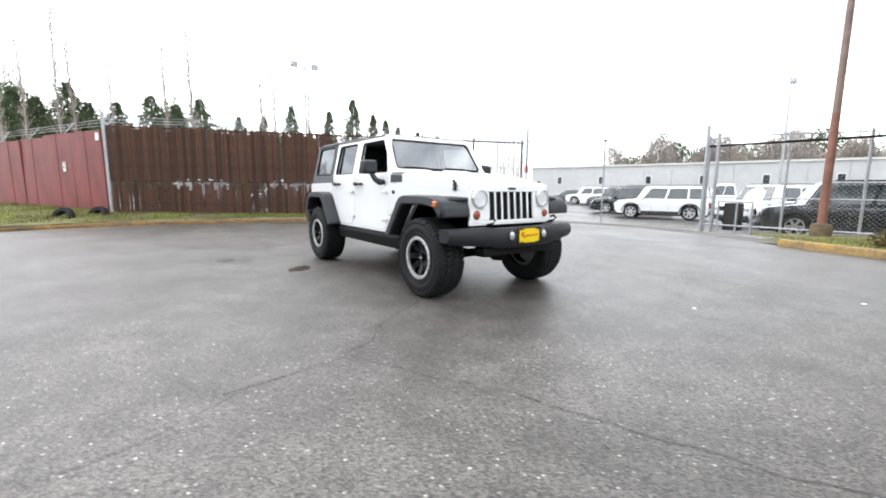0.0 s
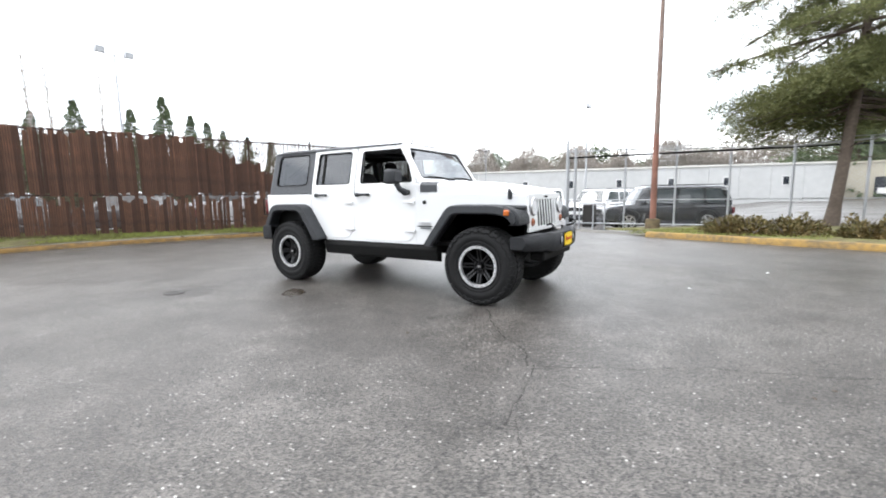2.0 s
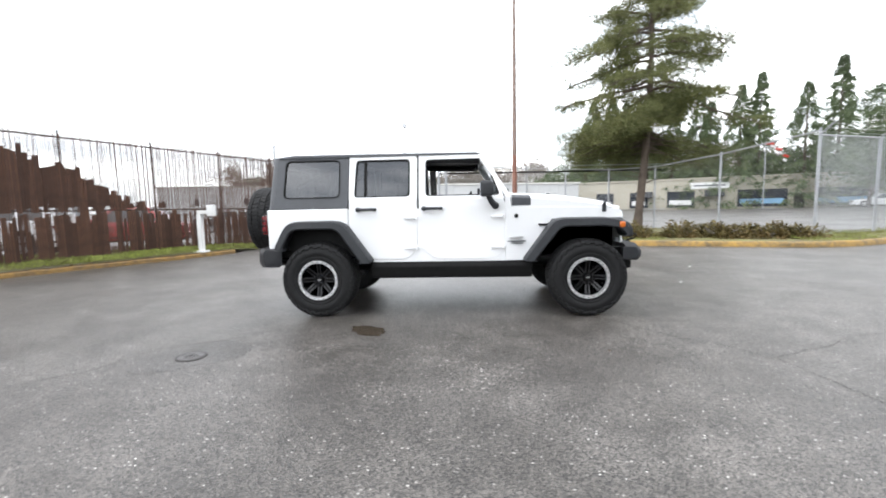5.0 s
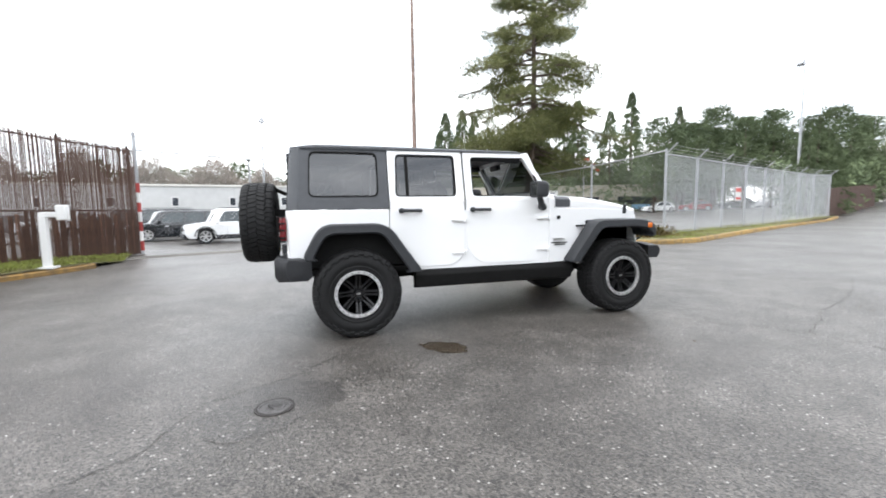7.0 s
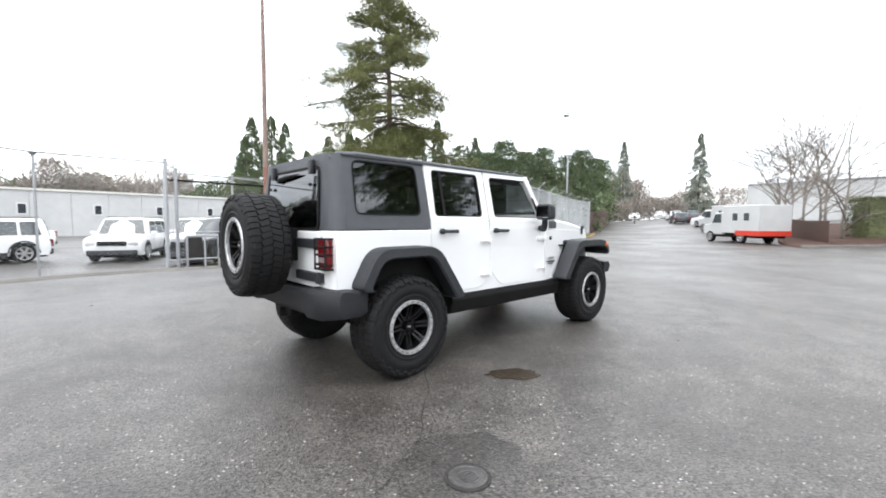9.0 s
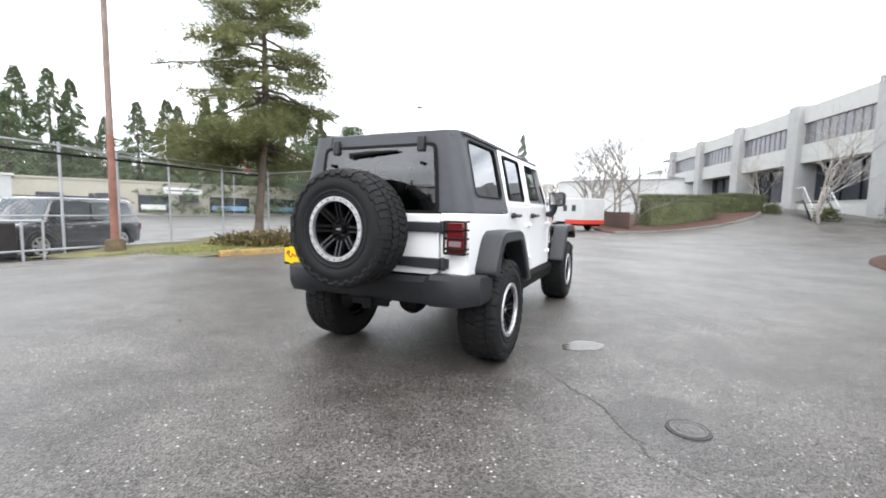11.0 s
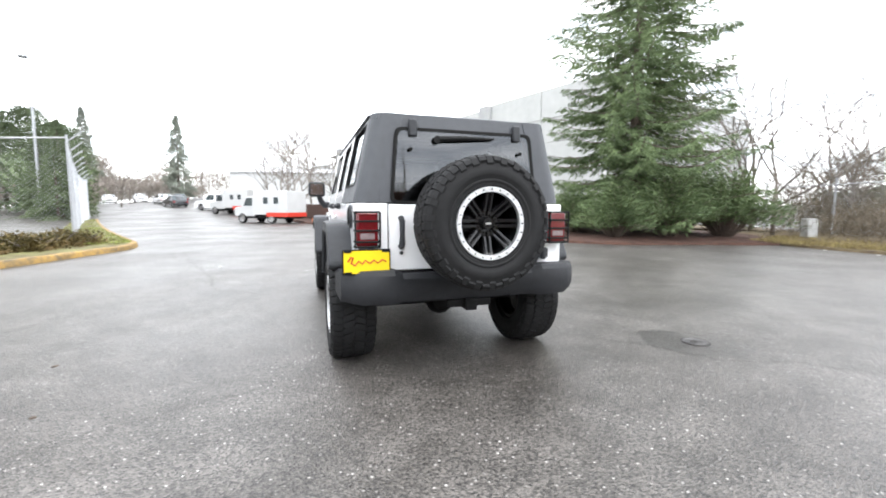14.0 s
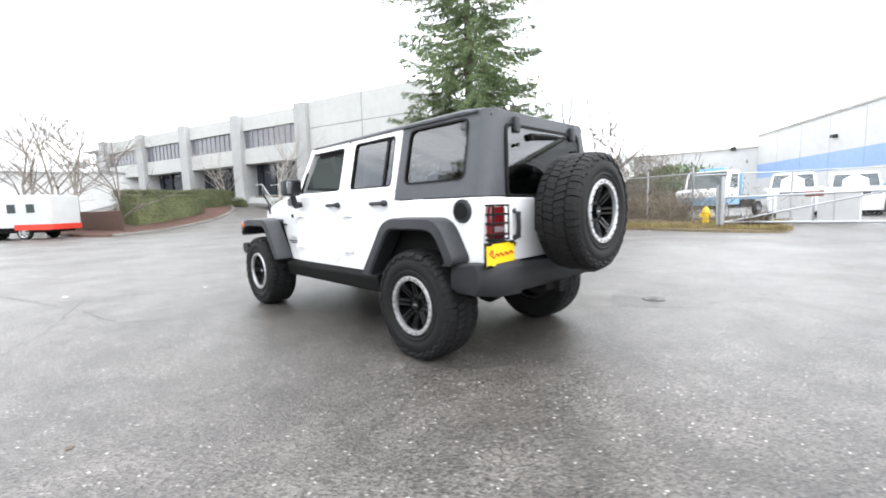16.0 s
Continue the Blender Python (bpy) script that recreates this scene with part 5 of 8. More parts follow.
chain_fence("fence_lot", [(-1.0, 11.8), (1.0, 12.0), (2.6, 12.5), (4.2, 12.6), (5.8, 12.1), (7.35, 11.5), (8.75, 9.7), (10.1, 7.36)], [3.0, 3.0, 3.0, 2.95, 2.8, 2.72, 2.78, 3.12], "galvanised chain link fence round a car lot", 0.085, arms=False, wire=0.0015, post_extra=0.08)
chain_fence("fence_road", [(10.1, 7.36), (12.6, 8.35), (15.2, 9.4), (17.8, 10.4), (20.4, 11.4), (23.2, 12.5), (26.2, 13.6), (29.2, 14.7), (32.4, 15.7)], 3.0, "pale chain link fence with barbed wire along a road", 0.055, arms=True, wire=0.0034)


def entrance():
    """Posts, bars and panels at the lot's gate."""
    g = thing("metal_gate", pose(-1.0, 11.6, -0.2), "galvanised sliding gate stood open beside its posts", "gate", kind="structure")
    for x, y, z in ((0, 0, 3.35), (0.28, 0.1, 3.1)):
        bm = B()
        rod(bm, (x, y, -0.1), (x, y, z), 0.05, n=10)
        part("gate_post", bm, M_GALV, g, smooth=True)
    for z, r in ((2.72, 0.035), (2.95, 0.012), (1.12, 0.02), (0.25, 0.03)):
        bm = B()
        rod(bm, (0, 0.1, z), (9.2, 0.95, z), r, n=6)
        part("gate_rail", bm, M_UNDER if z == 2.72 else M_GALV, g, smooth=True)
    for x in (0.5, 1.0, 1.4):
        bm = B()
        rod(bm, (x, -0.05, 0), (x, -0.05, 1.0), 0.03, n=8)
        part("short_post", bm, M_GALV, g, smooth=True)
    bm = B()
    rod(bm, (0.5, -0.05, 1.0), (1.4, -0.05, 1.0), 0.03, n=8)
    part("short_rail", bm, M_GALV, g, smooth=True)
    bm = B()
    box(bm, 0.55, 1.0, 0.2, 0.55, 0.1, 0.95)
    part("gate_motor_box", bm, M_IRON, g, "dark gate motor cabinet", bevel=0.03)
    # the wire across the opening, carried by a slim post
    bm = B()
    tube(bm, [(0, 0, 3.22), (-2.85, -1.2, 3.08), (-5.75, -2.05, 3.20)], 0.017, 6)
    part("span_wire", bm, M_IRON, g)
    bm = B()
    rod(bm, (-2.85, -1.2, 0), (-2.85, -1.2, 3.06), 0.028, n=8)
    lathe(bm, [(0.0, 3.12), (0.10, 3.08), (0.03, 3.00)], "z", (-2.85, -1.2, 0), 12)
    part("slim_post", bm, M_GALV, g, smooth=True)
    # red and white marker on the far gate post
    m = thing("marker_post", pose(-6.75, 9.55, 0), "steel gate post wrapped in red and white tape", "post")
    bm = B()
    rod(bm, (0, 0, -0.2), (0, 0, 3.5), 0.05, n=10)
    part("post", bm, M_GALV, m, smooth=True)
    for i in range(7):
        bm = B()
        rod(bm, (0, 0, 0.1 + i * 0.28), (0, 0, 0.1 + i * 0.28 + 0.28), 0.062, n=12)
        part("tape_band", bm, M_TAPE if i % 2 == 0 else M_PAPER, m, smooth=True)
    # white gooseneck stand by the fence
    k = thing("keypad_stand", pose(-7.0, 5.45, 0.14), "white gooseneck stand with a small box", "stand")
    bm = B()
    box(bm, -0.06, 0.06, -0.06, 0.06, 0, 1.0)
    part("post", bm, M_PAPER, k, bevel=0.01)
    bm = B()
    box(bm, -0.05, 0.32, -0.05, 0.05, 1.0, 1.1)
    part("arm", bm, M_PAPER, k, bevel=0.01)
    bm = B()
    box(bm, 0.24, 0.42, -0.08, 0.08, 0.94, 1.24)
    part("box", bm, M_PAPER, k, bevel=0.02)
    bm = B()
    box(bm, -0.14, 0.14, -0.14, 0.14, -0.02, 0.02)
    part("base_plate", bm, M_PAPER, k)


entrance()


chain_fence("fence_entrance", [(-6.7, 9.55), (-3.85, 10.40), (-1.0, 11.6)], 2.72, "thin chain link fence across the lot entrance", 0.10, posts=False, rail=False, wire=0.0011)


def oxide_pole():
    p = thing("street_lamp", pose(2.0, 11.6, -0.25), "tall rusty red lamp pole on a dark concrete base", "lamp post")
    bm = B()
    tube(bm, [(0, 0, 0.3), (0, 0, 3.2), (0, 0, 3.45)], [0.105, 0.09, 0.088], 14)
    part("pole", bm, M_RUSTPOLE, p, smooth=True)
    bm = B()
    tube(bm, [(0, 0, 3.4), (0, 0, 7.0), (0, 0, 10.4)], [0.089, 0.072, 0.05], 14)
    part("upper_pole", bm, M_OLDPOLE, p, "faded grey brown upper pole", smooth=True)
    bm = B()
    lathe(bm, [(0.24, 0.0), (0.24, 0.46), (0.20, 0.52), (0.0, 0.53)], "z", n=20)
    part("base", bm, M_LITTER, p, "dark mossy concrete base", smooth=True)
    bm = B()
    tube(bm, [(0, 0, 10.3), (0.25, 0.1, 10.55), (0.6, 0.25, 10.6)], 0.03, 8)
    part("arm", bm, M_GALV, p, smooth=True)
    bm = B()
    box(bm, 0.5, 1.0, 0.12, 0.42, 10.5, 10.68)
    part("lamp_head", bm, M_IRON, p, bevel=0.05)


oxide_pole()


def flood_mast(x, y, h, label, heads=2):
    p = thing("flood_light_mast", pose(x, y, gz(x, y)), label, "lamp post", group="flood light masts")
    bm = B()
    tube(bm, [(0, 0, 0), (0, 0, h)], [0.11, 0.06], 10)
    part("pole", bm, M_GALV, p, smooth=True)
    bm = B()
    rod(bm, (0, -0.7, h - 0.1), (0, 0.7, h - 0.1), 0.03, n=6)
    part("cross_arm", bm, M_GALV, p)
    for k in range(heads):
        y0 = -0.75 + 1.5 * k / max(1, heads - 1) if heads > 1 else 0.3
        bm = B()
        prism(bm, [(-0.22, -0.16), (0.20, -0.26), (0.26, 0.12), (-0.10, 0.26)], "y", y0 - 0.24, y0 + 0.24)
        hd = part("lamp_head", bm, M_GALV, p, bevel=0.04)
        hd.location = (0, 0, h + 0.1)


flood_mast(-27.2, 7.7, 9.9, "slim steel mast with two flood lamps behind a fence")
flood_mast(-6.2, 37.3, 9.6, "slim pale mast with one flood lamp in a car lot", 1)
flood_mast(35.7, 20.0, 12.0, "slim pale mast with one flood lamp by trees", 1)
# ---- plants ----
def blades(name, roots, ways, lengths, widths, mat, parent=None, seed=1, droop=0.0, kind=""):
    """Many thin leaves, each a bent pair of triangles, from arrays of roots and ways."""
    rs = np.random.RandomState(seed)
    n = len(roots)
    ways = ways / np.maximum(1e-6, np.linalg.norm(ways, axis=1))[:, None]
    rand = rs.normal(size=(n, 3))
    side = np.cross(ways, rand)
    side /= np.maximum(1e-6, np.linalg.norm(side, axis=1))[:, None]
    l, w = lengths[:, None], widths[:, None]
    mid = roots + ways * l * 0.5
    tip = roots + ways * l
    tip[:, 2] -= droop * lengths
    v = np.stack([roots, mid + side * w * 0.5, tip, mid - side * w * 0.5], axis=1).reshape(-1, 3)
    idx = np.arange(n) * 4
    faces = np.stack([idx, idx + 1, idx + 2, idx + 3], axis=1)
    me = bpy.data.meshes.new(name)
    me.from_pydata(v.tolist(), [], faces.tolist())
    me.materials.append(mat)
    if not parent and not kind:
        return me
    ob = new(name, me)
    if parent:
        ob.parent = parent
    if kind:
        ob["kind"] = kind
    return ob


def clumps(centres, radii, per, seed):
    """Random roots and ways inside flat clumps."""
    rs = np.random.RandomState(seed)
    roots, ways = [], []
    for c, r in zip(centres, radii):
        u = rs.normal(size=(per, 3))
        u /= np.linalg.norm(u, axis=1)[:, None]
        k = rs.uniform(0.25, 1.0, size=(per, 1)) ** 0.6
        q = u * k * np.array(r)
        roots.append(q + np.array(c))
        out = u * np.array([1, 1, 0.6]) + np.array([0, 0, 0.35]) + rs.normal(scale=0.35, size=(per, 3))
        ways.append(out)
    return np.concatenate(roots), np.concatenate(ways)


def limb(bm, p0, p1, r0, r1, bend, rnd, n=5, k=4):
    """A bent, tapered limb; returns points along it."""
    p0, p1 = Vector(p0), Vector(p1)
    pts = []
    for i in range(k + 1):
        t = i / k
        p = p0.lerp(p1, t) + Vector((0, 0, bend * math.sin(math.pi * t))) + Vector((rnd.uniform(-1, 1), rnd.uniform(-1, 1), rnd.uniform(-1, 1))) * 0.03 * (p1 - p0).length * (0 < i < k)
        pts.append(p)
    tube(bm, pts, [r0 + (r1 - r0) * i / k for i in range(k + 1)], n)
    return pts


def pine_tree(m):
    """An old open pine: bare lower trunk, layered flat pads of needles."""
    rnd = random.Random(21)
    tree = thing("pine_tree", m, "tall open pine with layered pads of needles", "tree")
    bm = B()
    H = 11.4
    def trunk_at(z):
        return Vector((0.09 * math.sin(z * 0.45) + 0.045 * z, 0.08 * math.sin(z * 0.6 + 1), z))
    tube(bm, [trunk_at(H * i / 14) for i in range(15)], [0.125 * (1 - i / 14) ** 0.75 + 0.03 + (0.06 if i == 0 else 0) for i in range(15)], 10)
    part("trunk", bm, M_BARK, tree, "grey brown trunk", smooth=True)
    wood = B()
    centres, radii = [], []
    def spray(base, end, r_clump, count):
        limb(wood, base, end, 0.024, 0.008, 0.08, rnd)
        for _ in range(count):
            t = rnd.uniform(0.22, 1.05)
            c = base.lerp(end, t) + Vector((rnd.uniform(-0.4, 0.4), rnd.uniform(-0.4, 0.4), rnd.uniform(-0.16, 0.18) + 0.02))
            q = rnd.uniform(0.7, 1.25) * r_clump
            centres.append(c)
            radii.append((q, q, q * 0.58))
    # the low dome: shingled pads, sloping far out on one side
    for i in range(150):
        a = i * 2.4 + rnd.uniform(-0.4, 0.4)
        lean = max(0.0, math.cos(a - 2.62))
        wide = 3.15 + 1.1 * lean
        k = (0.06 + 0.96 * ((i * 0.618) % 1.0)) ** 0.62
        r = wide * k * rnd.uniform(0.85, 1.06)
        z = 5.15 - (2.25 + 0.65 * lean) * k ** 1.4 + rnd.uniform(-0.55, 0.22)
        base = trunk_at(min(4.4, z + 0.25 + 0.5 * k))
        end = Vector((base.x + math.cos(a) * r, base.y + math.sin(a) * r, z))
        spray(base, end, 0.36, 6)
    # the open upper crown: separate boughs, heavy at their ends
    for i in range(50):
        f = (i / 49) ** 1.1
        z = 5.1 + 5.9 * f
        a = i * 2.4 + rnd.uniform(-0.5, 0.5)
        lean = max(0.0, math.cos(a - 2.62))
        r = (3.7 + 0.8 * lean - (3.0 + 0.7 * lean) * f) * rnd.uniform(0.62, 1.1) * (0.85 + 0.2 * math.sin(i * 1.9))
        base = trunk_at(z)
        end = base + Vector((math.cos(a) * r, math.sin(a) * r, (-0.36 + 0.62 * f) * r + rnd.uniform(-0.25, 0.25)))
        limb(wood, base, end, 0.06, 0.014, 0.14, rnd)
        for j in range(5 if f < 0.75 else 3):
            t = rnd.uniform(0.22, 0.95)
            m0 = base.lerp(end, t)
            out = (end - base).normalized()
            sd = out.cross(Vector((0, 0, 1))).normalized() * rnd.choice((-1, 1))
            tip = m0 + (out * 0.6 + sd * 0.7) * rnd.uniform(0.5, 1.1) * (1.15 - 0.6 * f) + Vector((0, 0, rnd.uniform(-0.25, 0.12)))
            spray(m0, tip, 0.24, 4)
        spray(base.lerp(end, 0.6), end, 0.28, 5)
    for k in range(8):
        c = trunk_at(H - 1.6 + k * 0.22)
        centres.append(c + Vector((rnd.uniform(-0.2, 0.2), rnd.uniform(-0.2, 0.2), 0)))
        radii.append((0.3, 0.3, 0.25))
    # a few dead stubs below the crown
    for k in range(5):
        a = k * 1.3
        limb(wood, trunk_at(1.9 + 0.1 * k), trunk_at(1.9 + 0.1 * k) + Vector((math.cos(a) * 0.9, math.sin(a) * 0.9, 0.15)), 0.025, 0.006, 0.05, rnd)
    tagged(part("branch_work", wood, M_BARK, tree, smooth=True), kind="stuff")
    roots, ways = clumps(centres, radii, 96, 4)
    rs = np.random.RandomState(3)
    n = len(roots)
    blades("needles", roots, ways, rs.uniform(0.09, 0.20, n), rs.uniform(0.012, 0.024, n), M_PINE, tree, 5)
    return tree


def fir_tree(name, m, H, R, label, low=0.12, seed=7, dense=1.0):
    """A fir with drooping, feathered branches in whorls."""
    rnd = random.Random(seed)
    tree = thing(name, m, label, "tree")
    bm = B()
    tube(bm, [(0, 0, 0), (0.05, 0.02, H * 0.5), (0, 0, H)], [0.26, 0.15, 0.02], 10)
    part("trunk", bm, M_BARK, tree, smooth=True)
    wood = B()
    roots, ways, ln = [], [], []
    boughs = int(15 * H * dense)
    for i in range(boughs):
        f = (i + rnd.random()) / boughs
        z = H * (low + (1 - low) * 0.985 * f ** 1.12)
        a = i * 2.4 + rnd.uniform(-0.5, 0.5)
        r = (R * (1 - f) ** 0.78 + 0.15) * rnd.uniform(0.48, 1.04) * (0.86 + 0.20 * math.sin(2 * a + 0.6 * z)) * (0.62 + 0.38 * smoothstep(0.0, 0.22, f))
        flat = Vector((math.cos(a), math.sin(a), 0))
        side = Vector((-math.sin(a), math.cos(a), 0))
        sag = (0.30 - 0.42 * f) * rnd.uniform(0.6, 1.3)
        def at(t):
            return Vector((0, 0, z)) + flat * (r * t) + Vector((0, 0, r * (-sag * math.sin(1.9 * t) + 0.10 * t * t)))
        tube(wood, [at(k / 4) for k in range(5)], [0.035 * (1 - k / 5) * (0.4 + r / R) + 0.004 for k in range(5)], 4)
        twigs = int(9 + 9 * r)
        for k in range(twigs):
            t = 0.10 + 0.92 * (k + rnd.random()) / twigs
            b = at(min(1.0, t))
            sg = -1 if k % 2 else 1
            tl = (0.16 + 0.75 * min(1.0, r / 2.6) * (1.08 - t) ** 0.7) * rnd.uniform(0.6, 1.15)
            d = (flat * rnd.uniform(0.5, 0.95) + side * sg * rnd.uniform(0.4, 1.0) + Vector((0, 0, rnd.uniform(-0.55, -0.02)))).normalized()
            for q in range(int(9 + 30 * tl)):
                u = rnd.random() * tl
                roots.append(b + d * u + Vector((rnd.uniform(-0.05, 0.05), rnd.uniform(-0.05, 0.05), -0.25 * u * u + rnd.uniform(-0.04, 0.04))))
                ways.append(d + Vector((rnd.uniform(-0.7, 0.7), rnd.uniform(-0.7, 0.7), rnd.uniform(-0.6, 0.3))))
                ln.append(rnd.uniform(0.08, 0.20))
    tagged(part("branch_work", wood, M_BARK, tree, smooth=True), kind="stuff")
    roots, ways, ln = np.array(roots), np.array(ways), np.array(ln)
    blades("needles", roots, ways, ln, ln * 0.20, M_SPRUCE, tree, seed, 0.12)
    return tree


def far_conifer_mesh(seed, H=10.0, R=2.2, mat=None, ragged=0.3):
    rs = np.random.RandomState(seed)
    roots, ways, ln = [], [], []
    for i in range(230):
        f = (i / 230) ** 0.85
        a = rs.uniform(0, 2 * np.pi)
        r = (R * (1 - f) ** 0.85 + 0.10) * rs.uniform(1 - ragged, 1.05)
        m = 46
        t = rs.uniform(0.1, 1.03, m) ** 0.7
        wd = rs.normal(scale=0.26, size=m) * (1.15 - t) * (0.3 + r / R)
        x = np.cos(a) * r * t - np.sin(a) * wd
        y = np.sin(a) * r * t + np.cos(a) * wd
        z = H * (0.05 + 0.93 * f) - r * 0.34 * t + rs.normal(scale=0.09, size=m)
        roots.append(np.stack([x, y, z], 1))
        ways.append(np.stack([np.cos(a) + rs.normal(scale=0.6, size=m), np.sin(a) + rs.normal(scale=0.6, size=m), rs.normal(scale=0.35, size=m) - 0.35], 1))
        ln.append(rs.uniform(0.16, 0.42, m) * (0.55 + 0.45 * (1 - f)))
    roots, ways, ln = np.concatenate(roots), np.concatenate(ways), np.concatenate(ln)
    return blades("crown", roots, ways, ln, ln * 0.30, mat or M_FAR, None, seed, 0.25)


def far_trunk_mesh(H=10.0):
    bm = B()
    tube(bm, [(0, 0, -0.5), (0, 0, H * 0.55), (0, 0, H)], [0.16, 0.09, 0.015], 6)
    return mesh_of("trunk", bm, M_BARK, True)


FAR_CROWNS = [far_conifer_mesh(40, R=2.3, ragged=0.4), far_conifer_mesh(41, R=1.9, ragged=0.55), far_conifer_mesh(42, R=2.8, ragged=0.5)]
def far_pine_mesh(seed, mat):
    """A far round-headed pine: clumps of needles on an open crown."""
    rs = np.random.RandomState(seed)
    roots, ways, ln = [], [], []
    for i in range(150):
        f = rs.uniform(0, 1)
        a = rs.uniform(0, 2 * np.pi)
        r = 2.3 * np.sin(np.pi * (0.16 + 0.80 * f)) ** 0.8 * rs.uniform(0.35, 1.0)
        c = np.array([np.cos(a) * r, np.sin(a) * r, 3.0 + 7.0 * f])
        u = rs.normal(size=(60, 3))
        u /= np.linalg.norm(u, axis=1)[:, None]
        roots.append(c + u * rs.uniform(0.3, 1.0, (60, 1)) * np.array([0.62, 0.62, 0.36]))
        ways.append(u + np.array([0, 0, 0.5]))
        ln.append(rs.uniform(0.14, 0.36, 60))
    ln = np.concatenate(ln)
    return blades("crown", np.concatenate(roots), np.concatenate(ways), ln, ln * 0.28, mat, None, seed)


FAR_CROWNS += [far_pine_mesh(51, M_FAR), far_pine_mesh(52, M_FAR), far_conifer_mesh(43, R=2.1, mat=M_FARHAZE, ragged=0.5)]
FAR_TRUNK = far_trunk_mesh()
far_random = random.Random(77)


def far_conifer(x, y, top, wide=1.0, variant=None, mat=None):
    base = gz(x, y) - 0.2
    s = max(2.0, top - base) / 10.0
    tree = thing("conifer", pose(x, y, base, 0, 0, far_random.uniform(0, 360)), "dark green conifer standing behind the lot", "tree", group="distant conifers")
    for nm, me in (("trunk", FAR_TRUNK), ("crown", FAR_CROWNS[far_random.randrange(3) if variant is None else variant])):
        ob = new(nm, me)
        ob.parent = tree
        ob.matrix_local = Matrix.Diagonal((s * wide, s * wide, s, 1))


def bare_tree_mesh(seed, H, spread, levels=5, up=0.6, r0=0.095, fork=2, mat=None):
    """A leafless tree by repeated forking."""
    rnd = random.Random(seed)
    stem, crown = B(), B()
    def grow(p, d, length, r, lev):
        bm = stem if lev == 0 else crown
        q = p + d * length
        midp = p.lerp(q, 0.5) + Vector((rnd.uniform(-1, 1), rnd.uniform(-1, 1), 0)) * length * 0.06
        tube(bm, [p, midp, q], [r, r * 0.82, r * 0.66], 5 if lev < 2 else 3)
        if lev >= levels:
            return
        for k in range(fork if lev else fork + 2):
            a = rnd.uniform(0, 2 * math.pi)
            e = Vector((math.cos(a), math.sin(a), rnd.uniform(-0.15, 0.4)))
            nd = (d * up + e * spread).normalized()
            at = p.lerp(q, rnd.uniform(0.45, 1.0)) if lev else p.lerp(q, 0.4 + 0.6 * k / (fork + 1))
            grow(at, nd, length * rnd.uniform(0.6, 0.9), r * 0.52, lev + 1)
        grow(q, (d + Vector((rnd.uniform(-0.25, 0.25), rnd.uniform(-0.25, 0.25), 0.1))).normalized(), length * 0.78, r * 0.62, lev + 1)
    grow(Vector((0, 0, -0.2)), Vector((0, 0, 1)), H * 0.34, r0, 0)
    return mesh_of("trunk", stem, mat or M_TWIG, True), mesh_of("branch_work", crown, mat or M_TWIG, False)


BARE = [bare_tree_mesh(5, 8.0, 0.75), bare_tree_mesh(6, 8.0, 0.9, up=0.5), bare_tree_mesh(9, 8.0, 0.6, up=0.8)]
def poplar_mesh(seed, H=19.0):
    """A straight slim stem with many short rising twigs."""
    rnd = random.Random(seed)
    stem, crown = B(), B()
    def at(z):
        return Vector((0.10 * math.sin(z * 0.35 + seed), 0.10 * math.sin(z * 0.28), z))
    tube(stem, [at(H * i / 10) for i in range(11)], [0.13 * (1 - i / 10) + 0.02 for i in range(11)], 6)
    for i in range(110):
        z = H * (0.22 + 0.76 * (i + rnd.random()) / 110)
        a, ln = rnd.uniform(0, 6.28), rnd.uniform(0.6, 2.0) * (1.15 - z / H)
        p = at(z)
        q = p + Vector((math.cos(a) * ln * 0.5, math.sin(a) * ln * 0.5, ln))
        tube(crown, [p, p.lerp(q, 0.5) + Vector((math.cos(a), math.sin(a), 0)) * 0.08 * ln, q], [0.045, 0.034, 0.020], 3)
        for k in range(3):
            b = p.lerp(q, rnd.uniform(0.3, 0.9))
            e = b + Vector((rnd.uniform(-0.4, 0.4), rnd.uniform(-0.4, 0.4), rnd.uniform(0.3, 0.7))) * ln * 0.5
            tube(crown, [b, e], [0.024, 0.014], 3)
    return mesh_of("trunk", stem, M_HAZE, True), mesh_of("branch_work", crown, M_HAZE, False)


POPLAR = poplar_mesh(13)
BIRCH = bare_tree_mesh(15, 6.0, 0.6, 5, 0.75, 0.09, 2, M_BIRCH)


def bare_tree(x, y, top, mesh, natural, label, group="leafless trees", wide=1.0):
    z = gz(x, y) - 0.1
    s = (top - z) / natural
    tree = thing("leafless_tree", pose(x, y, z, 0, 0, far_random.uniform(0, 360)), label, "tree", group)
    for nm, me in zip(("trunk", "branch_work"), mesh):
        ob = new(nm, me)
        ob.parent = tree
        ob.matrix_local = Matrix.Diagonal((s * wide, s * wide, s, 1))
        if nm == "branch_work":
            ob["kind"] = "stuff"
    return tree


pine_tree(pose(6.6, 11.15, 0.0))
fir_tree("fir_tree", pose(9.2, -11.8, 0.25), 19.0, 6.5, "large dark green fir with drooping feathered branches", 0.08, 7, 1.1)

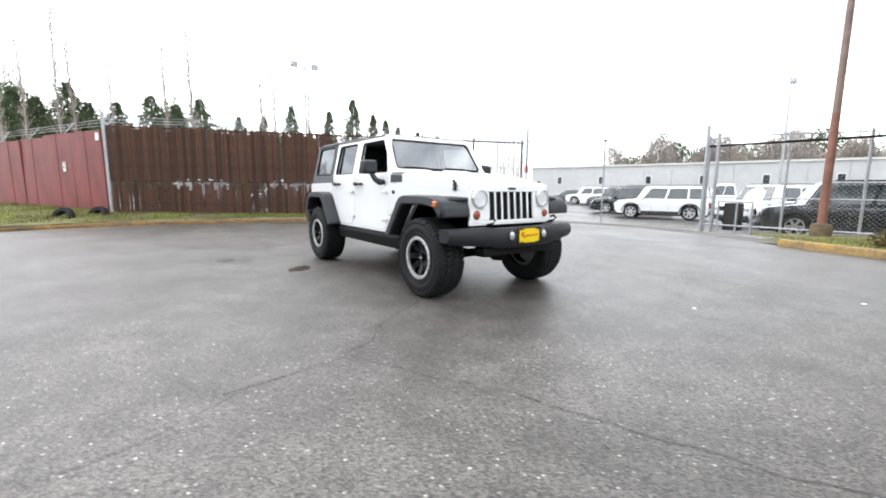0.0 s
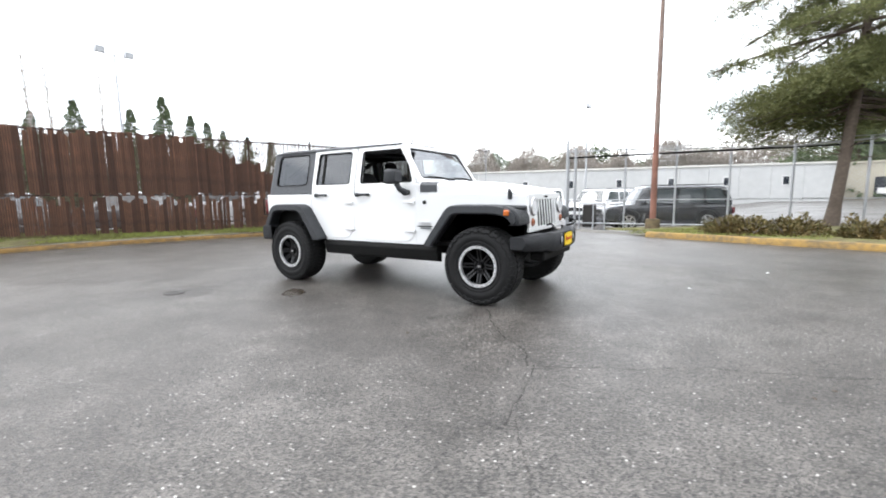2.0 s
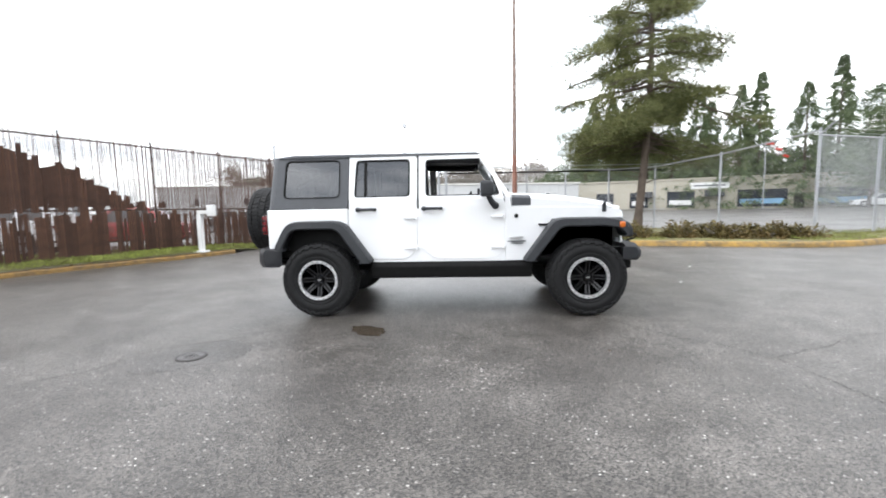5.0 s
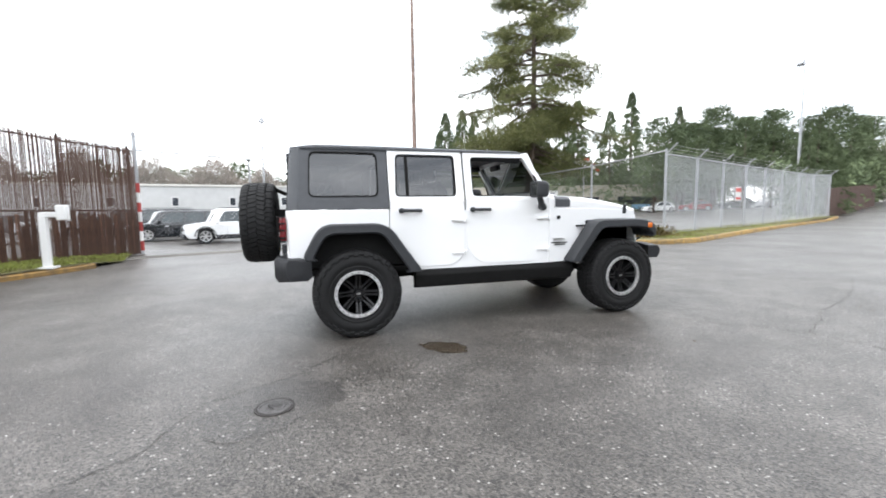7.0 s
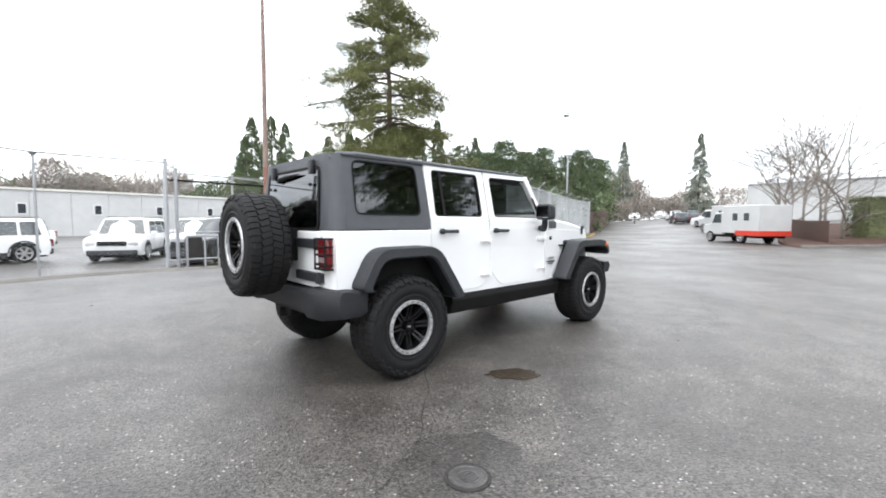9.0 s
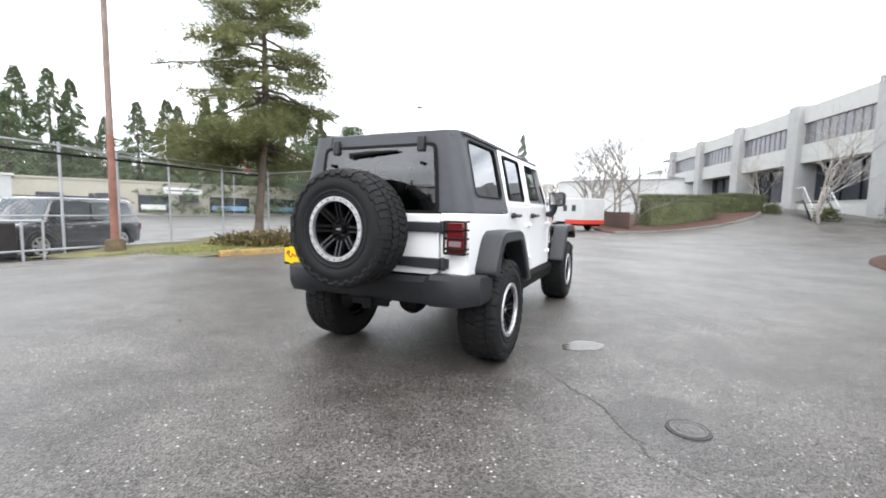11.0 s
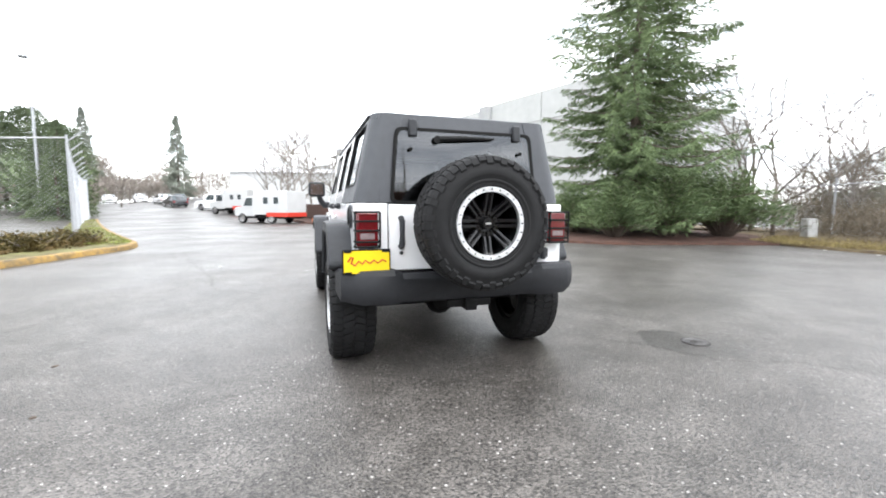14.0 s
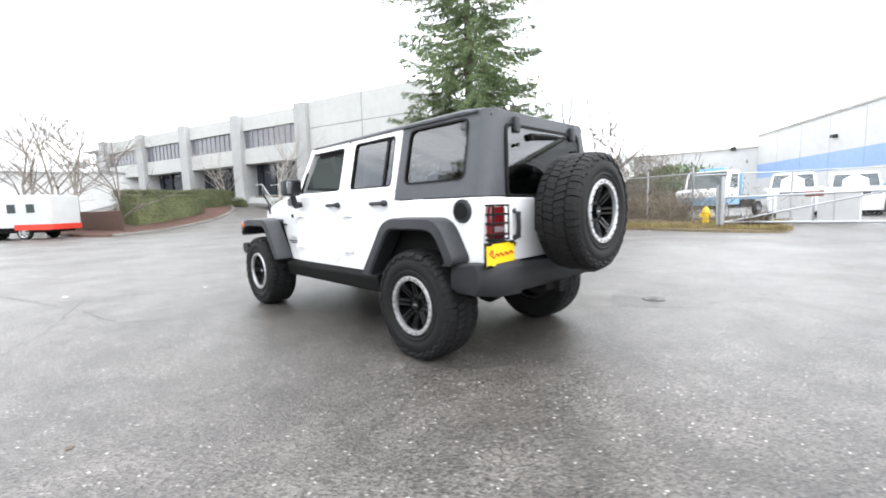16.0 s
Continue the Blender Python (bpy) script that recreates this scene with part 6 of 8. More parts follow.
# spreading juniper skirt at the fir's foot
def juniper(x, y, rx, ry, h, seed):
    sh = thing("juniper_shrub", pose(x, y, gz(x, y) + 0.12), "dense spreading blue-green evergreen shrub under a fir", "shrub", group="junipers under the fir")
    rnd = random.Random(seed)
    bm = B()
    roots, ways, ln = [], [], []
    for i in range(int(48 * rx * ry)):
        a = rnd.uniform(0, 2 * math.pi)
        r = rnd.uniform(0.15, 1.0)
        e = Vector((math.cos(a) * rx * r, math.sin(a) * ry * r, h * (1.1 - 0.75 * r) * rnd.uniform(0.5, 1.05)))
        limb(bm, (e.x * 0.1, e.y * 0.1, 0), e, 0.02, 0.004, 0.12 * h, rnd, 3, 3)
        d = Vector((math.cos(a), math.sin(a), 0.35))
        for _ in range(100):
            t = rnd.uniform(0.35, 1.06)
            p = e * t + Vector((rnd.uniform(-0.2, 0.2), rnd.uniform(-0.2, 0.2), rnd.uniform(-0.16, 0.12) + 0.12 * h * math.sin(math.pi * min(t, 1))))
            p.z = max(p.z, 0.02)
            roots.append(p)
            ways.append(d + Vector((rnd.uniform(-0.7, 0.7), rnd.uniform(-0.7, 0.7), rnd.uniform(-0.3, 0.5))))
            ln.append(rnd.uniform(0.08, 0.2))
    tagged(part("stem_work", bm, M_BARK, sh), kind="stuff")
    ln = np.array(ln)
    blades("foliage", np.array(roots), np.array(ways), ln, ln * 0.22, M_SPRUCE, sh, seed)


juniper(7.4, -9.4, 1.6, 1.5, 2.0, 3)
juniper(7.0, -11.4, 1.8, 1.8, 2.6, 4)
juniper(6.4, -13.3, 2.1, 1.9, 2.7, 5)
juniper(9.6, -9.0, 1.6, 1.4, 1.9, 6)
juniper(11.4, -10.4, 1.6, 1.6, 1.9, 8)
juniper(8.6, -13.6, 2.2, 2.0, 3.4, 9)

# distant conifers, by stretch of the plan
for x, y, z in ((-69, -14, 13.2), (-69, -12, 12.4), (-70, -9, 14.7), (-70, -7, 12.4), (-70, -4, 12.8), (-70, 0, 14.2), (-70, 3, 13.3), (-69, 6, 14.3)):
    far_conifer(x, y, z, 1.5, 2)
for x, y, z in ((-73, 12, 12.8), (-73, 16, 13.3), (-71, 20, 15.2), (-69, 26, 14.7), (-68, 30, 17.1), (-66, 33, 14.5), (-65, 35, 13.6), (-64, 37, 12.4), (-62, 40, 11.5), (-60, 43, 10.9)):
    far_conifer(x, y, z, 1.1)
for x, y, z in ((36, 61, 16.2), (39, 59, 17.9), (41, 58, 19.2), (45, 55, 16.9), (22, 72, 19.2), (25, 71, 19.6), (27, 70, 18.6), (50, 56, 20.5), (55, 51, 17.3)):
    far_conifer(x, y, z, 1.05)
for i, (x, y, z) in enumerate(((51, 41, 14.2), (53, 38, 12.2), (55, 36, 12.9), (57, 33, 11.6), (58, 31, 12.4), (59, 28, 10.6), (49, 44, 12.4), (47, 47, 13.6))):
    far_conifer(x, y, z, 1.2, 3 + i % 2)
for x, y, z in ((84, 36, 18.3), (88, 23, 18.6)):
    far_conifer(x, y, z, 0.95, 5)
for x, y, z in ((20, 69, 15.0), (29, 66, 13.6), (32, 64, 16.2), (35, 62, 17.0)):
    far_conifer(x, y, z, 1.15, 2)
for x, y, z in ((43, 43, 8.2), (45, 41, 9.1), (46, 39, 11.5), (48, 38, 10.6), (49, 35, 11.4), (51, 33, 10.3), (54, 27, 10.1)):
    far_conifer(x, y, z, 1.5, 3 + far_random.randrange(2))
for x, y, z in ((34.0, 18.2, 6.2), (35.6, 18.6, 7.9), (37.2, 18.9, 7.0), (39, 19.4, 6.4), (36.4, 20.2, 7.2)):
    far_conifer(x, y, z, 1.05, 2)
for x, y, z in ((-64, -14.5, 20.5), (-64, -12.5, 18.0), (-65, -9.5, 22.0), (-65, -8.2, 19.0), (-66, -4.5, 17.5), (-65, 1.5, 20.5), (-65, 4.4, 23.0), (-64, 13.5, 19.5), (-63, 15, 18.2), (-62, 20, 18.6)):
    bare_tree(x, y, z, POPLAR, 19.0, "tall slender leafless poplar, bark paled with painted haze", "poplars")
for i, (x, y, z) in enumerate(((41, 3, 10.6), (43, 1, 10.0), (38, 0.2, 10.4), (34.5, 1.6, 9.6), (30.4, -1.4, 8.6), (47, 2.5, 11), (52, 5, 11))):
    bare_tree(x, y, z, BARE[i % 3], 8.0, "leafless street tree with spreading grey twigs", "street trees")
for x, y, z in ((31.2, -12.4, 8.0), (39.5, -10.6, 6.8)):
    bare_tree(x, y, z, BIRCH, 6.0, "slim leafless birch with pale bark", "birches")
for i, (x, y, z) in enumerate(((7.0, -16.8, 7.4), (8.8, -18.0, 8.2), (5.4, -18.6, 4.6), (10.5, -20, 8.0), (6.2, -20.0, 6.6), (7.8, -21.5, 7.6), (4.6, -21.0, 5.0))):
    bare_tree(x, y, z, BARE[(i + 1) % 3], 8.0, "leafless tree by the yard fence", "yard trees")
for i, (x, y, z) in enumerate(((60, 45, 17), (64, 40, 16), (68, 34, 15), (52, 48, 15), (75, 27, 14), (92, 20, 14), (57, 22, 10))):
    bare_tree(x, y, z, BARE[i % 3], 8.0, "leafless tree in the far wood", "far leafless trees", 0.8)


def thicket(name, x0, x1, y0, y1, h, mat, label, n, seed, size=0.5, thin=0.55, rise=0.8):
    """Far undergrowth as one loose mass with an uneven top."""
    rs = np.random.RandomState(seed)
    t = rs.uniform(0, 1, n)
    px, py = x0 + (x1 - x0) * t + rs.normal(scale=1.2, size=n), y0 + (y1 - y0) * t + rs.normal(scale=1.2, size=n)
    top = np.array([h * (0.62 + 0.5 * noise.noise(Vector((a * 0.16, b * 0.16, seed)))) for a, b in zip(px, py)])
    base = np.array([gz(a, b) for a, b in zip(px, py)])
    pz = base + top * rs.uniform(0, 1, n) ** 0.75
    ways = rs.normal(size=(n, 3)) + np.array([0, 0, rise])
    ln = rs.uniform(0.5, 1.3, n) * size
    ob = blades(name, np.stack([px, py, pz], 1), ways, ln * 1.2, ln * thin, mat, None, seed)
    ob = new(name, ob)
    return tagged(ob, label, "woods", kind="stuff")


thicket("woods", -75, -78, -22, 45, 10.5, M_FAR, "dark conifer woods on a low hill", 30000, 31, 0.62, 0.35)
thicket("woods", -74, -76, -38, 4, 17.5, M_FAR, "mixed conifer woods on a rise behind a red wall", 26000, 40, 0.62, 0.35)
thicket("woods", -74, -72, 2, 20, 12.5, M_FAR, "mixed conifer woods on a rise behind a slat fence", 14000, 42, 0.6, 0.35)
# leafless woods in M_HAZE carry the distance haze as a paler colour
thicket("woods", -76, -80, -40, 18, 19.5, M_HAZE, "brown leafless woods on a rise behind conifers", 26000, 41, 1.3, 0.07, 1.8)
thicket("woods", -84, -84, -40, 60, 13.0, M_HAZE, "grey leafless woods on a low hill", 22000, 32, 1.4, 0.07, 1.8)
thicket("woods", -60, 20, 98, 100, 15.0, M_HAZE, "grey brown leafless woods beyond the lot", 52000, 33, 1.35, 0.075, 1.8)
thicket("woods", -60, 6, 104, 104, 15.0, M_FAR, "dark wooded ridge beyond the lot", 26000, 34, 0.75, 0.35)
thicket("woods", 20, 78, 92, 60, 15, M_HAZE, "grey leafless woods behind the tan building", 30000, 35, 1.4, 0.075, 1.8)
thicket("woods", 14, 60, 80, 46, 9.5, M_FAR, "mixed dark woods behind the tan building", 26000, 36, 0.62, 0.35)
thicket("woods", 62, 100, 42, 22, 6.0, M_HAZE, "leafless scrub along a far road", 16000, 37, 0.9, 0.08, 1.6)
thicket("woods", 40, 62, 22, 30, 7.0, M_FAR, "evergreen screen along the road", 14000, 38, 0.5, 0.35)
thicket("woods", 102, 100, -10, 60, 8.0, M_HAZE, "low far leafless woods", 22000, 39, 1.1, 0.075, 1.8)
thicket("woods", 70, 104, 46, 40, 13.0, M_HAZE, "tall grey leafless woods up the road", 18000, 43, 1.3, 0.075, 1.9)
thicket("brush", 6.6, 4.4, -18.6, -19.6, 2.4, M_BRUSH, "tangled grey brown brush behind a yard fence", 5000, 45, 0.34, 0.06, 1.6)
thicket("brush", 9.5, 4.6, -20, -22, 4.8, M_BRUSH, "tangled grey brown brush behind a yard fence", 6000, 46, 0.42, 0.06, 1.6)
thicket("brush", 9, 4.4, -25, -27, 4.4, M_FAR, "dark evergreen brush behind a yard", 9000, 47, 0.24, 0.35)
thicket("brush", 5.0, 0.9, -17.0, -15.9, 1.7, M_BRUSH, "dead brown weeds along a yard fence", 5000, 48, 0.24, 0.07, 1.6)


def hedge(x0, x1, y0, y1, z0, h, seed):
    """A clipped hedge: a leafy skin over a rounded body."""
    hg = thing("hedge", pose(x0, y0, z0), "dense clipped evergreen hedge on a mulch bank", "hedge", group="clipped hedges")
    L = math.hypot(x1 - x0, y1 - y0)
    ang = math.atan2(y1 - y0, x1 - x0)
    hg.matrix_world = pose(x0, y0, z0, 0, 0, math.degrees(ang))
    bm = B()
    box(bm, 0.2, L - 0.2, -0.9, 0.9, -0.5, h - 0.15)
    part("core", bm, M_HEDGE, hg, bevel=0.3, segments=3)
    rs = np.random.RandomState(seed)
    n = 16000
    pick = rs.uniform(0, 1, n)
    x = rs.uniform(0, L, n)
    y = np.where(pick < 0.4, rs.choice([-1.0, 1.0], n) * 1.0, rs.uniform(-1, 1, n))
    z = np.where(pick < 0.4, rs.uniform(-0.3, h, n), h)
    end = pick > 0.85
    x = np.where(end, rs.choice([0.0, 1.0], n) * L, x)
    z = np.where(end, rs.uniform(-0.3, h, n), z)
    z = z - 0.25 * np.maximum(0, np.abs(y) - 0.75) * (z > h * 0.9)
    roots = np.stack([x, y, z], 1) + rs.normal(scale=0.07, size=(n, 3))
    ways = rs.normal(size=(n, 3)) + np.array([0, 0, 0.3])
    ln = rs.uniform(0.05, 0.13, n)
    blades("leaves", roots, ways, ln, ln * 0.5, M_HEDGE, hg, seed)


hedge(31.6, 33.4, -1.6, -6.6, 0.35, 2.35, 61)
hedge(35.2, 38.6, -7.4, -10.2, 0.85, 2.1, 62)


def shrub(x, y, z, r, h, mat, label, group, seed, n=900, leaf=0.11, category="shrub", thin=0.55):
    sh = thing("shrub", pose(x, y, z), label, category, group)
    rs = np.random.RandomState(seed)
    rnd = random.Random(seed)
    bm = B()
    for k in range(9):
        a = rnd.uniform(0, 6.28)
        limb(bm, (0, 0, -0.05), (math.cos(a) * r * 0.7, math.sin(a) * r * 0.7, h * rnd.uniform(0.5, 0.95)), 0.012, 0.004, 0.05, rnd, 3, 2)
    tagged(part("stem_work", bm, M_TWIG, sh), kind="stuff")
    u = rs.normal(size=(n, 3))
    u /= np.linalg.norm(u, axis=1)[:, None]
    u[:, 2] = np.abs(u[:, 2])
    k = rs.uniform(0.55, 1.0, (n, 1)) * (0.8 + 0.25 * np.sin(u[:, :1] * 5 + seed))
    roots = u * k * np.array([r, r, h])
    ln = rs.uniform(0.6, 1.3, n) * leaf
    blades("leaves", roots, u + rs.normal(scale=0.6, size=(n, 3)), ln, ln * thin, mat, sh, seed)


def east_planting():
    """Low russet shrubs filling the island between kerb and fence."""
    rnd = random.Random(9)
    k = 0
    for i in range(46):
        t = rnd.uniform(0, 1)
        x = 3.9 + 6.2 * t
        y0 = 7.55 - 0.9 * t
        y = y0 + rnd.uniform(0.1, 1.0) * (2.6 - 1.7 * t)
        r = rnd.uniform(0.4, 0.65)
        shrub(x, y, 0.12, r, rnd.uniform(0.30, 0.50), M_SHRUB, "low russet and olive ground cover shrub on an island", "island shrubs", 100 + i, 560, 0.085)


east_planting()
for i, (x, y, r, h) in enumerate(((33.4, -13.4, 1.0, 1.1), (37.2, -11.0, 0.9, 0.9), (31.8, -17.0, 1.5, 1.5), (30.0, -19.6, 1.5, 1.4), (40.5, -10.2, 0.7, 0.8))):
    shrub(x, y, gz(x, y) - 0.05, r, h, M_HEDGE, "round evergreen shrub by an office wall", "office shrubs", 200 + i, 1300, 0.16)
for i, (x, y, r, h) in enumerate(((-0.8, -14.6, 0.5, 0.5), (1.9, -16.4, 0.6, 1.5), (3.2, -17.5, 0.9, 1.9), (4.6, -18.2, 1.0, 2.2), (-1.2, -14.9, 0.4, 0.5))):
    shrub(x, y, 0.08, r, h, M_BRUSH, "leggy brown leafless shrub by a yard gate", "yard shrubs", 230 + i, 900, 0.16, thin=0.1)


def grass(name, spots, seed, mat, label, hgt=0.10):
    rs = np.random.RandomState(seed)
    roots = np.array(spots)
    n = len(roots)
    ways = rs.normal(scale=0.5, size=(n, 3)) + np.array([0, 0, 1.0])
    ln = rs.uniform(0.4, 1.3, n) * hgt
    ob = new(name, blades(name, roots, ways, ln, np.full(n, 0.016), mat, None, seed, 0.15))
    tagged(ob, label, "grass", kind="stuff")


def verge_points(pairs, n, seed, lo=0.03, hi=0.97, patch=0.0):
    rnd = random.Random(seed)
    out = []
    while len(out) < n:
        i = rnd.randrange(len(pairs) - 1)
        (a0, za), (b0, zb) = pairs[i]
        (a1, zc), (b1, zd) = pairs[i + 1]
        u, v = rnd.random(), rnd.uniform(lo, hi)
        a = Vector((*a0, za)).lerp(Vector((*a1, zc)), u)
        b = Vector((*b0, zb)).lerp(Vector((*b1, zd)), u)
        p = a.lerp(b, v)
        if noise.noise(Vector((p.x * 0.8, p.y * 0.8, seed))) > patch - 0.5 + rnd.uniform(0, 0.4):
            out.append(tuple(p))
    return out


grass("grass", verge_points(WEST_PAIRS[2:], 30000, 3), 3, M_GRASS, "short damp green and straw grass on a verge", 0.10)
grass("grass", verge_points(WEST_PAIRS[:4], 9000, 4), 4, M_GRASS, "short damp green lawn by a red wall", 0.12)
grass("grass", verge_points(EAST_PAIRS[:4], 7000, 5, 0.05, 0.6), 5, M_GRASS, "mossy thin grass on the island edge", 0.06)
grass("grass", verge_points(EAST_PAIRS[5:], 7000, 6), 6, M_GRASS, "thin grass below a chain link fence", 0.08)
rr = random.Random(8)
grass("grass", [(x, y, 0.07) for x, y in ((rr.uniform(-2.0, 5.5), rr.uniform(-14.6, -13.3)) for _ in range(9000))] + [(rr.uniform(-1.6, 6), rr.uniform(-18.5, -14.5), 0.12) for _ in range(9000)], 7, M_STRAW, "straw coloured rough grass by a yard fence", 0.16)
# ---- buildings ----
def office():
    """Two-storey tilt-up concrete office with projecting piers, window bands and shaded ground floor bays."""
    ang = math.degrees(math.atan2(0.295, 0.956))
    of = thing("office_building", pose(35.2, -17.4, 0, 0, 0, ang), "long pale concrete office building with projecting piers", "building")
    bay, pier, zt = 9.75, 1.5, 11.3
    def local(name, mat, label="", parent=of, bevel=0.0):
        def go(*boxes):
            bm = B()
            for b in boxes:
                box(bm, *b)
            return part(name, bm, mat, parent, label, bevel)
        return go
    for i in range(5):
        u = i * bay
        local("pier", M_TILT2, "projecting concrete pier", bevel=0.03)((u, u + pier, -1.5, 0.45, 0, 11.45))
        if i == 4:
            break
        a, b = u + pier, u + bay
        local("parapet", M_TILT)((a, b, -1.2, 0.0, 9.75, zt - 0.1))
        local("spandrel", M_TILT)((a, b, -1.2, 0.0, 6.2, 7.85))
        local("plinth", M_TILT)((a, b, -1.2, 0.0, 0, 2.7))
        win = local("window", M_VENT, "long grey blue window band")((a, b, -0.5, -0.22, 7.85, 9.75))
        for k in range(10):
            x = a + (b - a) * (k + 0.5) / 10
            local("mullion", M_VENT, "", win)((x - 0.03, x + 0.03, -0.23, -0.16, 7.85, 9.75))
        recess = local("window", M_WINDOW, "dark recessed ground floor glazing")((a, b, -1.6, -1.4, 2.7, 6.2))
        local("soffit", M_TILT2)((a, b, -1.6, -1.2, 6.2, 6.4))
        for k in range(4):
            x = a + (b - a) * (k + 0.5) / 4
            local("mullion", M_UNDER, "", recess)((x - 0.05, x + 0.05, -1.42, -1.28, 2.7, 6.2))
        local("sill", M_TILT2)((a, b, -1.6, 0.05, 2.6, 2.7))
    # blank panels with open joints on the nearer end
    for k, (u0, u1) in enumerate(((-6.5, 0.0), (-13, -6.54))):
        for z0, z1 in ((0, 6.9), (6.94, 8.95), (8.99, 11.5)):
            local("wall_panel", M_TILT, bevel=0.015)((u0, u1 - 0.04, -1.5, -0.02, z0, z1))
    local("wall", M_TILT2)((-13, 50, -28, -3.2, 0, 10.9))
    local("roof", M_CONC)((-13, 50, -28.2, -1.5, 10.9, 11.1))
    # loading bay wing at the far end
    local("wall", M_TILT)((50, 74, -2.0, -1.0, 0, 9.6))
    for k in range(4):
        local("roller_door", M_OFFWHITE, "pale roller door")((52 + k * 5.4, 55.6 + k * 5.4, -1.0, -0.94, 1.5, 6.0))
    return of


office()


def steps(x, y, z, ang, n, label):
    st = thing("outside_stair", pose(x, y, z, 0, 0, ang), label, "stairs", group="office stairs")
    for i in range(n):
        bm = B()
        box(bm, i * 0.28, i * 0.28 + 0.30, -0.7, 0.7, i * 0.19 + 0.12, i * 0.19 + 0.19)
        part("step", bm, M_CONC, st)
    for s in (-0.72, 0.72):
        bm = B()
        prism(bm, [(0, 0), (0.25, 0), (n * 0.28, n * 0.19), (n * 0.28, n * 0.19 + 0.12), (0, 0.15)], "y", s - 0.03, s + 0.03)
        part("stringer", bm, M_UNDER, st)
        bm = B()
        rod(bm, (0.1, s, 1.0), (n * 0.28, s, n * 0.19 + 1.0), 0.03, n=6)
        rod(bm, (n * 0.28, s, n * 0.19 + 1.0), (n * 0.28 + 1.6, s, n * 0.19 + 1.0), 0.03, n=6)
        for k in range(6):
            t = k / 5
            rod(bm, (0.1 + t * (n * 0.28 - 0.1), s, t * n * 0.19 + 0.1), (0.1 + t * (n * 0.28 - 0.1), s, t * n * 0.19 + 1.0), 0.02, n=5)
        part("handrail", bm, M_OFFWHITE, st)
    bm = B()
    box(bm, n * 0.28, n * 0.28 + 1.7, -0.75, 0.75, n * 0.19 - 0.15, n * 0.19)
    part("landing", bm, M_DARKCONC, st)


steps(32.9, -13.2, gz(32.9, -13.2) - 0.05, 0, 8, "concrete stair with pale rails to an office door")
steps(28.6, -18.0, gz(28.6, -18.0) - 0.05, 17, 9, "concrete stair with pale rails along a blank wall")


def lot_building():
    """Low off-white shed along the back of the car lot."""
    a, b = Vector((-38.0, 44.5, 0)), Vector((16.0, 57.5, 0))
    ang, L = math.degrees(math.atan2(b.y - a.y, b.x - a.x)), (b - a).length
    sh = thing("lot_building", pose(a.x, a.y, -0.4, 0, 0, ang), "long low off-white shed with small windows", "building")
    n = 18
    w = L / n
    for i in range(n):
        bm = B()
        box(bm, i * w, (i + 1) * w - 0.03, 0, 0.2, 0, 4.5)
        part("wall_panel", bm, M_OFFWHITE, sh)
    bm = B()
    prism(bm, [(-0.15, 4.5), (0.0, 4.72), (9.0, 5.0), (9.0, 4.5)], "x", -0.2, L + 0.2)
    part("roof", bm, M_CONC, sh)
    bm = B()
    box(bm, 0, L, 0.2, 9, 0, 4.5)
    part("wall", bm, M_OFFWHITE, sh)
    for i in range(9):
        x = 4 + i * 5.8
        bm = B()
        box(bm, x, x + 0.75, -0.06, 0.02, 2.2, 3.3)
        win = part("window", bm, M_PAPER, sh, "small white framed window")
        bm = B()
        box(bm, x + 0.09, x + 0.66, -0.075, -0.055, 2.3, 3.2)
        part("pane", bm, M_WINDOW, win)
    return sh


lot_building()


def tan_building():
    """Low tan block showroom with wide windows and a pale sign."""
    a, b = Vector((20.0, 66.0, 0)), Vector((52.5, 50.5, 0))
    ang, L = math.degrees(math.atan2(b.y - a.y, b.x - a.x)), (b - a).length
    tb = thing("tan_building", pose(a.x, a.y, -0.6, 0, 0, ang), "low tan block building with wide shop windows", "building")
    bm = B()
    box(bm, -14, L, 0.0, 16, 0, 5.0)
    part("wall", bm, M_TAN, tb)
    bm = B()
    box(bm, -14.2, L + 0.2, -0.15, 16.2, 5.0, 5.22)
    part("roof", bm, M_TAN, tb)
    for x, w in ((1.0, 2.6), (6.0, 2.6), (11.2, 3.6), (20.0, 5.6), (28.5, 5.4)):
        bm = B()
        box(bm, x, x + w, -0.08, 0.02, 0.9, 3.3)
        win = part("window", bm, M_TRIM, tb, "wide shop window")
        for k in range(3):
            bm = B()
            box(bm, x + 0.08 + k * (w - 0.1) / 3, x + (k + 1) * (w - 0.1) / 3, -0.1, -0.07, 1.0, 3.2)
            part("pane", bm, M_WINDOW, win)
        bm = B()
        box(bm, x + 0.3, x + w - 0.4, -0.12, -0.1, 1.3, 2.0)
        part("poster_bar", bm, M_LIGHTBLUE if w > 5 else M_PAPER, win)
    for x in (6.8, 16.0):
        bm = B()
        prism(bm, [(0, 3.4), (-1.4, 2.6), (-1.4, 2.45), (0, 2.5)], "x", x, x + 2.4)
        part("awning", bm, M_TRIM, tb, "dark sloping awning")
    bm = B()
    box(bm, 26.3, 27.4, -0.06, 0.02, 0.5, 2.7)
    part("door", bm, M_IRON, tb)
    bm = B()
    box(bm, 14.2, 19.0, -0.12, 0.0, 3.6, 4.5)
    sg = part("sign", bm, M_PAPER, tb, "long white sign with plain bars")
    bm = B()
    box(bm, 14.6, 18.5, -0.135, -0.118, 3.95, 4.15)
    part("sign_bar", bm, M_VENT, sg)
    bm = B()
    box(bm, 18, 23, 4, 7, 5.2, 5.9)
    part("roof_unit", bm, M_OFFWHITE, tb)
    return tb


tan_building()


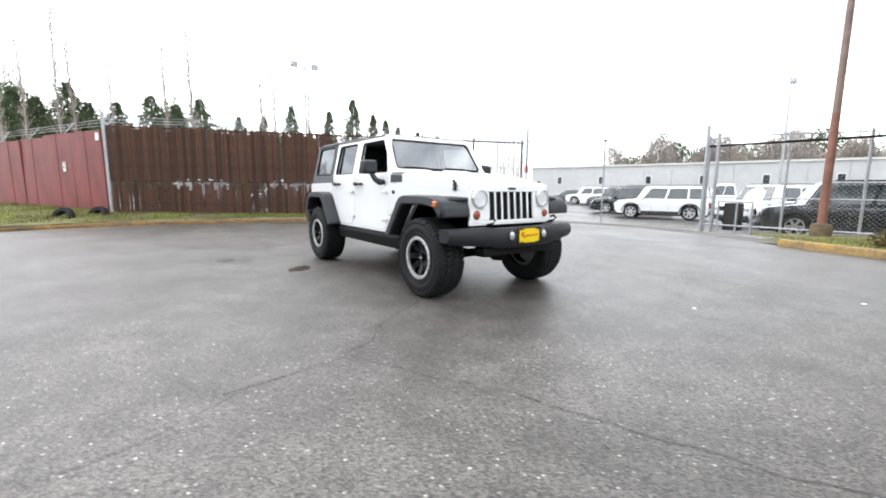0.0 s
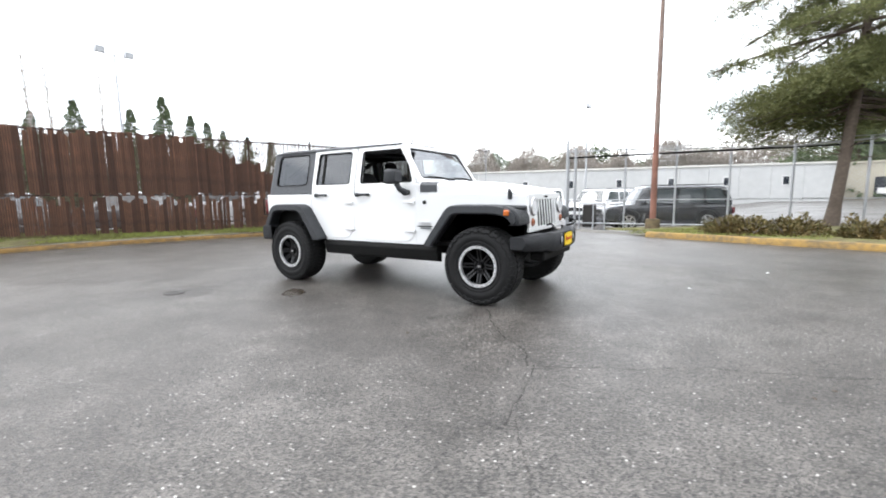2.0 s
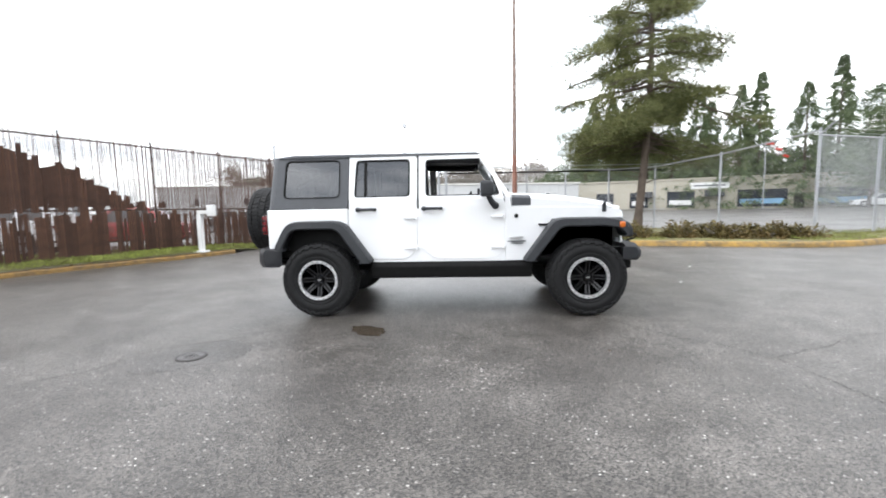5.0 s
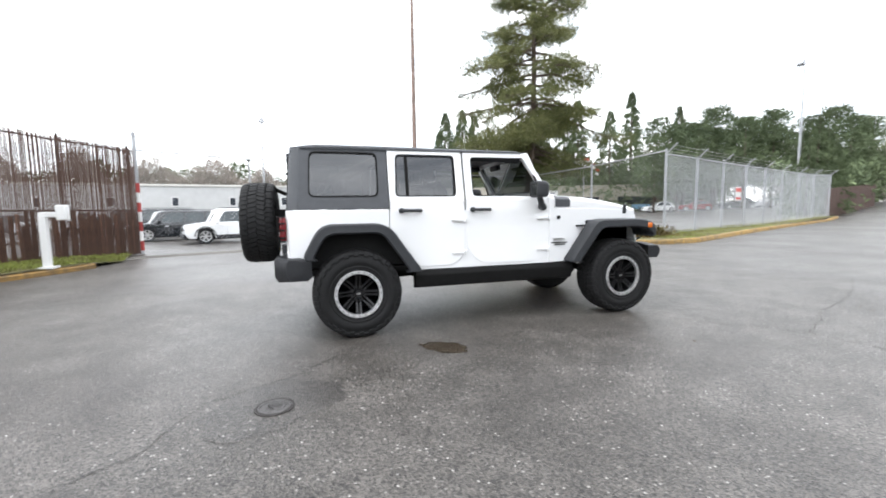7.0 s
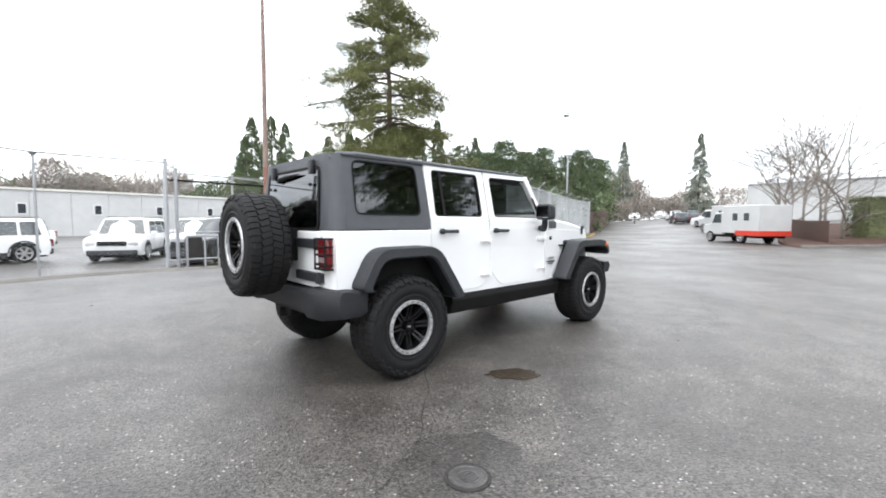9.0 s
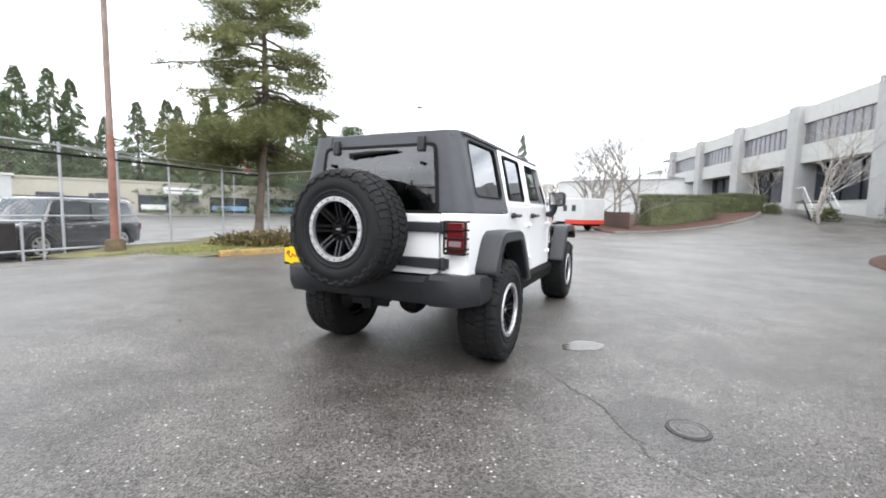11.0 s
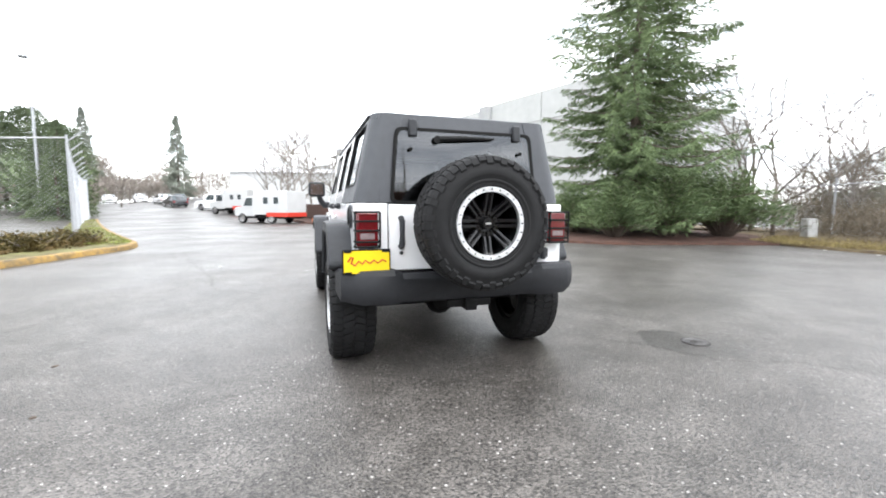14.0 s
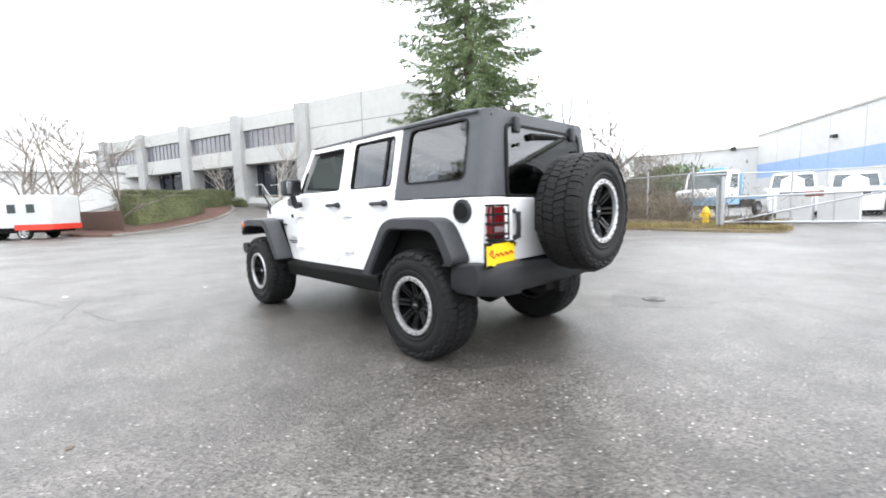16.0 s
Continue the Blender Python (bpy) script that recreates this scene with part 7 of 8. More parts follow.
def warehouse():
    """Large white warehouse with a blue band, across the yard."""
    a, b = Vector((5.8, -56.0, 0)), Vector((-14.0, -24.0, 0))
    ang, L = math.degrees(math.atan2(b.y - a.y, b.x - a.x)), (b - a).length
    wh = thing("warehouse", pose(a.x, a.y, 0, 0, 0, ang), "large white warehouse with a blue band", "building")
    n = 9
    for i in range(n):
        for name, z0, z1, mat in (("wall_panel", 0, 3.0, M_OFFWHITE), ("blue_band", 3.0, 4.5, M_BLUE), ("wall_panel", 4.5, 7.6, M_OFFWHITE)):
            bm = B()
            box(bm, i * L / n, (i + 1) * L / n - 0.04, 0.0 if name != "blue_band" else -0.01, 0.3, z0, z1)
            part(name, bm, mat, wh)
    bm = B()
    box(bm, 0, L, 0.3, 20, 0, 7.5)
    part("wall", bm, M_OFFWHITE, wh)
    bm = B()
    prism(bm, [(-0.1, 7.6), (-0.1, 7.8), (20, 8.2), (20, 7.6)], "x", -0.1, L + 0.1)
    part("roof", bm, M_CONC, wh)
    for x in (L * 0.35, L * 0.7):
        bm = B()
        box(bm, x, x + 0.4, -0.35, 0.0, 5.6, 5.85)
        part("wall_lamp", bm, M_IRON, wh)
    # the lower wing beyond
    lw = thing("warehouse_wing", pose(5.8, -56.0, 0, 0, 0, 8), "lower white wing of a warehouse", "building")
    bm = B()
    box(bm, 0, 13, -0.3, 0, 0, 6.4)
    part("wall", bm, M_OFFWHITE, lw)
    bm = B()
    box(bm, -0.2, 13.2, -12, 0.1, 6.4, 6.6)
    part("roof", bm, M_CONC, lw)
    bm = B()
    box(bm, 2, 2.5, 0.0, 0.35, 6.3, 6.7)
    part("wall_lamp", bm, M_IRON, lw)


warehouse()


def far_building(x, y, ang, L, D, h, label):
    fb = thing("far_building", pose(x, y, gz(x, y) - 0.5, 0, 0, ang), label, "building", group="far buildings")
    bm = B()
    box(bm, 0, L, 0, D, 0, h)
    part("wall", bm, M_OFFWHITE, fb)
    bm = B()
    prism(bm, [(-0.3, h), (D / 2, h + 1.6), (D + 0.3, h)], "x", -0.3, L + 0.3)
    part("roof", bm, M_VENT, fb)


far_building(72, 12, -100, 26, 20, 5.6, "pale building with a shallow grey roof up the road")

# brown board fence behind the trucks
def board_fence(points, h, label):
    f = thing("board_fence", pose(points[0][0], points[0][1], 0), label, "fence", kind="structure")
    o = Vector((*points[0], 0))
    bm = B()
    box(bm, 0, 0.29, -0.015, 0.015, 0, 1)
    me = mesh_of("board", bm, M_BROWNFENCE)
    for p, d in along(points, 0.30):
        ob = new("board", me)
        ob.parent = f
        q = p - o
        ob.matrix_local = pose(q.x, q.y, gz(p.x, p.y) - 0.1, 0, 0, math.degrees(math.atan2(d.y, d.x))) @ Matrix.Diagonal((1, 1, h, 1))


board_fence([(26.8, -1.0), (34, 1.6), (44, 5.2)], 1.5, "low dark brown board fence behind parked trucks")
board_fence([(33.0, 16.2), (41, 19.0), (50, 22.5)], 2.2, "dark red brown board fence along a road")
# ---- parked vehicles ----
def car_wheel(parent, x, y, r, s):
    bm = B()
    lathe(bm, [(r * 0.0, 0.02 * s), (r * 0.68, 0.02 * s), (r * 0.70, s * 0.10), (r * 0.9, 0.11 * s), (r, 0.08 * s), (r, -0.08 * s), (r * 0.9, -0.11 * s), (r * 0.62, -0.10 * s)], "y", n=24)
    tyre = part("wheel", bm, M_RUBBER, parent, smooth=True)
    tyre.location = (x, y, r)
    bm = B()
    lathe(bm, [(r * 0.60, s * 0.06), (r * 0.62, s * 0.105), (r * 0.70, s * 0.110), (r * 0.71, s * 0.09)], "y", n=24)
    lathe(bm, [(0.0, s * 0.10), (r * 0.17, s * 0.098), (r * 0.19, s * 0.06)], "y", n=16)
    for k in range(6):
        q = pose(0, 0, 0, 0, 60 * k)
        box(bm, r * 0.1, r * 0.64, min(s * 0.06, s * 0.095), max(s * 0.06, s * 0.095), -0.035, 0.035, q)
    part("rim", bm, M_ALLOY, tyre, smooth=True)


def parked_car(m, paint, label, L=4.5, W=1.8, H=1.68, style="suv", cladding=True):
    car = thing("pickup_truck" if style == "pickup" else "van" if style == "van" else "parked_car", m, label, "van" if style == "van" else "car", group="parked vehicles")
    r = 0.36 if style != "sedan" else 0.32
    h, wb = L / 2, L * 0.30
    belt = H * 0.58
    sill = r * 0.75
    hood = belt - 0.03 if style != "van" else belt + 0.1
    front = h - L * {"van": 0.10, "suv": 0.235, "sedan": 0.27, "pickup": 0.27}[style]
    def arch(x):
        return [(x - r * 1.18, sill), (x - r * 0.95, r * 1.75), (x - r * 0.4, r * 2.18), (x + r * 0.4, r * 2.18), (x + r * 0.95, r * 1.75), (x + r * 1.18, sill)]
    hood_lift = 0.03 if style != "sedan" else 0.0
    outline = [(-h + 0.02, sill + 0.16), (-h + 0.10, sill)] + arch(-wb) + arch(wb) + [(h - 0.16, sill), (h - 0.03, sill + 0.14), (h, hood - 0.30), (h - 0.05, hood - 0.14), (h - 0.20, hood - 0.03), (h - 0.55, hood + 0.02), (front, hood + 0.05 + hood_lift), (front - 0.2, belt), (-h + 0.10, belt), (-h + 0.01, belt - 0.22)]
    # rounded in plan and section: the ends and the shoulder draw in towards the sides
    bm = B()
    secs = []
    for k, (side, ends, up) in enumerate(((1.0, 0.16, 0.06), (0.985, 0.09, 0.022), (0.93, 0.06, 0.008), (0.70, 0.015, 0.0), (0.0, 0.0, 0.012))):
        row = []
        for x, z in outline:
            px = x - math.copysign(ends * max(0.0, (abs(x) - h * 0.72) / (h * 0.28)), x)
            pz = z - up * smoothstep(belt - 0.30, belt - 0.05, z)
            row.append((px, side * W / 2, pz))
        secs.append(row)
    secs = secs + [[(x, -y, z) for x, y, z in row] for row in secs[-2::-1]]
    loft(bm, secs)
    body = part("body", bm, paint, car, smooth=True)
    bm = B()
    box(bm, -h + 0.15, h - 0.15, -W / 2 + 0.22, W / 2 - 0.22, sill - 0.08, belt - 0.1)
    part("underbody", bm, M_UNDER, car)
    # greenhouse
    if style == "sedan":
        b0, b1, t0, t1 = -h + L * 0.12, front - 0.05, -h + L * 0.28, front - L * 0.20
    elif style == "pickup":
        b0, b1, t0, t1 = -L * 0.10, front - 0.05, -L * 0.07, front - L * 0.12
    else:
        b0, b1, t0, t1 = -h + 0.06, front - 0.02, -h + 0.20, front - L * (0.095 if style == "suv" else 0.12)
    w0, w1 = W / 2 - 0.03, W / 2 - 0.20
    if style == "van":
        w1 = W / 2 - 0.12
    bm = B()
    secs = []
    for t, draw in ((-0.04, 0.0), (0.30, 0.0), (0.62, 0.0), (0.86, 0.012), (0.95, 0.045), (1.0, 0.14)):
        tt = min(t, 1.0)
        xa, xb = b0 + (t0 - b0) * tt + draw * 1.2, b1 + (t1 - b1) * tt - draw * 1.2
        w = w0 + (w1 - w0) * tt - draw
        z = belt + (H - belt) * tt
        c = 0.10
        secs.append([(xa, -w + c, z), (xa + c * 0.5, -w + 0.02, z), (xa + c * 2, -w, z), (xb - c * 2, -w, z), (xb - c * 0.5, -w + 0.03, z), (xb, -w + c * 1.5, z), (xb + 0.03, 0, z), (xb, w - c * 1.5, z), (xb - c * 0.5, w - 0.03, z), (xb - c * 2, w, z), (xa + c * 2, w, z), (xa + c * 0.5, w - 0.02, z), (xa, w - c, z), (xa - 0.02, 0, z)])
    loft(bm, secs)
    cabin = part("cabin", bm, paint, car, smooth=True)
    def on_side(x, t, s, out=0.012):
        xa, xb = b0 + (t0 - b0) * t, b1 + (t1 - b1) * t
        return Vector((xa + (xb - xa) * x, s * (w0 + (w1 - w0) * t + out), belt + (H - belt) * t))
    cuts = {"suv": (0.07, 0.28, 0.58, 0.91), "sedan": (0.09, 0.46, 0.88), "pickup": (0.07, 0.46, 0.90), "van": (0.72, 0.93)}[style]
    for s in (-1, 1):
        for c0, c1 in zip(cuts, cuts[1:]):
            bm = B()
            lo, hi = 0.10, 0.83
            corners = [(c0 + 0.014, lo), (c1 - 0.014, lo), (c1 - 0.014 - 0.03 * (c1 > 0.85), hi), (c0 + 0.014 + 0.012 * (c0 < 0.1), hi)]
            quad = [on_side(p.x, p.y, s, 0.006) for p in rounded(corners, [0.02, 0.02, 0.045, 0.045], 3)]
            inn = [p - Vector((0, s * 0.03, 0)) for p in quad]
            loft(bm, [quad, inn])
            part("side_window", bm, M_CARGLASS, cabin)
        for x in (-wb, wb):
            bm = B()
            lip = [(x + math.cos(a) * r * k2, r + math.sin(a) * r * k2) for k2, seq in ((1.30, range(0, 13)), (1.17, range(12, -1, -1))) for a in [math.pi * (q * 15) / 180 for q in seq]]
            prism(bm, lip, "y", min(s * (W / 2 - 0.06), s * (W / 2 + 0.008)), max(s * (W / 2 - 0.06), s * (W / 2 + 0.008)))
            part("arch_lip", bm, M_TRIM if cladding else paint, body)
            car_wheel(car, x, s * (W / 2 - 0.10), r, s)
        bm = B()
        box(bm, h - 0.26, h - 0.012, s * (W / 2 - 0.26) - 0.17, s * (W / 2 - 0.26) + 0.15, hood - 0.32, hood - 0.16)
        part("headlamp", bm, M_LENS, body, bevel=0.03)
        bm = B()
        box(bm, -h + 0.005, -h + 0.24, s * (W / 2 - 0.14) - 0.11, s * (W / 2 - 0.14) + 0.120, belt - 0.36, belt - 0.10)
        part("tail_lamp", bm, M_RED, body, bevel=0.02)
        bm = B()
        box(bm, front - 0.45, front - 0.28, s * (W / 2 + 0.09) - 0.09, s * (W / 2 + 0.09) + 0.09, belt + 0.02, belt + 0.18)
        part("mirror", bm, paint, cabin, bevel=0.03)
        for x in (-0.05 * L, 0.12 * L):
            bm = B()
            box(bm, x - 0.11, x + 0.06, s * (W / 2 + 0.015) - 0.015, s * (W / 2 + 0.015) + 0.015, belt - 0.16, belt - 0.12)
            part("door_handle", bm, M_CHROME if paint is M_CARDARK else paint, body)
            bm = B()
            box(bm, x - 0.16, x - 0.15, s * (W / 2) - 0.004, s * (W / 2) + 0.002, sill + 0.12, belt - 0.30)
            part("door_gap", bm, M_UNDER, body)
        if cladding:
            bm = B()
            box(bm, -wb + r * 1.25, wb - r * 1.25, s * (W / 2) - 0.02, s * (W / 2) + 0.012, sill - 0.02, sill + 0.14)
            part("cladding", bm, M_TRIM, body)
    for nm, x0, x1, tx in (("windscreen", b1, t1, 1), ("rear_window", b0, t0, -1)):
        if style == "van" and tx < 0:
            continue
        bm = B()
        pts = []
        for t, sgn in ((0.10, -1), (0.10, 1), (0.90, 1), (0.90, -1)):
            w = w0 + (w1 - w0) * t - 0.10
            pts.append(Vector((x0 + (x1 - x0) * t + tx * 0.012, sgn * w, belt + (H - belt) * t)))
        loft(bm, [pts, [p - Vector((tx * 0.03, 0, 0)) for p in pts]])
        part(nm, bm, M_CARGLASS, cabin)
    for nm, x, z0, z1 in (("front_bumper", h, sill, sill + 0.2), ("rear_bumper", -h, sill + 0.02, sill + 0.24)):
        bm = B()
        box(bm, x - 0.12 if x > 0 else x - 0.03, x + 0.03 if x > 0 else x + 0.12, -W / 2 + 0.13, W / 2 - 0.13, z0, z1)
        part(nm, bm, M_TRIM if cladding else paint, body, bevel=0.04)
    bm = B()
    box(bm, h - 0.03, h + 0.015, -W / 4, W / 4, hood - 0.32, hood - 0.14)
    part("grille", bm, M_UNDER, body)
    if style == "suv":
        for s in (-1, 1):
            bm = B()
            rod(bm, (t0 + 0.15, s * (w1 - 0.06), H + 0.04), (t1 - 0.25, s * (w1 - 0.06), H + 0.04), 0.018, n=6)
            part("roof_rail", bm, M_TRIM, cabin)
    if style == "pickup":
        bm = B()
        box(bm, -h + 0.12, b0 - 0.05, -W / 2 + 0.12, W / 2 - 0.12, belt - 0.02, belt + 0.004)
        part("load_bed", bm, M_UNDER, body)
    return car


def at(x, y, ang, lift=0.0):
    return pose(x, y, gz(x, y) + lift, 0, 0, ang)


# the car lot behind the fence
parked_car(at(1.95, 14.75, 204), M_CARDARK, "black sport utility car parked behind a chain link fence", 4.85, 1.92, 1.74)
parked_car(at(-5.9, 18.8, 200), M_WHITE, "white boxy sport utility car parked in a lot", 4.4, 1.76, 1.66)
parked_car(at(-1.1, 18.6, 248), M_WHITE, "white sport utility car facing the lot entrance", 4.6, 1.85, 1.70)
parked_car(at(1.7, 19.8, 250), M_WHITE, "white sport utility car facing the lot entrance", 4.6, 1.85, 1.72)
parked_car(at(-9.3, 21.9, 205), M_CARDARK, "dark crossover car parked in a lot", 4.7, 1.82, 1.60, "suv", False)
parked_car(at(-11.6, 26.2, 205), M_CARDARK, "dark sport utility car parked in a lot", 4.7, 1.85, 1.75)
parked_car(at(-13.4, 27.2, 205), M_CARGREY, "grey sport utility car parked in a lot", 4.6, 1.8, 1.68)
parked_car(at(-6.2, 27.5, 205), M_WHITE, "white pickup truck parked in a lot", 5.4, 1.95, 1.88, "pickup")
parked_car(at(-16.6, 30.8, 205), M_WHITE, "white sedan parked in a lot", 4.6, 1.8, 1.46, "sedan", False)
parked_car(at(-20.4, 33.6, 205), M_WHITE, "white sport utility car parked in a lot", 4.6, 1.85, 1.70)
parked_car(at(-24.6, 35.8, 205), M_CARGREY, "grey sedan parked in a lot", 4.6, 1.8, 1.46, "sedan", False)
# behind the slat fence
for x, y, a, mat, st, lb in ((-14.8, 2.6, 200, M_CARGREY, "sedan", "grey sedan behind a slat fence"), (-14.2, 6.2, 200, M_WHITE, "suv", "white sport utility car behind a slat fence"), (-15.6, -1.0, 200, M_CARGREY, "sedan", "grey sedan behind a slat fence"), (-13.0, 10.0, 200, M_CARRED, "sedan", "red sedan behind a slat fence")):
    parked_car(at(x, y, a), mat, lb, 4.5, 1.8, 1.7 if st == "suv" else 1.46, st, False)
# by the tan building
for x, y, a, mat, lb in ((47.5, 40.5, 150, M_CARRED, "red sedan parked far off by trees"), (51.5, 37.5, 150, M_CARGREY, "grey sedan parked far off by trees"), (54.5, 35, 150, M_WHITE, "white sedan parked far off by trees"), (44.5, 43.5, 150, M_WHITE, "white sedan parked far off by trees")):
    parked_car(at(x, y, a), mat, lb, 4.5, 1.8, 1.46, "sedan", False)
# up the road
parked_car(at(48.5, 9.9, 50), M_WHITE, "white pickup truck parked along a road", 5.4, 1.95, 1.88, "pickup", False)
for x, y, a, mat in ((58, 16.5, 30, M_CARDARK), (68, 20.5, 30, M_WHITE), (74, 20, 30, M_CARGREY), (80, 27, 200, M_WHITE), (76, 30, 200, M_WHITE)):
    parked_car(at(x, y, a), mat, "car parked far along a road", 4.5, 1.8, 1.46, "sedan", False)


def service_truck(m, L, label):
    """White truck with a long low service box, two small windows and a red band."""
    t = thing("service_truck", m, label, "truck", group="service trucks")
    h = L / 2
    bm = B()
    box(bm, -h, h - 1.9, -1.0, 1.0, 0.62, 2.35)
    bx = part("box", bm, M_OFFWHITE, t, bevel=0.05)
    bm = B()
    box(bm, -h - 0.012, h - 3.1, -1.012, 1.012, 0.50, 0.80)
    part("red_band", bm, M_REDBAND, bx)
    for s in (-1, 1):
        for x in (-h + 0.8, -h + 1.75):
            bm = B()
            box(bm, x, x + 0.42, s * 1.0 - 0.02, s * 1.0 + 0.02, 1.42, 1.88)
            part("small_window", bm, M_CARGLASS, bx, bevel=0.02)
    bm = B()
    prism(bm, [(h - 1.9, 0.5), (h, 0.5), (h, 1.15), (h - 0.75, 1.25), (h - 1.15, 1.95), (h - 1.9, 1.98)], "y", -0.95, 0.95)
    cab = part("cab", bm, M_OFFWHITE, t, bevel=0.06)
    for s in (-1, 1):
        bm = B()
        prism(bm, [(h - 1.75, 1.28), (h - 0.9, 1.28), (h - 1.2, 1.85), (h - 1.75, 1.85)], "y", s * 0.95 - 0.02, s * 0.95 + 0.02)
        part("side_window", bm, M_CARGLASS, cab)
        for x in (-h + 1.5, h - 0.75):
            car_wheel(t, x, s * 0.88, 0.36, s)
    bm = B()
    prism(bm, [(h - 0.735, 1.28), (h - 1.11, 1.90), (h - 1.13, 1.88), (h - 0.76, 1.26)], "y", -0.8, 0.8)
    part("windscreen", bm, M_CARGLASS, cab)
    bm = B()
    box(bm, -h + 0.2, h - 0.2, -0.8, 0.8, 0.36, 0.62)
    part("chassis", bm, M_UNDER, t)


service_truck(at(29.2, 3.3, 50), 5.0, "white service truck with a red band parked by a bank")
service_truck(at(41.5, 7.2, 50), 5.0, "white service truck parked behind another")

# vehicles in the yard
parked_car(at(-0.6, -27.2, 95), M_WHITE, "white van parked in a fenced yard", 5.2, 2.0, 2.25, "van", False)
parked_car(at(-2.9, -28.4, 95), M_WHITE, "white van parked in a fenced yard", 5.2, 2.0, 2.15, "van", False)


def tow_truck(m):
    t = thing("flatbed_truck", m, "blue and white flatbed truck in a fenced yard", "truck")
    bm = B()
    prism(bm, [(0.6, 0.7), (2.9, 0.7), (2.9, 1.45), (2.0, 1.55), (1.65, 2.45), (0.6, 2.5)], "y", -1.05, 1.05)
    cab = part("cab", bm, M_WHITE, t, bevel=0.07)
    bm = B()
    box(bm, 0.55, 2.92, -1.07, 1.07, 0.72, 1.12)
    part("blue_band", bm, M_LIGHTBLUE, cab, bevel=0.03)
    for s in (-1, 1):
        bm = B()
        prism(bm, [(0.85, 1.6), (1.75, 1.6), (1.5, 2.3), (0.85, 2.3)], "y", s * 1.05 - 0.02, s * 1.05 + 0.02)
        part("side_window", bm, M_CARGLASS, cab)
        for x in (-2.0, 2.1):
            car_wheel(t, x, s * 0.95, 0.42, s)
    bm = B()
    prism(bm, [(2.02, 1.56), (1.67, 2.42), (1.65, 2.40), (1.98, 1.56)], "y", -0.9, 0.9)
    part("windscreen", bm, M_CARGLASS, cab)
    bm = B()
    box(bm, -3.2, 0.5, -1.1, 1.1, 0.95, 1.12)
    part("deck", bm, M_LIGHTBLUE, t, bevel=0.02)
    bm = B()
    box(bm, 0.35, 0.5, -1.1, 1.1, 1.12, 2.3)
    part("headboard", bm, M_LIGHTBLUE, t)
    bm = B()
    box(bm, -3.0, 2.6, -0.5, 0.5, 0.5, 0.95)
    part("chassis", bm, M_UNDER, t)
    bm = B()
    box(bm, 1.0, 1.3, -0.6, 0.6, 2.5, 2.62)
    part("light_bar", bm, M_LIGHTBLUE, cab)


tow_truck(at(2.1, -24.3, 80))
# ---- small things on the asphalt ----
M_WORNIRON = material("worn_iron", (0.105, 0.10, 0.098), 0.38, 0.5, 0.4, 30, 0.3, 150)

def manhole():
    mh = thing("manhole_cover", pose(-2.12, -2.17, 0), "worn round iron manhole cover in an asphalt patch", "manhole cover")
    bm = B()
    lathe(bm, [(0.0, 0.006), (0.085, 0.006), (0.088, 0.010), (0.098, 0.010), (0.10, 0.004)], "z", n=32)
    lathe(bm, [(0.05, 0.006), (0.052, 0.009), (0.062, 0.009), (0.064, 0.006)], "z", n=28)
    for k in range(-2, 3):
        box(bm, -0.04, 0.04, k * 0.018 - 0.004, k * 0.018 + 0.004, 0.005, 0.009)
    part("cover", bm, M_WORNIRON, mh, smooth=True)
    bm = B()
    lathe(bm, [(0.102, -0.01), (0.102, 0.007), (0.118, 0.008), (0.122, -0.01)], "z", n=32)
    part("ring", bm, M_IRON, mh, smooth=True)


def blotch(name, cx, cy, rx, ry, ang, mat, label, category, z=0.004, seed=1, uneven=0.15, n=40, square=0.0):
    """A flat patch with an uneven outline."""
    rnd = random.Random(seed)
    ph = [rnd.uniform(0, 6.28) for _ in range(4)]
    bm = B()
    vs = []
    for i in range(n):
        a = 2 * math.pi * i / n
        k = 1 + uneven * (0.5 * math.sin(2 * a + ph[0]) + 0.3 * math.sin(3 * a + ph[1]) + 0.3 * math.sin(7 * a + ph[2]) + 0.2 * math.sin(11 * a + ph[3]))
        c, s = math.cos(a), math.sin(a)
        if square:
            q = (abs(c) ** 4 + abs(s) ** 4) ** -0.25
            k *= 1 + square * (q - 1)
        p = Vector((c * rx * k, s * ry * k, 0))
        p.rotate(Euler((0, 0, radians(ang))))
        vs.append(bm.verts.new((p.x, p.y, 0)))
    bm.faces.new(vs)
    ob = part(name, bm, mat)
    for f in ob.data.polygons:
        if f.normal.z < 0:
            ob.data.flip_normals()
            break
    ob.location = (cx, cy, z)
    return tagged(ob, label, category, kind="structure")


manhole()
blotch("patch_asphalt", -2.12, -2.12, 0.40, 0.33, 35, M_PATCH, "uneven dark asphalt patch round a manhole", "patch", 0.0015, 3, 0.16, 96, 0.6)
blotch("water_puddle", -0.80, -1.43, 0.23, 0.125, -35, M_PUDDLE, "small dark rain puddle on asphalt", "puddle", 0.004, 5, 0.20, 72)


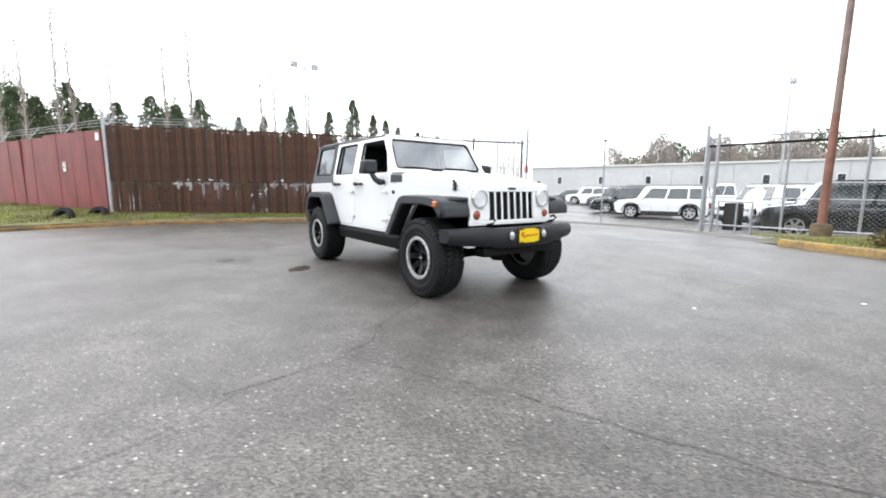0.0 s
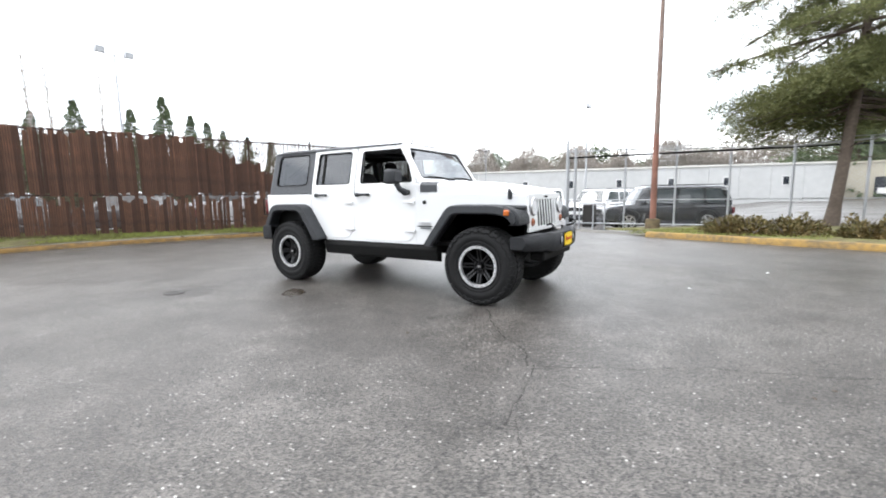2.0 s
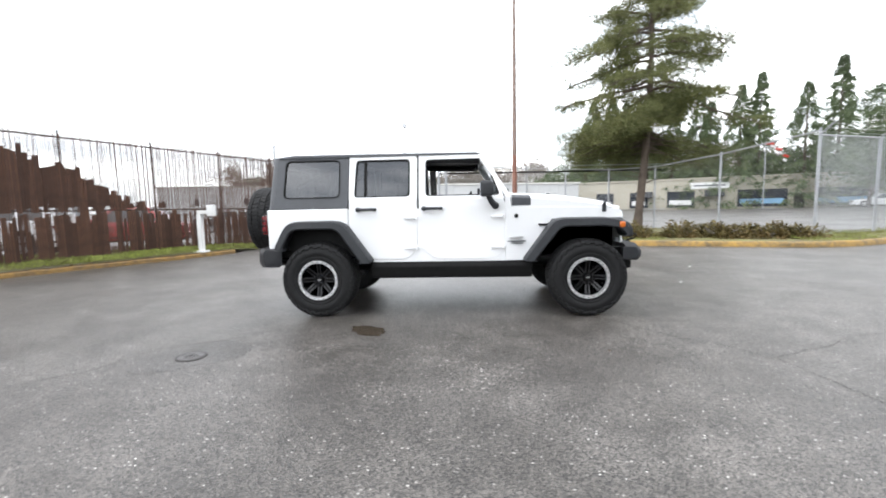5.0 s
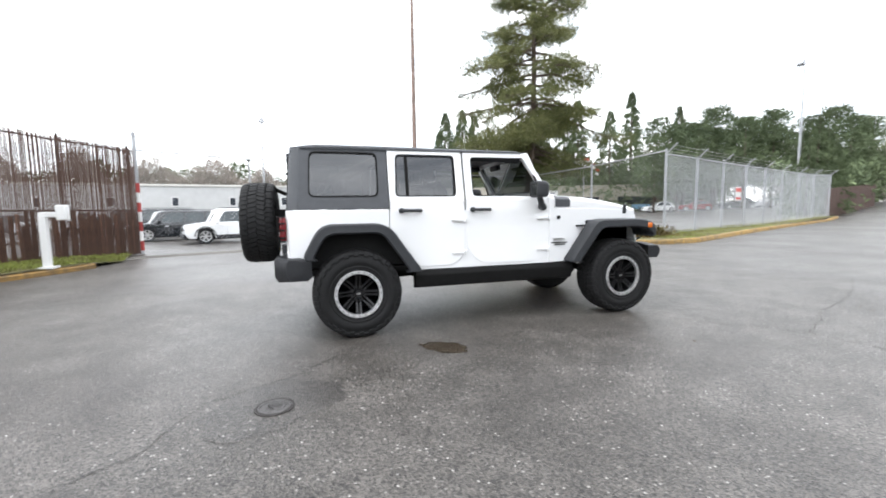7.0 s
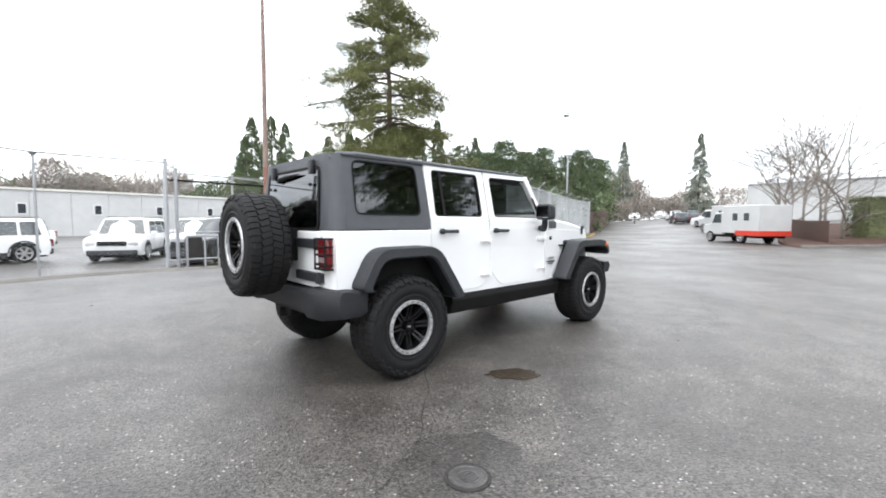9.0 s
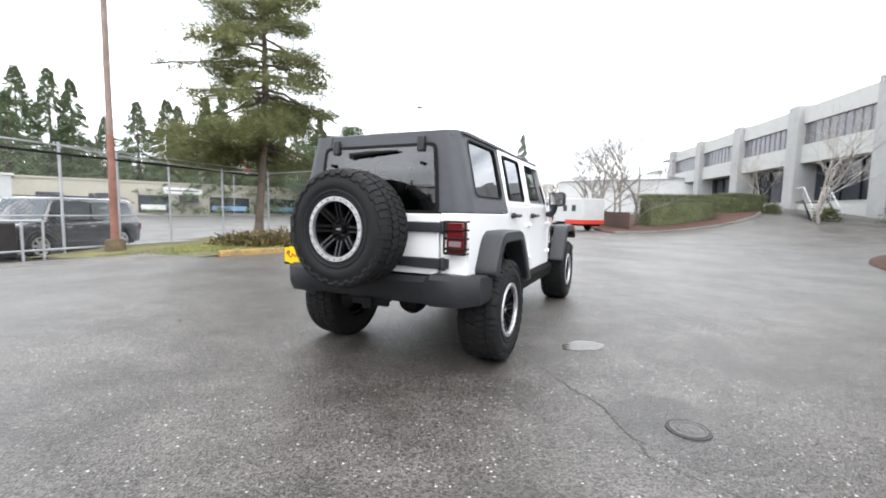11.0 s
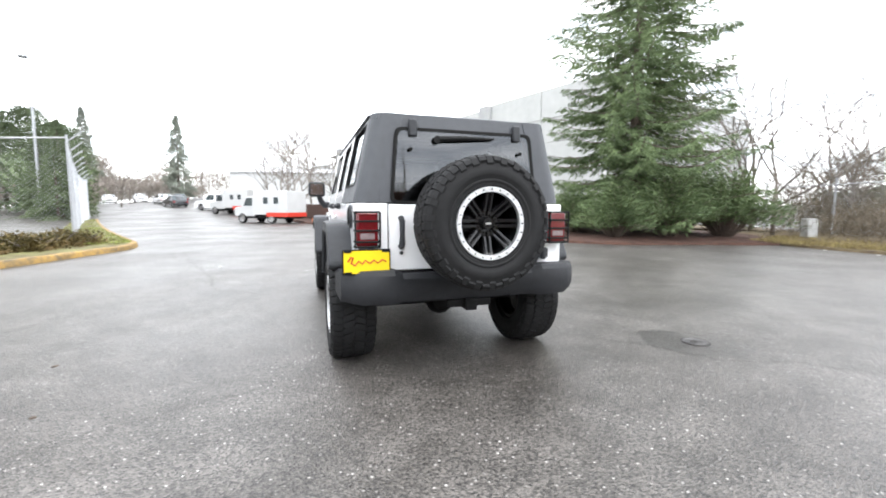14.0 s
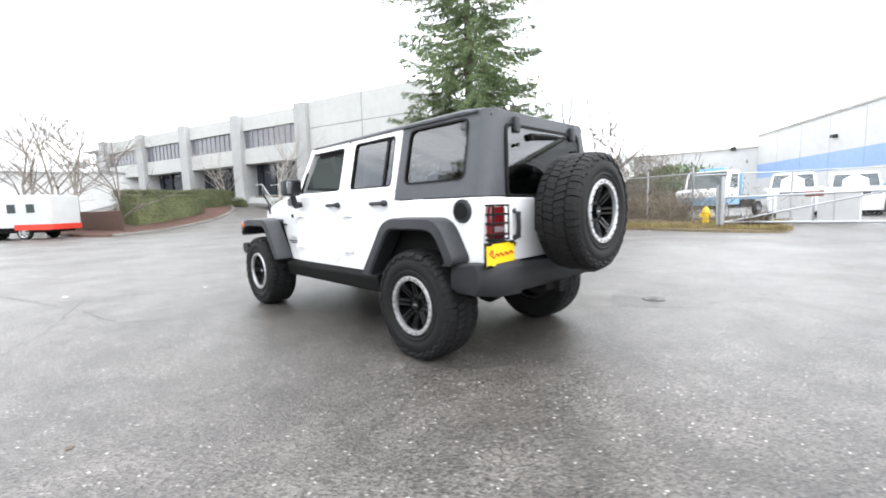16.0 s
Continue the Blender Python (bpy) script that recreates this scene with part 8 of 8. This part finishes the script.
def crack(points, width, seed):
    """A wandering crack in the asphalt."""
    rnd = random.Random(seed)
    bm = B()
    left, right = [], []
    for p, d in along(points, 0.05):
        nrm = Vector((-d.y, d.x, 0))
        off = 0.05 * noise.noise(Vector((p.x * 3, p.y * 3, seed))) + rnd.uniform(-0.008, 0.008)
        w = width * (0.4 + 0.8 * rnd.random())
        c = p + nrm * off
        z = gz(c.x, c.y) + 0.004
        left.append(bm.verts.new((c.x + nrm.x * w, c.y + nrm.y * w, z)))
        right.append(bm.verts.new((c.x - nrm.x * w, c.y - nrm.y * w, z)))
    for i in range(len(left) - 1):
        bm.faces.new((right[i], right[i + 1], left[i + 1], left[i]))
    tagged(part("crack_line", bm, M_CRACK), "thin dark crack wandering across the asphalt", "crack", kind="structure")


crack([(-1.2, -0.75), (-1.36, -0.94), (-1.71, -1.36), (-2.05, -1.72), (-2.55, -1.95), (-2.74, -2.5), (-3.1, -2.85)], 0.0032, 2)
crack([(-2.1, -2.36), (-2.14, -2.5), (-2.25, -2.62), (-2.4, -2.8), (-2.7, -3.3), (-3.4, -4.2)], 0.0020, 3)
crack([(3.05, -3.75), (3.01, -3.6), (2.89, -3.23), (2.67, -2.82), (2.5, -2.37), (2.55, -2.1)], 0.0022, 4)
crack([(6.34, -0.37), (4.66, -1.25), (3.4, -1.70), (2.56, -2.18), (2.60, -2.5), (2.65, -2.95)], 0.0036, 7)
crack([(1.0, -0.7), (1.68, -1.05), (2.0, -1.60), (2.39, -1.93), (2.5, -2.2)], 0.0045, 11)
crack([(-2.5, 2.6), (-2.17, 1.89), (-2.02, 1.54), (-1.76, 0.86), (-1.2, 0.1)], 0.0018, 8)
crack([(-0.6, 4.9), (-0.14, 4.22), (0.1, 3.74), (0.8, 3.46), (1.9, 2.9), (4.0, 2.4)], 0.0040, 9)
crack([(6.6, 3.7), (5.4, 3.4), (3.42, 2.7), (1.81, 2.3), (1.2, 1.6)], 0.0050, 13)
crack([(12.0, -5.8), (9.0, -3.0), (9.5, 0.5), (13, 3)], 0.009, 10)
crack([(14.5, 1.5), (12.0, -0.2), (10.2, -1.0), (8.6, -2.9)], 0.009, 14)


def debris():
    rnd = random.Random(4)
    for i, (x, y, s, mat) in enumerate(((4.3, 2.64, 0.03, M_PAPER), (3.37, 1.04, 0.02, M_PAPER), (4.05, -1.82, 0.012, M_BARK), (4.17, -1.65, 0.012, M_BARK), (-1.09, 2.86, 0.02, M_BARK), (-2.0, 2.56, 0.018, M_BARK), (1.35, -2.0, 0.014, M_BARK), (-3.2, 4.6, 0.02, M_BARK), (6.4, -2.1, 0.02, M_BARK), (1.8, -12.9, 0.05, M_PAPER), (3.1, -13.1, 0.04, M_PAPER))):
        bm = B()
        pts = [(s * 1.3 * math.cos(k * 1.05) * rnd.uniform(0.6, 1.2), s * 0.9 * math.sin(k * 1.05) * rnd.uniform(0.6, 1.2)) for k in range(6)]
        prism(bm, pts, "z", 0.0, s * 0.35)
        ob = part("litter_scrap" if mat is M_PAPER else "dead_leaf", bm, mat, bevel=s * 0.15)
        ob.location = (x, y, 0.0)
        ob.rotation_euler = (0, 0, rnd.uniform(0, 6))
        tagged(ob, "small white scrap of litter on asphalt" if mat is M_PAPER else "small brown dead leaf on wet asphalt", "litter", "litter on the ground")


debris()

# ---- the yard entrance across the asphalt ----
def hydrant():
    h = thing("fire_hydrant", pose(0.65, -15.4, 0.1), "short yellow cast iron fire hydrant in grass", "hydrant")
    bm = B()
    lathe(bm, [(0.16, 0.0), (0.16, 0.06), (0.11, 0.08), (0.105, 0.42), (0.14, 0.44), (0.14, 0.49), (0.12, 0.52), (0.09, 0.62), (0.03, 0.67), (0.03, 0.72), (0.0, 0.72)], "z", n=18)
    part("barrel", bm, M_HYDRANT, h, smooth=True)
    for a in (0, 180):
        bm = B()
        rod(bm, (0.09, 0, 0.36), (0.2, 0, 0.36), 0.05, n=12)
        c = part("side_outlet", bm, M_HYDRANT, h, smooth=True)
        c.rotation_euler = (0, 0, radians(a))
    bm = B()
    rod(bm, (0, 0.08, 0.33), (0, 0.22, 0.33), 0.075, n=14)
    part("pumper_outlet", bm, M_HYDRANT, h, smooth=True)


hydrant()


def yard_gate():
    g = thing("swing_gate", pose(-0.1, -14.35, 0.08), "long galvanised pipe barrier gate with a diagonal brace", "gate")
    for x, y, z, r in ((0, 0, 1.75, 0.08), (0.14, -0.05, 1.45, 0.05)):
        bm = B()
        rod(bm, (x, y, -0.1), (x, y, z), r, n=12)
        part("gate_post", bm, M_GALV, g, smooth=True)
    ex, ey = -4.6, -0.6
    for z0, z1 in ((1.02, 1.12), (0.18, 0.20)):
        bm = B()
        rod(bm, (0, 0, z0), (ex, ey, z1), 0.035, n=8)
        part("gate_rail", bm, M_GALV, g, smooth=True)
    bm = B()
    rod(bm, (0.0, 0, 0.15), (ex * 0.85, ey * 0.85, 1.08), 0.03, n=8)
    part("brace", bm, M_GALV, g, smooth=True)
    for t in (0.3, 0.62, 0.93):
        bm = B()
        rod(bm, (ex * t, ey * t, 0.18), (ex * t, ey * t, 1.08), 0.022, n=6)
        part("upright", bm, M_GALV, g, smooth=True)
    bm = B()
    box(bm, -2.6, -2.15, -0.36, -0.33, 0.98, 1.16)
    part("sign", bm, M_RUSTPOLE, g, "small red brown sign plate")


yard_gate()
chain_fence("fence_yard", [(1.25, -15.9), (3.2, -16.6), (5.4, -17.5), (8.6, -18.6)], 2.0, "chain link yard fence with pipe posts among brush", 0.08, base=0.08, wire=0.0025, post_extra=0.25)
chain_fence("fence_yard", [(1.25, -15.9), (-1.6, -17.6), (-5.4, -19.0)], 2.0, "chain link yard fence with pipe posts", 0.10, base=0.0, wire=0.0022)


def cabinet(x, y, w, d, h, ang, label):
    c = thing("metal_cabinet", pose(x, y, gz(x, y), 0, 0, ang), label, "cabinet", "yard cabinets")
    bm = B()
    box(bm, -w / 2, w / 2, -d / 2, d / 2, 0, h)
    part("body", bm, M_OFFWHITE, c, bevel=0.015)
    for k in (0, 1):
        bm = B()
        x0 = -w / 2 + 0.03 + k * w / 2
        box(bm, x0, x0 + w / 2 - 0.06, d / 2 - 0.002, d / 2 + 0.014, 0.06, h - 0.05)
        dr = part("door", bm, M_OFFWHITE, c, bevel=0.004)
        bm = B()
        box(bm, x0 + (0.06 if k else w / 2 - 0.14), x0 + (0.09 if k else w / 2 - 0.11), d / 2 + 0.014, d / 2 + 0.03, h * 0.45, h * 0.6)
        part("handle", bm, M_IRON, dr)


cabinet(-1.55, -19.3, 1.1, 0.6, 1.15, 175, "pale metal cabinet in a fenced yard")
cabinet(-2.85, -19.5, 1.2, 0.6, 1.15, 175, "pale metal cabinet in a fenced yard")
cabinet(5.2, -15.9, 0.42, 0.3, 0.85, 150, "small pale utility cabinet beside an evergreen shrub")


def panel_stack():
    st = thing("panel_stack", pose(-4.3, -28.5, 0, 0, 0, 10), "tilted blue and white panels on a low rack", "rack")
    bm = B()
    box(bm, -1.4, 1.4, -0.8, 0.8, 0.1, 0.3)
    part("rack", bm, M_IRON, st, bevel=0.02)
    for k in range(5):
        bm = B()
        box(bm, -0.09, 0.09, -0.7, 0.7, 0, 1.5)
        p = part("panel", bm, M_LIGHTBLUE if k % 2 else M_OFFWHITE, st)
        p.matrix_local = pose(-0.9 + 0.42 * k, 0, 0.3, 0, 32, 0)


panel_stack()
# red and white notice on the road fence
sg = thing("fence_notice", pose(16.6, 9.80, 1.35, 0, 0, 22), "red and white notice plate wired to a fence", "sign")
bm = B()
box(bm, -0.35, 0.35, -0.01, 0.01, 0, 0.62)
part("plate", bm, M_PAPER, sg)
bm = B()
box(bm, -0.31, 0.31, -0.018, -0.008, 0.40, 0.58)
box(bm, -0.31, 0.31, -0.018, -0.008, 0.06, 0.16)
part("red_bar", bm, M_REDBAND, sg)
# two old tyres in the grass by the red wall
for x, y in ((-11.5, -4.95), (-11.65, -4.15)):
    bm = B()
    lathe(bm, [(0.20, -0.08), (0.30, -0.10), (0.34, -0.04), (0.34, 0.04), (0.30, 0.10), (0.20, 0.08), (0.20, -0.08)], "z", n=22)
    ob = part("old_tyre", bm, M_RUBBER, smooth=True)
    ob.matrix_world = pose(x, y, 0.20, 62, 10, 40)
    tagged(ob, "worn old tyre half sunk in verge grass", "tyre", "old tyres")
# flag on a pole by the tan building
fl = thing("flag_pole", pose(38.0, 52.0, -0.4), "thin pole with a small red and white flag", "flag")
bm = B()
rod(bm, (0, 0, 0), (0, 0, 9.0), 0.06, 0.04, n=8)
part("pole", bm, M_GALV, fl, smooth=True)
for k in range(6):
    bm = B()
    box(bm, 0.05 + 0.02 * k, 1.0 - 0.05 * k, -0.01, 0.01, 8.6 - 0.3 * k, 8.9 - 0.3 * k, pose(0, 0, 0, 0, 4 * k, 12 * (k % 2)))
    part("flag_stripe", bm, M_REDBAND if k % 2 == 0 else M_PAPER, fl)
